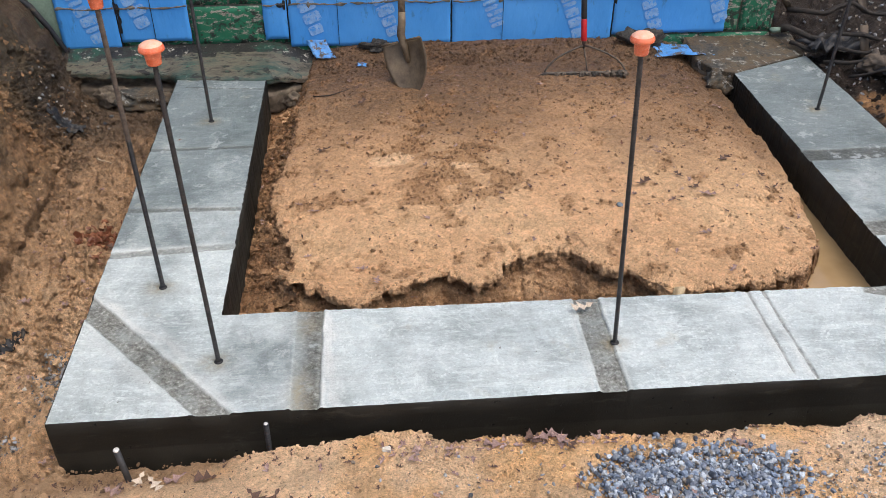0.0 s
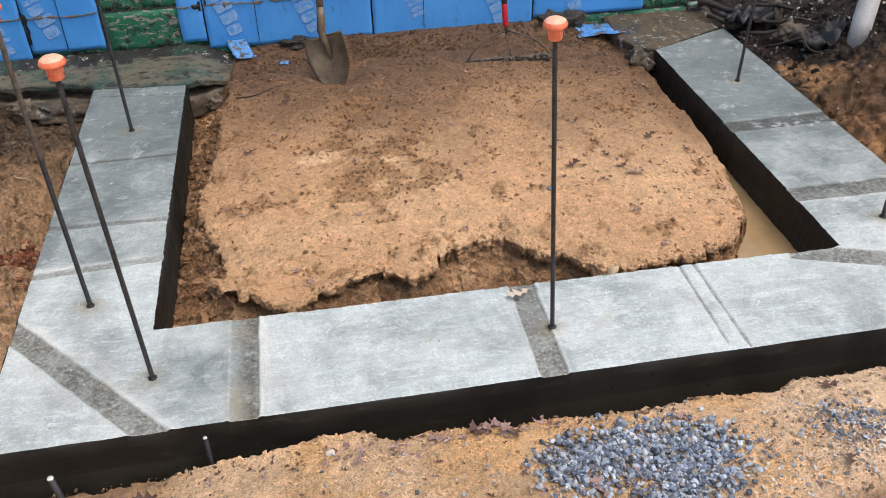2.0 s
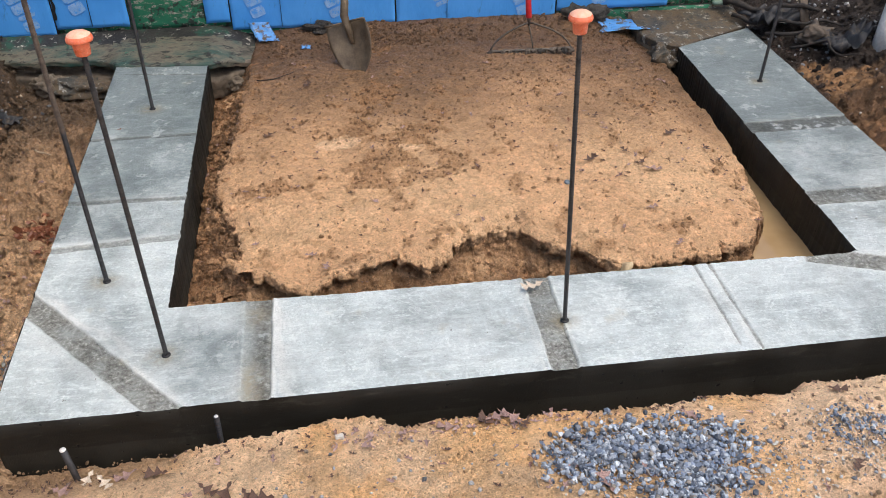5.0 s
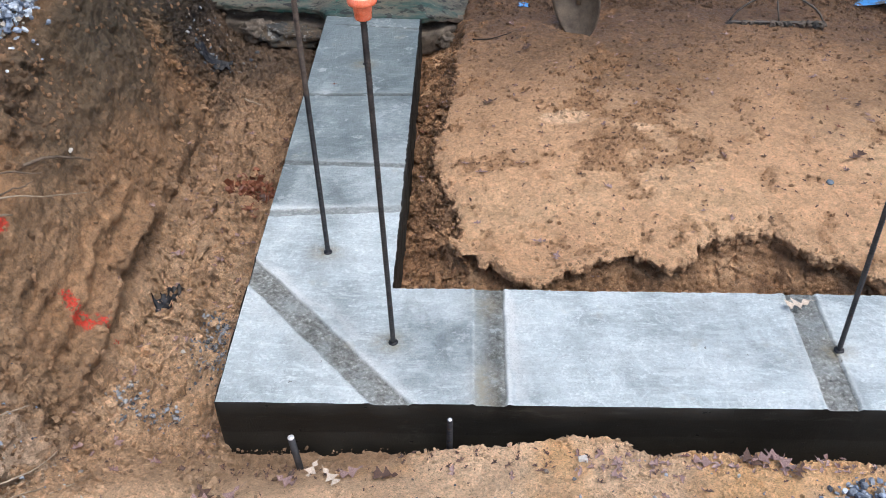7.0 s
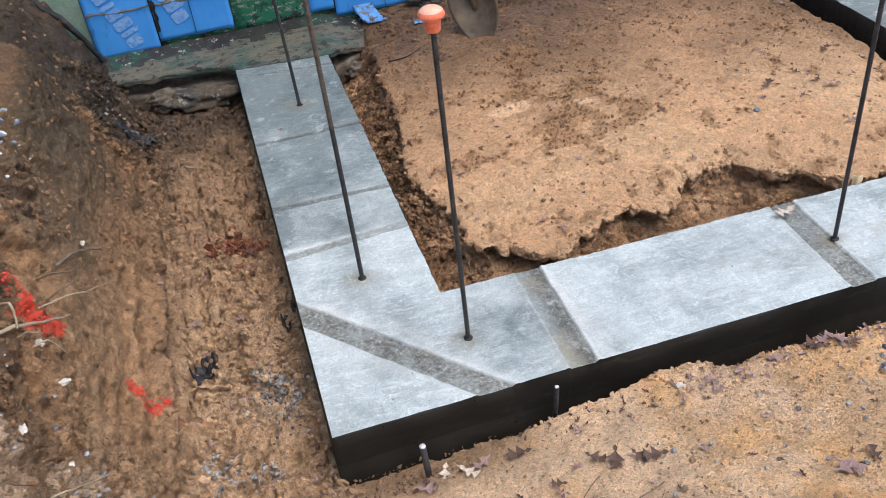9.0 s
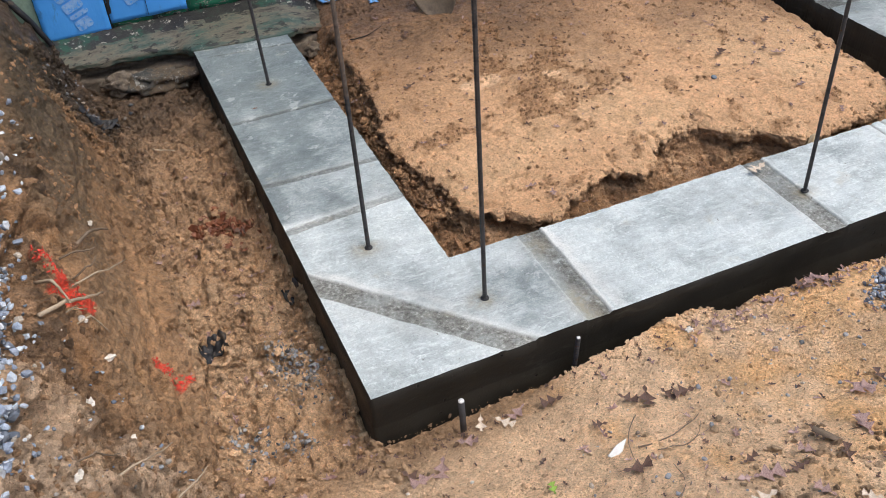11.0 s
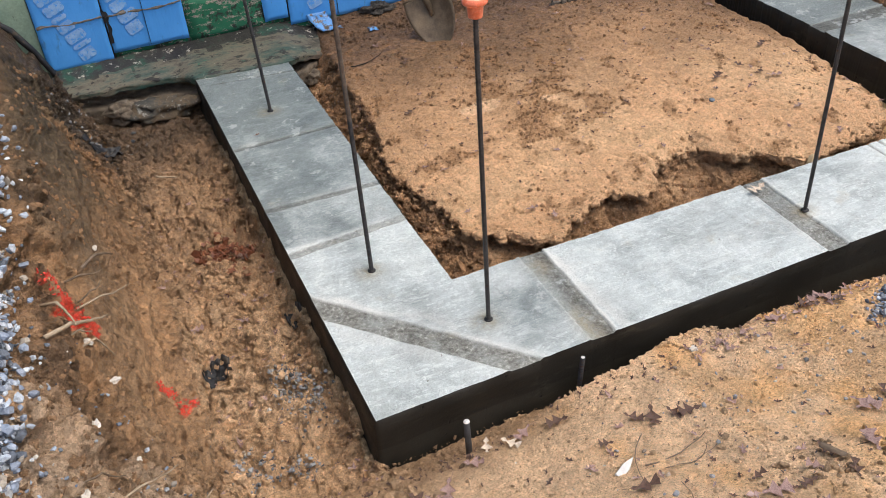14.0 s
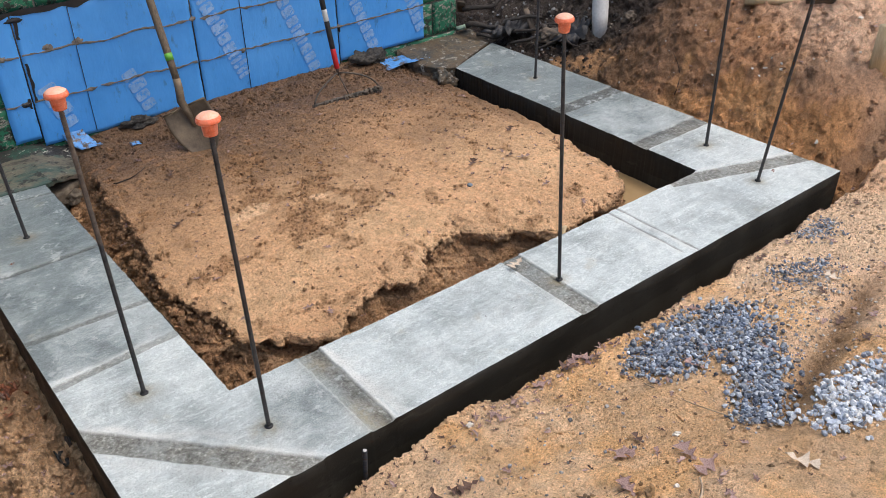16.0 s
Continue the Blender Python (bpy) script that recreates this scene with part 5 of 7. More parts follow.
def mud_line(x0, x1, z0, parent, seed, amount=1.0):
    """Mud squeezed from a block joint, with drips and gaps."""
    n = max(8, int((x1 - x0) / 0.008))
    vs, fs, last = [], [], None
    for k in range(n + 1):
        x = x0 + (x1 - x0) * k / n
        mid = z0 + 0.014 * ripple(x, seed, 0, 6) + 0.005 * ripple(x, seed, 1, 30)
        thin = 0.0045 + 0.0055 * ripple(x, seed, 2, 22) + 0.012 * max(0, ripple(x, seed, 3, 9) - 0.38)
        if thin * amount < 0.0013:
            last = None
            continue
        y, m = film_y(x, mid), len(vs)
        low = thin * (1.0 + 3.5 * max(0, ripple(x, seed, 5, 13) - 0.42))
        vs += [(x, y - 0.0015, mid + thin), (x, y - 0.0050, mid), (x, y - 0.0015, mid - low)]
        if last is not None:
            fs += [(last, m, m + 1, last + 1), (last + 1, m + 1, m + 2, last + 2)]
        last = m
    mesh_object("mud_seam", vs, fs, MUD_SEAM, parent)


def print_word(x, z_top, z_low, parent, seed):
    """Worn pale wording printed slantwise on the film, as plain letter-sized blocks."""
    r = random.Random(seed)
    way, across = Vector((0.40, 0, -1)).normalized(), Vector((1, 0, 0.40)).normalized()
    at = Vector((x, 0, z_top))
    while at.z > z_low + 0.02:
        deep, s0, s1 = r.choice((0.022, 0.046, 0.050, 0.054)), -0.5, r.choice((0.32, 0.32, 0.5))
        wide, cut = 0.088, 0.008
        outline = ((s0 * wide + cut, 0), (s1 * wide - cut, 0), (s1 * wide, cut), (s1 * wide, deep - cut), (s1 * wide - cut, deep), (s0 * wide + cut, deep), (s0 * wide, deep - cut), (s0 * wide, cut))
        quad = [at + across * s + way * d for s, d in outline]
        if min(q.z for q in quad) > z_low:
            bar = bmesh.new()
            bar.faces.new([bar.verts.new((q.x, film_y(q.x, q.z) - 0.0042, q.z)) for q in quad])
            part("printed_bar", bar, PRINT, parent, smooth=False)
        at += way * (deep + r.uniform(0.008, 0.012))


SHEETS = ((-0.585, -0.303, 0.060), (-0.297, 0.047, 0.092), (0.412, 0.530, 0.088), (0.537, 1.352, 0.045), (1.360, 2.192, 0.035), (2.200, 2.803, 0.066))
WORDS = ((-0.60, 0.62, 0.05, 0), (-0.24, 0.36, 0.13, 1), (0.60, 0.33, 0.05, 3), (0.99, 0.31, 0.05, 3), (1.395, 0.66, 0.07, 4), (1.80, 0.66, 0.03, 4), (2.215, 0.66, 0.04, 5), (2.575, 0.66, 0.10, 5))
for n, (x0, x1, low) in enumerate(SHEETS):
    sheet = thing("membrane_sheet", "bright blue waterproofing membrane sheet stuck to block wall", "membrane", "membrane sheets on the house wall")
    sheet_grid(x0, x1, low, 0.668, film_y, MEMBRANE, "film", sheet)
    for j, joint in enumerate(JOINTS):
        mud_line(x0 + 0.004, x1 - 0.004, joint, sheet, 3 * n + j, 1.0 if n != 2 else 1.5)
    if n in (0, 2, 3, 4):
        part("black_edge", box_bm((x1 + 0.0005, 2.5035, low), (x1 + 0.0065, 2.509, 0.668)), TAPE_SEAM, sheet, "black butyl edge")
    if n in (3, 4, 1):
        thin = {3: 0.781, 4: 1.62, 1: -0.13}[n]
        part("lap_line", box_bm((thin, film_y(thin, 0.3) - 0.006, low + 0.01), (thin + 0.0016, film_y(thin, 0.3) - 0.0005, 0.66)), TAPE_SEAM, sheet, "thin dark lap line")
    for x, top, bottom, on in WORDS:
        if on == n:
            print_word(x, top, bottom, sheet, n * 10 + int(x * 100))


def lump_on_film(x, z, wide, high, seed):
    """A flat ragged clot stuck to the film: rings out from a raised middle."""
    bm, rings = bmesh.new(), []
    for q in range(4):
        ring = []
        for i in range(18):
            u = 2 * math.pi * i / 18
            k = (q / 3) * (1 + 0.55 * ripple(math.cos(u), math.sin(u), seed, 1.3) + 0.35 * ripple(math.cos(u), math.sin(u), seed, 4))
            px, pz = x + wide * k * math.cos(u), z + high * k * math.sin(u)
            ring.append(bm.verts.new((px, film_y(px, pz) - (0.0075, 0.0062, 0.0045, 0.0012)[q], pz)))
        rings.append(ring)
    for a, b in zip(rings, rings[1:]):
        for i in range(18):
            bm.faces.new((a[i], a[(i + 1) % 18], b[(i + 1) % 18], b[i]))
    return bm


CLOTS = ((0.655, 0.50, 0.024, 0.017, 1), (0.795, 0.50, 0.024, 0.015, 2), (1.605, 0.268, 0.016, 0.012, 5), (0.64, 0.262, 0.012, 0.020, 4), (2.20, 0.268, 0.014, 0.012, 7), (-0.22, 0.268, 0.022, 0.010, 8), (0.45, 0.492, 0.020, 0.014, 9), (1.36, 0.486, 0.016, 0.010, 11))
TAR_SPOTS = ((0.50, 0.262, 0.020, 0.014, 22), (0.545, 0.645, 0.045, 0.012, 24), (2.205, 0.25, 0.006, 0.025, 26))
# tar smears beside two seams
for x, z0, z1 in ((0.548, 0.27, 0.45), (-0.29, 0.14, 0.29), (0.545, 0.56, 0.66), (0.52, 0.24, 0.29), (-0.30, 0.24, 0.30)):
    bm = bmesh.new()
    rows = [[bm.verts.new((x + s * (0.004 + 0.022 * abs(ripple(x, s, z, 17))), film_y(x, z) - 0.0045, z)) for s in (-0.5, 0.2, 1.0)] for z in np.linspace(z0, z1, 14)]
    for a, b in zip(rows, rows[1:]):
        for i in range(2):
            bm.faces.new((a[i], a[i + 1], b[i + 1], b[i]))
    part("tar_smear", bm, TAPE_SEAM, house_wall, "dark tar smear")
for x, z, wide, high, seed in CLOTS:
    clot = lump_on_film(x, z, wide, high, seed)
    part("mud_clot", clot, MUD_SEAM, house_wall, "grey mud clot on the film")
for x, z, wide, high, seed in TAR_SPOTS:
    part("tar_smear", lump_on_film(x, z, wide, high, seed), TAPE_SEAM, house_wall, "dark tar smear")
top_tar = bmesh.new()
rows = [[top_tar.verts.new((x, film_y(x, 0.66) - 0.006, 0.672 + s + 0.012 * ripple(x, s, 0, 9))) for s in (-0.010 + 0.022 * ripple(x, 7, 0, 14), 0.012)] for x in np.linspace(-0.58, 2.8, 200)]
for a, b in zip(rows, rows[1:]):
    top_tar.faces.new((a[0], b[0], b[1], a[1]))
part("tar_band", top_tar, TAPE_SEAM, house_wall, "black tar along the top of the film")


def ledge(name, x0, x1, front, label, profile, mat, gap=0.012):
    """An old rough concrete ledge: a profile of (forward, height) swept along the wall."""
    xs = np.arange(x0, x1 + gap / 2, gap)
    vs, fs, m = [], [], len(profile) * 5 - 4
    for x in xs:
        yf = front(x)
        pts = []
        for (a, za), (b, zb) in zip(profile, profile[1:]):
            pts += [(a + (b - a) * q / 5, za + (zb - za) * q / 5) for q in range(5)]
        pts.append(profile[-1])
        for u, z in pts:
            y = yf + (FACE + 0.02 - yf) * u
            k = 0.005 * ripple(x, y, z, 9) + 0.005 * ripple(x, y, z, 30) + 0.004 * ripple(x, y, z, 80)
            k = k * (1.0 if z > -0.03 else 1.5)
            sink = 0.055 * float(step(0.44, 0.66, np.array(x))) if name == "ledge_left" and z > -0.05 else 0.0
            vs.append((x, y + (k if u < 0.95 else 0), z + 0.8 * k - sink))
    for i in range(len(xs) - 1):
        for j in range(m - 1):
            a = i * m + j
            fs.append((a, a + m, a + m + 1, a + 1))
    fs += [tuple(range(m)), tuple(range((len(xs) - 1) * m, len(xs) * m))]
    ob = mesh_object(name, vs, fs, mat)
    ob.data.materials.append(DIRTY_STONE)
    ob.data.materials.append(TARRED)
    for q in ob.data.polygons:
        if q.center.z < -0.035 or len(q.vertices) > 4:
            q.material_index = 1
        elif q.center.y > 2.415 + 0.03 * ripple(q.center.x, 0, 0, 11) and name == "ledge_left":
            q.material_index = 2
    return tagged(ob, label, "ledge", kind="structure")


ledge("ledge_left", -0.80, 0.66, lambda x: float(np.interp(x, [-0.8, -0.05, 0.0, 0.43, 0.48, 0.66], [2.36, 2.305, 2.236, 2.20, 2.235, 2.33])), "old concrete ledge with flaking green paint and tar spots",
      ((1.0, 0.075), (0.45, 0.046), (0.0, 0.004), (0.0, -0.022), (0.30, -0.030), (0.34, -0.070), (0.02, -0.080), (0.06, -0.19), (0.5, -0.23), (1.0, -0.25)), LEDGE)
ledge("ledge_right", 2.60, 3.185, lambda x: float(np.interp(x, [2.6, 2.66, 2.74, 3.19], [2.30, 2.17, 2.125, 2.335])), "old brown broken concrete ledge beside the footing",
      ((1.0, 0.040), (0.4, 0.018), (0.0, 0.002), (0.02, -0.05), (0.10, -0.13), (0.5, -0.22), (1.0, -0.25)), OLD_EDGE)
part("ledge_board", box_bm((3.06, 2.480, 0.060), (3.17, 2.515, 0.080), 0.004), PALE_WALL).name = "trim_board"
tagged(bpy.data.objects["trim_board"], "pale green painted trim piece at the wall's foot", "trim", kind="structure")


def lump_bm(size, seed, cuts=3, flat=1.0, rough=0.3):
    bm = bmesh.new()
    bmesh.ops.create_icosphere(bm, subdivisions=cuts, radius=1.0)
    for v in bm.verts:
        p = v.co.copy()
        k = 1 + rough * noise.noise(p * 1.4 + Vector((seed, 0, 0))) + rough * 0.6 * noise.noise(p * 3.3 + Vector((0, seed, 0))) + rough * 0.3 * noise.noise(p * 8 + Vector((0, 0, seed)))
        v.co = Vector((p.x * size[0] * k, p.y * size[1] * k, p.z * size[2] * k * flat))
    return bm


for name, at, size, mat, label in (
        ("concrete_chunk", (2.675, 2.15, -0.075), (0.07, 0.06, 0.07), OLD_EDGE, "broken pale concrete chunk wedged beside the footing"),
        ("concrete_chunk", (0.545, 2.25, -0.13), (0.045, 0.03, 0.035), DIRTY_STONE, "dark broken concrete chunk below the old ledge"),
        ("concrete_chunk", (-0.16, 2.235, -0.105), (0.15, 0.05, 0.052), OLD_EDGE, "rough lump of old concrete under the ledge"),
        ("concrete_chunk", (-0.34, 2.27, -0.085), (0.075, 0.05, 0.05), DIRTY_STONE, "mud-caked concrete lump under the ledge"),
        ("rock", (3.80, 1.75, 0.16), (0.05, 0.045, 0.04), ROT_WOOD, "brown fieldstone beside the white drain pipe"),
        ("rock", (3.92, 1.95, 0.22), (0.06, 0.05, 0.04), ROT_WOOD, "brown fieldstone in dark soil"),
        ("rock", (3.42, 2.05, 0.06), (0.07, 0.06, 0.05), ROT_WOOD, "brown stone in the dark hollow"),
        ("mortar_lump", (2.33, 2.44, 0.055), (0.085, 0.045, 0.05), GREY_MUD, "grey heap of dried mortar mud against the membrane"),
        ("mortar_lump", (0.98, 2.46, 0.05), (0.07, 0.035, 0.03), GREY_MUD, "small grey mortar heap at the wall's foot")):
    ob = part(name, lump_bm(size, at[0] * 13, 4, rough=0.85 if mat is GREY_MUD else 0.5), mat)
    ob.matrix_basis = Matrix.Translation(at)
    tagged(ob, label, "rubble" if "rock" not in name else "rock")

# ---- water in the inner trench ----
bm = bmesh.new()
pool = [bm.verts.new(p) for p in ((2.36, 0.43, -0.172), (2.735, 0.43, -0.172), (2.74, 2.0, -0.172), (2.55, 2.0, -0.172), (2.5, 0.9, -0.172))]
bm.faces.new(pool)
tagged(part("water", bm, WATER, smooth=False), "shallow muddy tan rainwater standing in the trench", "water", kind="structure")


# ---- reinforcing bars ----
def bar_mesh(name, length, mat, radius=0.0060):
    """A deformed bar with slanting ribs and two long ribs."""
    sides, gap = 12, 0.0024
    n = int(length / gap)
    u, z = np.meshgrid(np.arange(sides) * 2 * math.pi / sides, np.arange(n + 1) * length / n)
    rib = step(0.1, 0.75, np.sin(2 * math.pi * z / 0.0088 + 1.2 * np.abs(np.sin(u))))
    r = radius + 0.0013 * rib + 0.0009 * (np.abs(np.cos(u)) > 0.95)
    vs = np.stack([r * np.cos(u), r * np.sin(u), z], -1).reshape(-1, 3)
    fs = [(j * sides + i, j * sides + (i + 1) % sides, (j + 1) * sides + (i + 1) % sides, (j + 1) * sides + i) for j in range(n) for i in range(sides)]
    fs.append(tuple(range(n * sides, (n + 1) * sides)))
    me = bpy.data.meshes.new(name)
    me.from_pydata([tuple(v) for v in vs], [], fs)
    me.materials.append(mat)
    me.polygons.foreach_set("use_smooth", [True] * len(me.polygons))
    return me


BAR_DARK, BAR_RUST = bar_mesh("bar", 1.04, STEEL), bar_mesh("bar", 0.52, RUSTY)
LEANS = {"a": (-0.014, 0.033), "b": (-0.018, 0.016), "c": (-0.054, 0.006), "d": (-0.027, 0.10), "e": (0.037, 0.039), "f": (-0.095, -0.054), "g": (-0.096, -0.14)}
CAP = [(0.0, 0.0), (0.0190, 0.0), (0.0205, 0.002), (0.0235, 0.034), (0.0245, 0.0375), (0.0340, 0.0390), (0.0358, 0.043), (0.0352, 0.048), (0.031, 0.0560), (0.022, 0.0625), (0.011, 0.0655), (0.0, 0.066)]
COLLAR = [(0.006, 0.0), (0.0085, 0.0), (0.010, 0.003), (0.0095, 0.006), (0.0065, 0.008)]
cap_mesh = None
for key, (bx, by) in BARS.items():
    lean = Vector((*LEANS[key], 1.0)).normalized()
    turn = lean.to_track_quat("Z", "Y").to_matrix().to_4x4()
    at = Matrix.Translation((bx, by, 0.0)) @ turn
    label = {"a": "upright rebar dull brown towards the top with orange cap", "c": "dark steel rebar with orange cap set in the front footing"}.get(key, "dark ribbed steel rebar with orange mushroom cap set in footing")
    bar = thing("rebar", label, "rebar", "rebars set in the footing", at)
    shaft = new("bar", BAR_DARK)
    shaft.parent = bar
    shaft.location.z = -0.08
    if key == "a":
        shaft.scale.z = 0.60
        rust = new("rusty_bar", BAR_RUST)
        rust.parent, rust.location.z = bar, 0.54
        rust.scale.z = 0.80
        tagged(rust, "dull brown weathered upper length")
    if cap_mesh is None:
        cap = part("cap", lathe_bm(CAP, 28), ORANGE)
        cap_mesh = cap.data
        # the dome's top takes the paler orange, a painted sky highlight
        cap_mesh.materials.append(ORANGE_LIT)
        for q in cap_mesh.polygons:
            q.material_index = int(q.center.z > 0.054)
    else:
        cap = new("cap", cap_mesh)
    cap.parent, cap.location.z, cap.scale = bar, 0.940, (0.86, 0.86, 0.86)
    tagged(cap, "orange plastic mushroom cap")
    part("cement_collar", lathe_bm([(r * 1.35, z * 0.9 - 0.002) for r, z in COLLAR], 14), TAPE_SEAM, bar, "dark wet collar")

pin = thing("steel_pin", "short round steel form pin standing before the footing", "stake", at=pose(0.223, -0.100, -0.20, 2, -3, 0))
part("shaft", tube_bm([(0, 0, -0.1), (0, 0, 0.196)], 0.0088, 16), STEEL, pin)
part("cut_end", lathe_bm([(0.0, 0.195), (0.0082, 0.195), (0.0086, 0.197), (0.0075, 0.199), (0.0, 0.2)], 16), BRIGHT_STEEL, pin, "bright sawn end")
stub = thing("rebar_stub", "short ribbed rebar stub standing before the footing", "stake", at=pose(0.599, -0.043, -0.24, 2, 1, 0))
shaft = new("bar", BAR_DARK)
shaft.parent, shaft.scale = stub, (1, 1, 0.235)
part("cut_end", lathe_bm([(0.0, 0.243), (0.0058, 0.243), (0.0052, 0.246), (0.0, 0.2465)], 12), BRIGHT_STEEL, stub, "bright sawn end")


# ---- shovel leaning on the wall ----
def shovel():
    tip, neck = Vector((1.133, 2.012, -0.012)), Vector((1.086, 2.118, 0.225))
    up = (neck - tip).normalized()
    side = Vector((0.197, -0.13, 0.0))
    side = (side - up * side.dot(up)).normalized()
    out = side.cross(up).normalized()
    base = thing("shovel", "round-point shovel with muddy blade leaning on membrane", "shovel")
    length, vs, fs, n, m = 0.255, [], [], 22, 17
    for j in range(n):
        t = j / (n - 1)
        half = 0.112 * (1 - (1 - min(1, t / 0.78)) ** 2.2) ** 0.62 if t < 0.78 else 0.112 - 0.006 * (t - 0.78) / 0.22
        for i in range(m):
            s = -1 + 2 * i / (m - 1)
            cup = 0.030 * s * s * (0.35 + 0.65 * t) + 0.035 * (1 - t) ** 2 * 0.6
            groove = -0.010 * math.exp(-((s * half) / 0.016) ** 2) * max(0, (t - 0.35) / 0.65)
            p = tip + up * (length * t) + side * (half * s) + out * (cup + groove - 0.02)
            vs.append(p)
    fs = [(j * m + i, j * m + i + 1, (j + 1) * m + i + 1, (j + 1) * m + i) for j in range(n - 1) for i in range(m - 1)]
    blade = mesh_object("blade", vs, fs, BLADE, base)
    thick = blade.modifiers.new("thickness", "SOLIDIFY")
    thick.thickness = 0.0028
    top = tip + up * length
    for s in (-1, 1):
        part("foot_step", tube_bm([top + side * s * 0.022 + out * 0.0, top + side * s * 0.06 + out * 0.006, top + side * s * 0.106 + out * 0.020], 0.005, 8), BLADE, base)
    bend = Vector((1.089, 2.150, 0.345))
    rise = Vector((0.006, 0.445, 1.0)).normalized()
    part("socket", tube_bm([top - up * 0.10 - out * 0.014, top - up * 0.03 - out * 0.008, top + up * 0.03, bend - (bend - top) * 0.35, bend], [0.010, 0.017, 0.0195, 0.0185, 0.0175], 14), BLADE, base, "worn steel socket")
    hold = [bend - rise * 0.01 + rise * (0.82 * q / 8) for q in range(9)]
    part("handle", tube_bm(hold, [0.0165, 0.0172, 0.0178, 0.0178, 0.0175, 0.017, 0.0172, 0.0178, 0.015], 14), ASH, base, "weathered ash handle")
    part("tape", tube_bm([bend + rise * 0.085, bend + rise * 0.118], 0.0189, 14), GREEN_TAPE, base, "green tape band")


shovel()


# ---- bow rake ----
def rake():
    base = thing("bow_rake", "steel bow rake with red grip leaning on wall", "rake")
    neck, left, right = Vector((1.972, 2.172, 0.150)), Vector((1.768, 2.098, 0.040)), Vector((2.170, 2.080, 0.045))
    way = Vector((-0.054, 0.183, 1.0)).normalized()
    for end, sign in ((left, -1), (right, 1)):
        path = [neck + Vector((0, 0, -0.004))]
        for q in range(1, 10):
            t = q / 9
            p = neck.lerp(end, t)
            p += Vector((sign * 0.05 * math.sin(math.pi * t) ** 1.0 * (t - 0.1), -0.01 * math.sin(math.pi * t), 0.022 * math.sin(math.pi * t * 1.1)))
            path.append(p)
        part("bow", tube_bm(path, 0.0046, 8), RAKE_STEEL, base)
    part("ferrule", tube_bm([neck - way * 0.02, neck + way * 0.05], [0.006, 0.012], 12), RAKE_STEEL, base)
    part("tang", tube_bm([neck - way * 0.01, Vector((1.985, 2.09, 0.03))], 0.0035, 8), RAKE_STEEL, base)
    bar = []
    for q in range(25):
        t = q / 24
        p = left.lerp(right, t)
        bar.append(p + Vector((0, 0, 0.003 * ripple(p.x, 0, 0, 30))))
    part("head_bar", tube_bm(bar, [0.0075 + 0.003 * ripple(p.x, 4, 0, 40) for p in bar], 8), RAKE_STEEL, base, "muddy head bar")
    for q in range(14):
        p = left.lerp(right, (q + 0.2) / 13.4)
        tine = tube_bm([p, p + Vector((0, -0.014, -0.018)), p + Vector((0, -0.022, -0.055))], [0.0045, 0.0042, 0.002], 6)
        part("tine", tine, RAKE_STEEL, base)
        if q % 4 != 1 or q > 9:
            part("mud_clot", lump_bm((0.015, 0.014, 0.013), q * 3.1, 3, rough=0.8), GREY_MUD if q % 4 == 0 else ROT_WOOD, base, "mud caught on tines").matrix_basis = Matrix.Translation(p + Vector((0.006 * ripple(q, 0, 0, 3), -0.008, -0.006)))
    for z0, z1, mat, name in ((0.02, 0.125, RED_GRIP, "red_sleeve"), (0.125, 0.27, BLACK_GRIP, "black_sleeve"), (0.27, 0.33, WHITE_GRIP, "white_band"), (0.33, 1.36, BLACK_GRIP, "shaft")):
        part(name, tube_bm([neck + way * z0, neck + way * (z0 + 0.004), neck + way * (z1 - 0.003), neck + way * z1], [0.0125, 0.0142, 0.0140, 0.0135], 14), mat, base, name.replace("_", " "))


rake()

# ---- drain pipe, roots, plastic and boards on the right ----
foot, head = Vector((3.64, 1.835, 0.05)), Vector((3.80, 2.02, 0.80))
pipe = thing("drain_pipe", "white plastic drain pipe leaning out of dark soil", "pipe")
part("tube", tube_bm([foot.lerp(head, q / 6) for q in range(7)], 0.049, 22), PVC, pipe)
part("rim", tube_bm([foot.lerp(head, 0.5), foot.lerp(head, 0.52)], 0.0505, 22), PVC, pipe)

rng = random.Random(31)


def wander(start, end, bend, steps, sag=0.0):
    a, b = Vector(start), Vector(end)
    pts = []
    for q in range(steps + 1):
        t = q / steps
        p = a.lerp(b, t) + Vector([bend * noise.noise(Vector((a.x * 9 + t * 3.1, k * 7.7, a.y * 5))) for k in range(3)]) * math.sin(math.pi * t)
        p.z = max(p.z - sag * math.sin(math.pi * t), rest_height(p.x, p.y) + 0.002)
        pts.append(p)
    return pts


for k, (a, b, r) in enumerate((((3.12, 2.38, 0.05), (3.55, 2.05, 0.10), 0.013), ((3.10, 2.46, 0.09), (3.50, 2.20, 0.12), 0.020), ((3.22, 2.18, 0.02), (3.62, 1.98, 0.08), 0.011), ((3.15, 2.55, 0.16), (3.6, 2.35, 0.2), 0.016),
                               ((3.3, 2.6, 0.2), (3.75, 2.3, 0.22), 0.012), ((3.28, 2.02, 0.01), (3.5, 1.75, 0.08), 0.008))):
    pts = wander(a, b, 0.08, 12)
    root = part("root", tube_bm(pts, [r * (1 - 0.5 * q / 12) * (1 + 0.35 * ripple(q, k, 0, 1.7)) for q in range(13)], 8), ROOT)
    tagged(root, "black wet tree root in the dark hollow", "root", "roots beside the house corner")
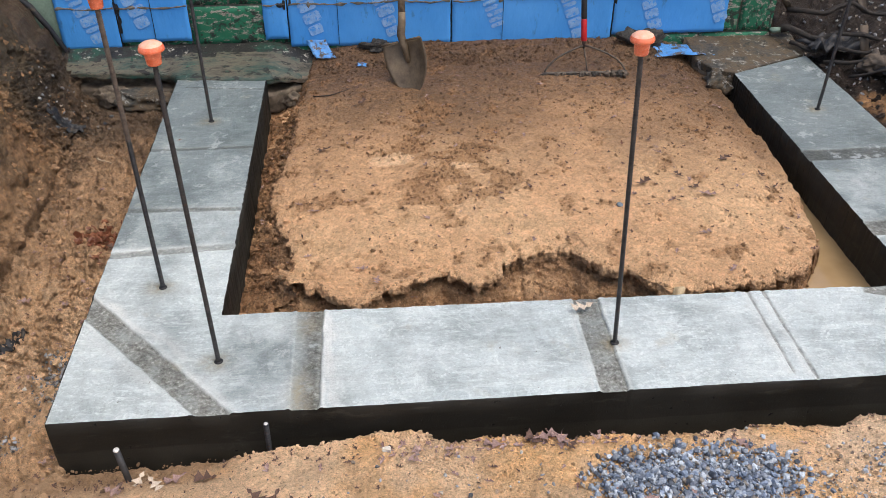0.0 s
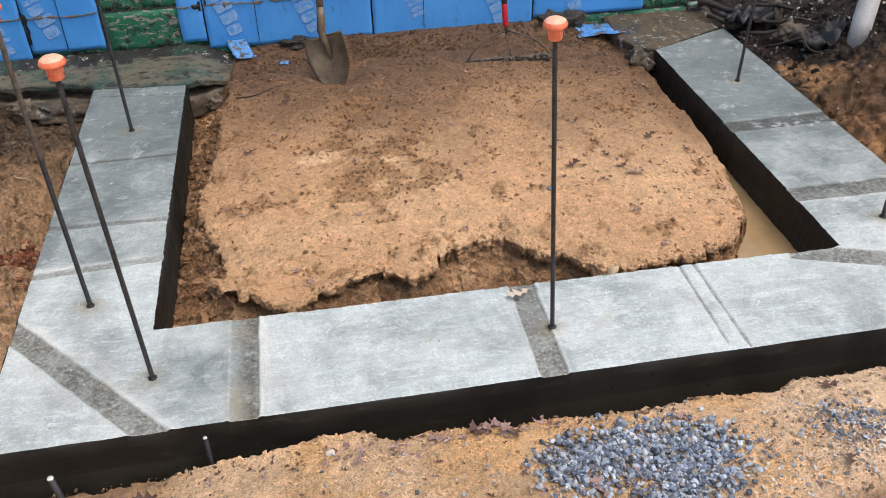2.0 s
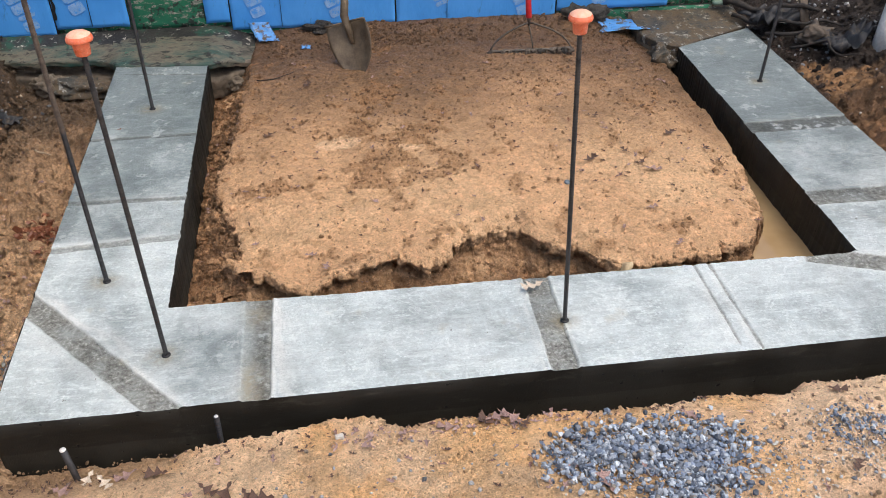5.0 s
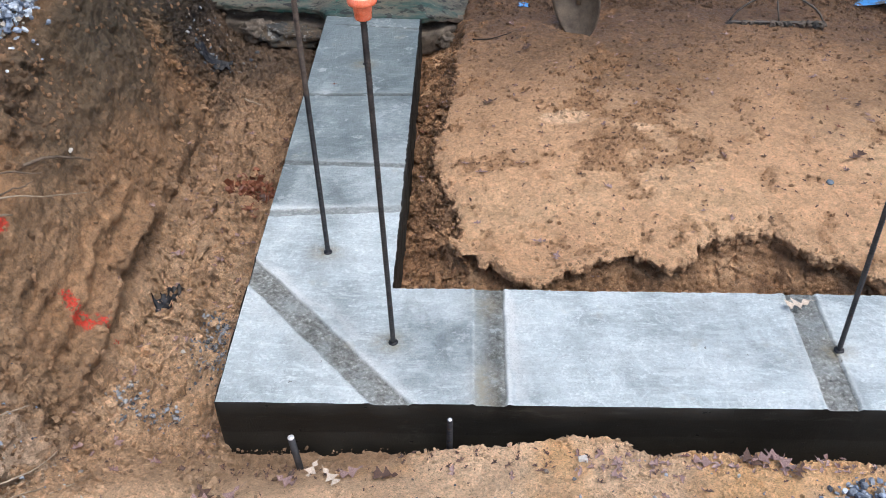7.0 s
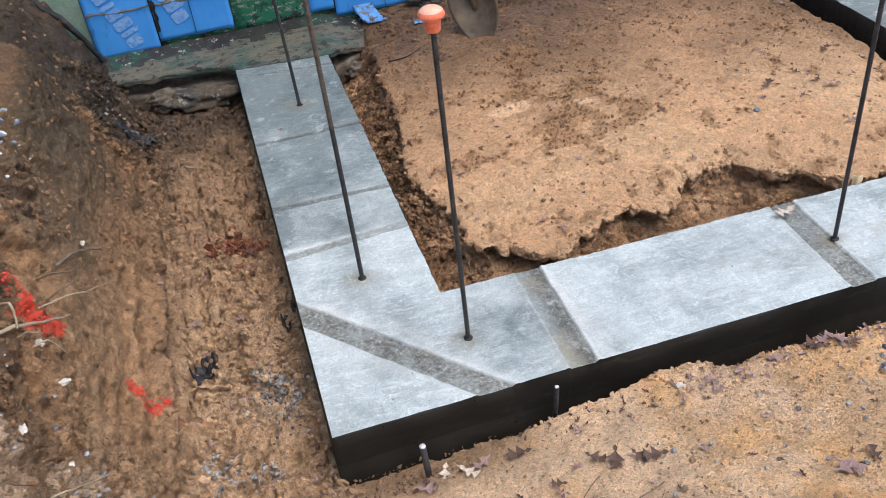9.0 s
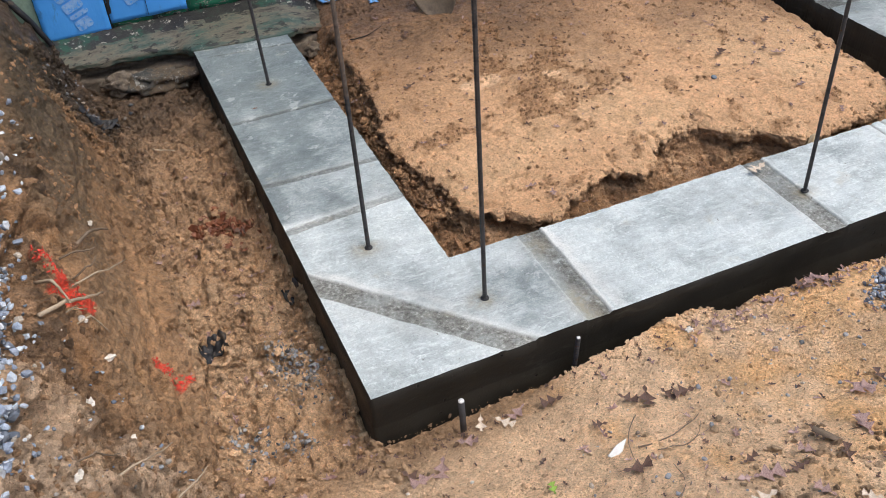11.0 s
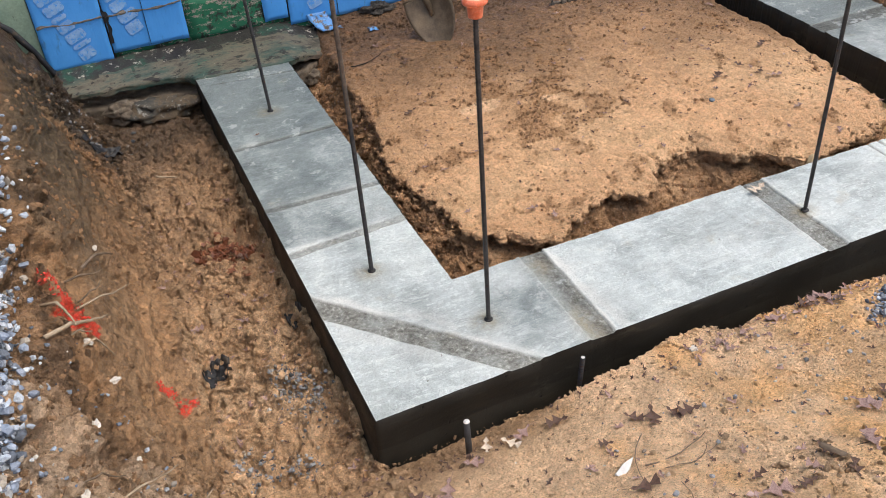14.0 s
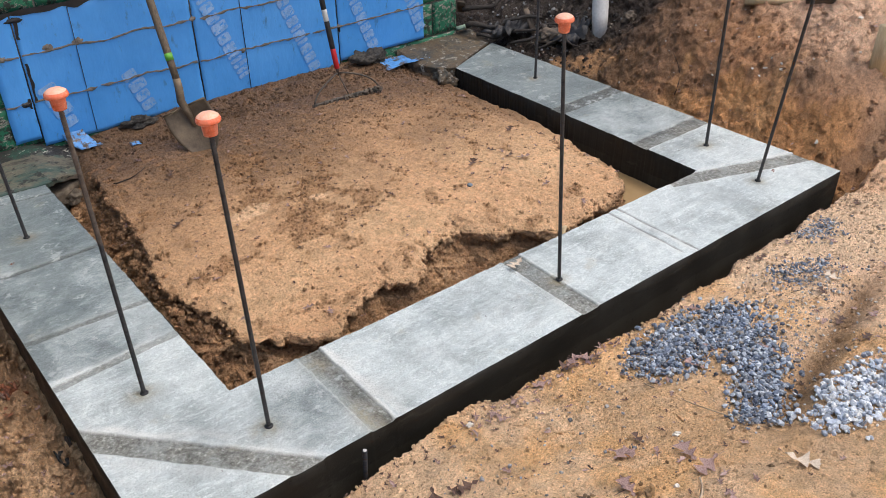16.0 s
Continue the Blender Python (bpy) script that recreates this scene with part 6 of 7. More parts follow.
for k, (at, size, tilt) in enumerate((((3.30, 2.62, 0.22), (0.30, 0.07, 0.012), (18, 24, 60)), ((3.18, 2.60, 0.16), (0.22, 0.05, 0.010), (10, 32, 50)), ((3.52, 2.55, 0.25), (0.26, 0.05, 0.012), (25, -20, 80)), ((3.44, 2.24, 0.10), (0.05, 0.16, 0.014), (60, 5, 12)))):
    plank = part("rotten_board", box_bm((-size[0] / 2, -size[1] / 2, -size[2] / 2), (size[0] / 2, size[1] / 2, size[2] / 2), 0.003), ROT_WOOD)
    plank.matrix_basis = pose(*at, *tilt)
    tagged(plank, "dark rotten board among roots beside the house", "board", "rotten boards by the house corner")


def crumpled(name, at, size, seed, mat, label, category, sag=0.5):
    """A crushed scrap of sheet lying on the ground."""
    n, vs = 16, []
    for j in range(n):
        for i in range(n):
            u, v = i / (n - 1) - 0.5, j / (n - 1) - 0.5
            edge = 1 + 0.3 * ripple(u * 3, v * 3, seed, 1.3, seed)
            x, y = at[0] + size[0] * u * edge, at[1] + size[1] * v * edge
            h = abs(ripple(u, v, seed, 4, seed)) * size[2] * 1.2 + 0.2 * size[2] * abs(ripple(u, v, seed, 11, seed))
            vs.append((x, y, max(rest_height(x, y), at[2] - 0.02) + 0.004 + h))
    fs = [(j * n + i, j * n + i + 1, (j + 1) * n + i + 1, (j + 1) * n + i) for j in range(n - 1) for i in range(n - 1)]
    ob = mesh_object(name, vs, fs, mat)
    thick = ob.modifiers.new("thickness", "SOLIDIFY")
    thick.thickness = 0.0014
    return tagged(ob, label, category)


crumpled("plastic_scrap", (-0.325, 0.595, -0.225), (0.085, 0.085, 0.034), 3, BLACK_PLASTIC, "crumpled shiny black plastic scrap in the trench", "plastic scrap")
crumpled("plastic_scrap", (-0.035, 0.715, -0.205), (0.05, 0.07, 0.03), 5, BLACK_PLASTIC, "small black plastic shard against the footing", "plastic scrap")
crumpled("plastic_scrap", (-0.46, 1.97, -0.10), (0.12, 0.07, 0.035), 8, BLACK_PLASTIC, "torn black plastic sheet in dark rubble", "plastic scrap")
crumpled("plastic_sheet", (3.52, 1.95, 0.06), (0.24, 0.18, 0.08), 12, BLACK_PLASTIC, "black plastic sheet bunched below the drain pipe", "plastic sheet")
crumpled("plastic_sheet", (3.32, 2.30, 0.06), (0.30, 0.16, 0.09), 15, BLACK_PLASTIC, "black plastic sheet draped over roots by house", "plastic sheet")
crumpled("film_scrap", (2.58, 2.39, 0.03), (0.36, 0.13, 0.015), 21, SCRAP_BLUE, "torn blue membrane offcut lying at the wall", "membrane scrap")
crumpled("film_scrap", (0.89, 2.315, 0.01), (0.045, 0.035, 0.012), 23, SCRAP_BLUE, "tiny blue membrane offcut on soil", "membrane scrap")
crumpled("film_scrap", (2.74, 2.33, 0.03), (0.10, 0.05, 0.01), 27, SCRAP_BLUE, "blue membrane offcut on the old ledge", "membrane scrap")

# flap of film curling off the wall
vs, fs, n, m = [], [], 14, 10
for j in range(n):
    t = j / (n - 1)
    for i in range(m):
        u = i / (m - 1)
        x = 0.615 + 0.10 * u + 0.05 * t + 0.006 * ripple(u, t, 0, 4)
        y = 2.498 - 0.10 * t ** 1.3 - 0.010 * ripple(u, t, 2, 5)
        z = 0.060 * (1 - t) ** 2.4 + 0.022 + 0.014 * ripple(u, t, 4, 5) * t
        vs.append((x, y, z))
fs = [(j * m + i, j * m + i + 1, (j + 1) * m + i + 1, (j + 1) * m + i) for j in range(n - 1) for i in range(m - 1)]
flap = mesh_object("film_flap", vs, fs, SCRAP_BLUE)
flap.modifiers.new("thickness", "SOLIDIFY").thickness = 0.002
tagged(flap, "loose blue membrane flap curling onto the soil", "membrane flap")

edge = [Vector((x, 2.47 - 0.03 * ripple(x, 0, 0, 5), rest_height(x, 2.46) + 0.006)) for x in (-0.90, -0.82, -0.74, -0.68, -0.62, -0.57, -0.53)]
tagged(part("plastic_edge", tube_bm(edge, [0.014, 0.016, 0.012, 0.016, 0.014, 0.012, 0.008], 8), BLACK_PLASTIC), "black plastic edge strip along bank and wall", "plastic strip")

for at, size, turn, mat, label in (
        ((3.775, 0.835, 0.478), (0.23, 0.08, 0.035), (4, 6, 118), PINE, "sawn pine board lying on the bank"),
        ((3.885, 0.60, 0.525), (0.16, 0.09, 0.05), (-3, 8, 112), ROT_WOOD, "grey weathered lumber offcut on the bank"),
        ((3.655, 0.125, 0.41), (0.040, 0.12, 0.26), (0, -6, 30), PINE, "pale new pine batten leaning on the bank")):
    plank = part("board", box_bm([-s / 2 for s in size], [s / 2 for s in size], 0.003), mat)
    plank.matrix_basis = pose(*at, *turn)
    tagged(plank, label, "board")
peg = part("wooden_peg", box_bm((-0.018, -0.007, -0.09), (0.018, 0.007, 0.025), 0.002), PINE)
peg.matrix_basis = pose(1.935, 0.470, -0.035, 4, 3, 8)
tagged(peg, "small pine grade peg behind the footing", "peg")
ring = part("bottle_cap", lathe_bm([(0.0, 0.002), (0.008, 0.002), (0.0105, 0.0), (0.0125, 0.002), (0.0125, 0.006), (0.010, 0.008), (0.0, 0.0085)], 16), SCRAP_BLUE)
ring.data.materials[0] = CAP_GREY
ring.matrix_basis = pose(1.852, 0.955, rest_height(1.852, 0.955), 10, 5, 0)
tagged(ring, "small grey-blue plastic bottle cap pressed in soil", "bottle cap")

# ---- gravel, stones and crumbs ----
PHI = (1 + 5**0.5) / 2
ICO_V = np.array([(-1, PHI, 0), (1, PHI, 0), (-1, -PHI, 0), (1, -PHI, 0), (0, -1, PHI), (0, 1, PHI), (0, -1, -PHI), (0, 1, -PHI), (PHI, 0, -1), (PHI, 0, 1), (-PHI, 0, -1), (-PHI, 0, 1)]) / (1 + PHI**2) ** 0.5
ICO_F = np.array([(0, 11, 5), (0, 5, 1), (0, 1, 7), (0, 7, 10), (0, 10, 11), (1, 5, 9), (5, 11, 4), (11, 10, 2), (10, 7, 6), (7, 1, 8), (3, 9, 4), (3, 4, 2), (3, 2, 6), (3, 6, 8), (3, 8, 9), (4, 9, 5), (2, 4, 11), (6, 2, 10), (8, 6, 7), (9, 8, 1)])


OCTA_V = np.array([(1, 0, 0), (-1, 0, 0), (0, 1, 0), (0, -1, 0), (0, 0, 1), (0, 0, -1)], float)
OCTA_F = np.array([(0, 2, 4), (2, 1, 4), (1, 3, 4), (3, 0, 4), (2, 0, 5), (1, 2, 5), (3, 1, 5), (0, 3, 5)])


def finer(v, f):
    """A sphere of triangles split once."""
    v, made, out = [tuple(p) for p in v], {}, []

    def middle(a, b):
        key = (min(a, b), max(a, b))
        if key not in made:
            p = np.array(v[a]) + np.array(v[b])
            made[key] = len(v)
            v.append(tuple(p / np.linalg.norm(p)))
        return made[key]

    for a, b, c in f:
        ab, bc, ca = middle(a, b), middle(b, c), middle(c, a)
        out += [(a, ab, ca), (b, bc, ab), (c, ca, bc), (ab, bc, ca)]
    return np.array(v), np.array(out)


CLOD_V, CLOD_F = finer(ICO_V, ICO_F)


def turned(r, n, tilt=None):
    """Random turns, as n 3 x 3 matrices; with a tilt, mostly about the upright."""
    q = r.normal(size=(n, 4))
    if tilt is not None:
        q[:, 1:3] *= tilt
    q /= np.linalg.norm(q, axis=1)[:, None]
    w, x, y, z = q.T
    return np.stack([1 - 2 * (y * y + z * z), 2 * (x * y - z * w), 2 * (x * z + y * w), 2 * (x * y + z * w), 1 - 2 * (x * x + z * z), 2 * (y * z - x * w), 2 * (x * z - y * w), 2 * (y * z + x * w), 1 - 2 * (x * x + y * y)], 1).reshape(-1, 3, 3)


def heap(name, places, sizes, mat, seed, jag=0.5, flat=(0.35, 0.85), smooth=False, shape=(ICO_V, ICO_F), tilt=None):
    """Many angular lumps in one mesh; places (n, 3), sizes (n)."""
    r = np.random.default_rng(seed)
    n, (base, tris) = len(places), shape
    rows = len(base)
    v = base[None] * (1 + jag * r.uniform(-1, 1, (n, rows, 1)))
    if rows > 12:
        way = r.normal(size=(n, 5, 3))
        v = v * (1 + 0.22 * np.sin(np.einsum("kj,nqj->nkq", base, way) * 2.6 + r.uniform(0, 6, (n, 1, 5))).sum(2, keepdims=True))
    v = v * np.stack([np.ones(n), r.uniform(0.6, 1.0, n), r.uniform(*flat, n)], 1)[:, None]
    v = np.einsum("nij,nkj->nki", turned(r, n, tilt), v) * sizes[:, None, None] + places[:, None]
    me = bpy.data.meshes.new(name)
    me.vertices.add(rows * n)
    me.vertices.foreach_set("co", v.astype(np.float32).ravel())
    f = (tris[None] + rows * np.arange(n)[:, None, None]).reshape(-1, 3)
    me.loops.add(f.size)
    me.loops.foreach_set("vertex_index", f.astype(np.int32).ravel())
    me.polygons.add(len(f))
    me.polygons.foreach_set("loop_start", np.arange(0, f.size, 3, dtype=np.int32))
    me.polygons.foreach_set("use_smooth", np.full(len(f), smooth))
    me.update(calc_edges=True)
    me.materials.append(mat)
    return new(name, me)


def strewn(blobs, n, seed):
    r = np.random.default_rng(seed)
    b = np.array(blobs)
    k = r.choice(len(b), n, p=b[:, 2] ** 2 / (b[:, 2] ** 2).sum())
    rad, ang = np.sqrt(r.uniform(0, 1, n)) * b[k, 2] * (1 + 0.33 * r.normal(size=n)), r.uniform(0, 6.3, n)
    return b[k, 0] + rad * np.cos(ang), b[k, 1] + rad * np.sin(ang), r


CHIP_V = np.sign(ICO_V) * np.abs(ICO_V) ** 0.42 * 0.84


def gravel(blobs, n, lo, hi, mat, seed, lift, label):
    x, y, r = strewn(blobs, n, seed)
    size = lo + (hi - lo) * r.uniform(0, 1, n) ** 2.1
    z = resting(x, y, ground_parts(x, y)[0])
    z = z + size * 0.35 + lift * r.uniform(0, 1, n) ** 1.5
    tagged(heap("gravel", np.stack([x, y, z], 1), size, mat, seed + 1, 0.33, (0.35, 0.8), False, (CHIP_V, ICO_F), 0.45), label, "gravel", kind="stuff")


gravel([(1.56, -0.34, 0.11), (1.70, -0.31, 0.12), (1.86, -0.33, 0.12), (1.80, -0.45, 0.11), (1.72, -0.57, 0.10), (1.60, -0.66, 0.08), (1.48, -0.72, 0.07)], 5000, 0.0032, 0.0118, GRAVEL, 501, 0.012, "spilled heap of blue-grey crushed gravel on sand")
gravel([(1.98, -0.45, 0.13), (2.10, -0.52, 0.15), (1.93, -0.60, 0.12), (2.02, -0.33, 0.10), (2.3, -0.45, 0.15)], 700, 0.0018, 0.0072, MIXED_STONE, 503, 0.004, "thin scatter of mixed gravel trodden into sand")
gravel([(2.30, -0.34, 0.10), (2.42, -0.36, 0.08), (2.69, -0.20, 0.09), (2.80, -0.19, 0.06)], 800, 0.0025, 0.0085, GRAVEL, 505, 0.006, "small patches of blue-grey gravel near the footing")
gravel([(1.56, -0.90, 0.08), (1.70, -0.88, 0.10), (1.85, -0.92, 0.12), (1.75, -1.02, 0.10)], 1300, 0.005, 0.0135, PALE_GRAVEL, 507, 0.018, "heap of pale crushed stone on sandy ground")
gravel([(-0.800, y, 0.085) for y in np.arange(-0.35, 1.15, 0.10)], 9000, 0.0045, 0.0140, BANK_GRAVEL, 509, 0.04, "blue-grey crushed gravel along the bank's top")
gravel([(-0.11, 0.40, 0.07), (-0.10, 0.30, 0.07), (-0.14, 0.49, 0.05)], 420, 0.0025, 0.009, DARK_GRAVEL, 511, 0.008, "wet dark gravel in the trench by the footing")
gravel([(-0.31, 0.16, 0.07), (-0.36, 0.20, 0.04), (-0.20, 0.10, 0.05)], 260, 0.0025, 0.009, DARK_GRAVEL, 513, 0.006, "wet dark gravel at the trench end")
gravel([(-0.50, 1.95, 0.10), (-0.52, 2.15, 0.12), (-0.42, 2.05, 0.10), (3.45, 2.1, 0.25), (3.7, 1.95, 0.2), (3.6, 2.5, 0.3)], 500, 0.004, 0.013, DARK_GRAVEL, 515, 0.006, "dark wet rubble under the house corner")
gravel([(1.1, -0.40, 0.35), (2.3, -0.55, 0.45), (0.7, -0.5, 0.3), (1.75, -0.45, 0.35), (2.8, -0.4, 0.3)], 240, 0.003, 0.009, DARK_GRAVEL, 517, 0.0, "loose gravel stones scattered over sand")
gravel([(1.1, -0.42, 0.40), (2.2, -0.50, 0.45), (0.6, -0.6, 0.35), (2.8, -0.3, 0.35), (1.3, -0.22, 0.2)], 260, 0.0030, 0.0085, MIXED_STONE, 525, 0.0, "tan and grey pebbles scattered over sand")
gravel([(-0.62, 0.0, 0.10), (-0.68, -0.3, 0.16), (-0.60, 0.6, 0.05), (-0.40, -0.2, 0.18), (0.2, -0.45, 0.3)], 34, 0.0025, 0.007, PALE_STONE, 519, 0.0, "pale pebbles in the bank's crumbly edge")
gravel([(-0.62, -0.02, 0.12), (-0.55, -0.18, 0.14), (-0.40, -0.12, 0.10), (-0.68, -0.30, 0.14)], 110, 0.0025, 0.0085, GRAVEL, 523, 0.0, "grey and bluish pebbles in tumbled soil")
gravel([(3.45, 0.9, 0.30), (3.6, 0.5, 0.3), (3.9, 0.3, 0.35), (3.5, 1.3, 0.2), (3.4, 0.3, 0.2)], 55, 0.003, 0.010, PALE_STONE, 521, 0.0, "pale stone chips in the clay bank")


def crumbs(n, x0, x1, y0, y1, keep, lo, hi, seed, label, tone=(0.55, 1.15)):
    """Loose crumbs of soil: as many as keep() lets stand in the stretch."""
    r = np.random.default_rng(seed)
    x, y = r.uniform(x0, x1, n), r.uniform(y0, y1, n)
    z, k = ground_parts(x, y)
    z = resting(x, y, z)
    hold = r.uniform(0, 1, n) < keep(x, y, z, k)
    x, y, z = x[hold], y[hold], z[hold]
    k = {q: v[hold] for q, v in k.items()}
    n = len(x)
    size = lo + (hi - lo) * r.uniform(0, 1, n) ** 4
    c, wet = soil_colour(x, y, z, k)
    c = c * r.uniform(*tone, (n, 1))
    places = np.stack([x, y, z + 0.25 * size], 1)
    small, big = size < 0.0050, size > 0.0105
    for many, shape in ((small, (OCTA_V, OCTA_F)), (~small & ~big, (ICO_V, ICO_F)), (big, (CLOD_V, CLOD_F))):
        if many.any():
            ob = heap("soil_crumbs", places[many], size[many], SOIL, seed + 1, 0.26 if shape[0] is CLOD_V else 0.4, (0.45, 0.9), False, shape)
            rows = len(shape[0])
            add_soil_layers(ob.data, np.repeat(c[many], rows, 0), np.repeat(wet[many], rows))
            tagged(ob, label, "soil", kind="stuff")


solid_top = lambda x, y: ((x > -0.003) & (x < 0.43) & (y > -0.004) & (y < 2.25)) | ((x > -0.003) & (x < 3.23) & (y > -0.004) & (y < 0.435)) | ((x > 2.73) & (x < 3.21) & (y > -0.004) & (y < 2.3))
crumbs(42000, 0.5, 2.65, 0.45, 2.48, lambda x, y, z, k: ~solid_top(x, y) * k["inside"] * np.clip(0.035 + 0.8 * k["crumb"] ** 1.3 + 0.10 * step(0.1, 0.5, layered(x * 3, y * 3, 2, 401)) + 0.06 * step(1.2, 1.5, y) + 0.25 * step(2.1, 2.4, y), 0, 1), 0.0018, 0.0100, 601, "loose brown crumbs strewn on the soil mound", (0.5, 1.0))
crumbs(12000, 0.41, 2.75, 0.42, 2.3, lambda x, y, z, k: ~solid_top(x, y) * (1 - k["inside"]) * (z > -0.19) * 0.9 + ~solid_top(x, y) * (1 - k["inside"]) * (x < 2.4) * 0.5, 0.003, 0.013, 603, "dark clods fallen between mound and footing", (0.6, 1.25))
crumbs(15000, -0.5, 0.02, -0.25, 2.35, lambda x, y, z, k: ~solid_top(x, y) * np.clip(0.08 + 0.55 * step(0.05, 0.4, layered(x * 6, y * 6, 3, 405)) + 0.2 * (x > -0.06), 0, 1) * (k["d"] < 0.05), 0.0024, 0.017, 605, "wet clods over the left trench floor", (0.75, 1.3))
crumbs(60000, -0.5, 3.4, -1.1, -0.01, lambda x, y, z, k: ~solid_top(x, y) * np.clip(0.03 + 0.45 * step(0.16, 0.46, layered(x * 3, y * 3, 3, 409)) + 0.8 * np.exp(-((y - front_edge(x)) / 0.03) ** 2), 0, 1), 0.0018, 0.009, 609, "loose crumbs on the sandy ground in front", (0.7, 1.2))
crumbs(26000, 0.2, 3.2, -0.9, -0.1, lambda x, y, z, k: ~solid_top(x, y) * step(0.02, 0.25, layered(x * 2.6, y * 2.6, 3, 431)) * 0.95, 0.0020, 0.0052, 629, "grains of coarse orange sand", (0.7, 1.12))
crumbs(4200, -0.4, 3.3, -1.0, -0.1, lambda x, y, z, k: ~solid_top(x, y) * np.clip(0.10 + step(0.08, 0.35, layered(x * 4, y * 4, 3, 433)), 0, 1) * 0.7, 0.0025, 0.0105, 639, "dark broken crumbs strewn over the sand", (0.35, 0.85))
crumbs(15000, -0.7, 3.2, -0.95, -0.1, lambda x, y, z, k: ~solid_top(x, y) * np.clip(0.18 + 0.9 * step(0.0, 0.3, layered(x * 5, y * 5, 3, 435)) + 0.5 * (x < 0.3), 0, 1) * 0.8, 0.0020, 0.0058, 641, "small broken crumbs over the near ground", (0.45, 1.2))
crumbs(500, 0.55, 1.1, -0.95, -0.62, lambda x, y, z, k: np.exp(-((x - 0.8) / 0.2) ** 2 - ((y + 0.78) / 0.12) ** 2), 0.004, 0.014, 623, "dark clods and debris on the sandy ground", (0.3, 0.8))
crumbs(8000, 3.2, 4.2, -0.3, 2.4, lambda x, y, z, k: np.clip(0.22 + 0.5 * step(0.0, 0.35, layered(x * 5, y * 5, 3, 411)) * (0.4 + 0.6 * (1 - step(3.3, 3.6, x))) + 0.4 * np.exp(-((x - 3.25) / 0.05) ** 2), 0, 1), 0.003, 0.018, 611, "clay clods over the right bank", (0.6, 1.15))
crumbs(5000, 0.5, 2.8, 2.25, 2.5, lambda x, y, z, k: 0.2 + 0.8 * step(0.0, 0.3, layered(x * 5, y * 5, 3, 413)), 0.003, 0.012, 613, "brown rubble heaped along the wall's foot", (0.6, 1.2))
crumbs(4200, 0.43, 0.64, 0.44, 2.2, lambda x, y, z, k: 0.75 * (1 - k["inside"]) * (x > 0.44), 0.005, 0.019, 615, "large dark clods between mound and left footing", (0.6, 1.25))
crumbs(3500, -0.62, -0.36, 1.55, 2.35, lambda x, y, z, k: 0.2 + 0.7 * step(0.0, 0.3, layered(x * 7, y * 7, 3, 417)), 0.003, 0.016, 627, "dark broken rubble at the bank's far end", (0.5, 1.2))


def face_crumbs(sheet, n, lo, hi, seed, rows, colour, label, tone=(0.55, 1.35), keep=None):
    """Loose crumbs sticking to a sheet of soil, between two shares of its rows."""
    r = np.random.default_rng(seed)
    row, column = (sheet.shape[0] * r.uniform(*rows, n)).astype(int), r.integers(0, sheet.shape[1], n)
    p = sheet[row, column] + np.array([0, 0, 0.001])
    size = lo + (hi - lo) * r.uniform(0, 1, n) ** 4
    hold = np.ones(n, bool) if keep is None else keep(p[:, 0], p[:, 1], p[:, 2]) > r.uniform(0, 1, n)
    p, size = p[hold], size[hold]
    shade = np.array([colour]) * r.uniform(*tone, (len(p), 1))
    for many, shape in ((size < 0.006, (OCTA_V, OCTA_F)), (size >= 0.006, (ICO_V, ICO_F))):
        if many.any():
            ob = heap("soil_crumbs", p[many], size[many], SOIL, seed, 0.4, (0.45, 0.9), False, shape)
            rows_of = len(shape[0])
            add_soil_layers(ob.data, np.repeat(shade[many], rows_of, 0), np.full(rows_of * int(many.sum()), 0.4))
            tagged(ob, label, "soil", kind="stuff")


face_crumbs(FRONT_FACE, 7000, 0.0018, 0.0095, 631, (0.42, 0.99), (0.50, 0.30, 0.16), "crumbs clinging to the mound's broken face")
face_crumbs(FRONT_FACE, 700, 0.002, 0.010, 633, (0.22, 0.34), (0.60, 0.37, 0.20), "crumbs along the mound's broken lip")
face_crumbs(SIDE_FACE, 7000, 0.002, 0.013, 635, (0.30, 0.99), (0.40, 0.225, 0.115), "crumbs and clods down the mound's side")
face_crumbs(BANK_FACE, 9000, 0.002, 0.013, 637, (0.02, 0.98), (0.36, 0.215, 0.115), "crumbling clods over the left bank", (0.5, 1.4), lambda x, y, z: np.clip(0.25 + 0.8 * (y < 0.15) + 0.8 * (z > 0.33) * (y < 1.0), 0, 1))
mush_x, mush_y, r = strewn([(-0.15, 1.21, 0.06), (-0.21, 1.20, 0.045), (-0.08, 1.15, 0.04)], 260, 621)
mush_z, _ = ground_parts(mush_x, mush_y)
tagged(heap("leaf_mush", np.stack([mush_x, mush_y, mush_z + 0.006], 1), r.uniform(0.005, 0.018, 260), LEAF_RED, 622, 0.5, (0.15, 0.4)), "rust-brown mush of rotten leaves in the trench", "leaf litter", kind="stuff")


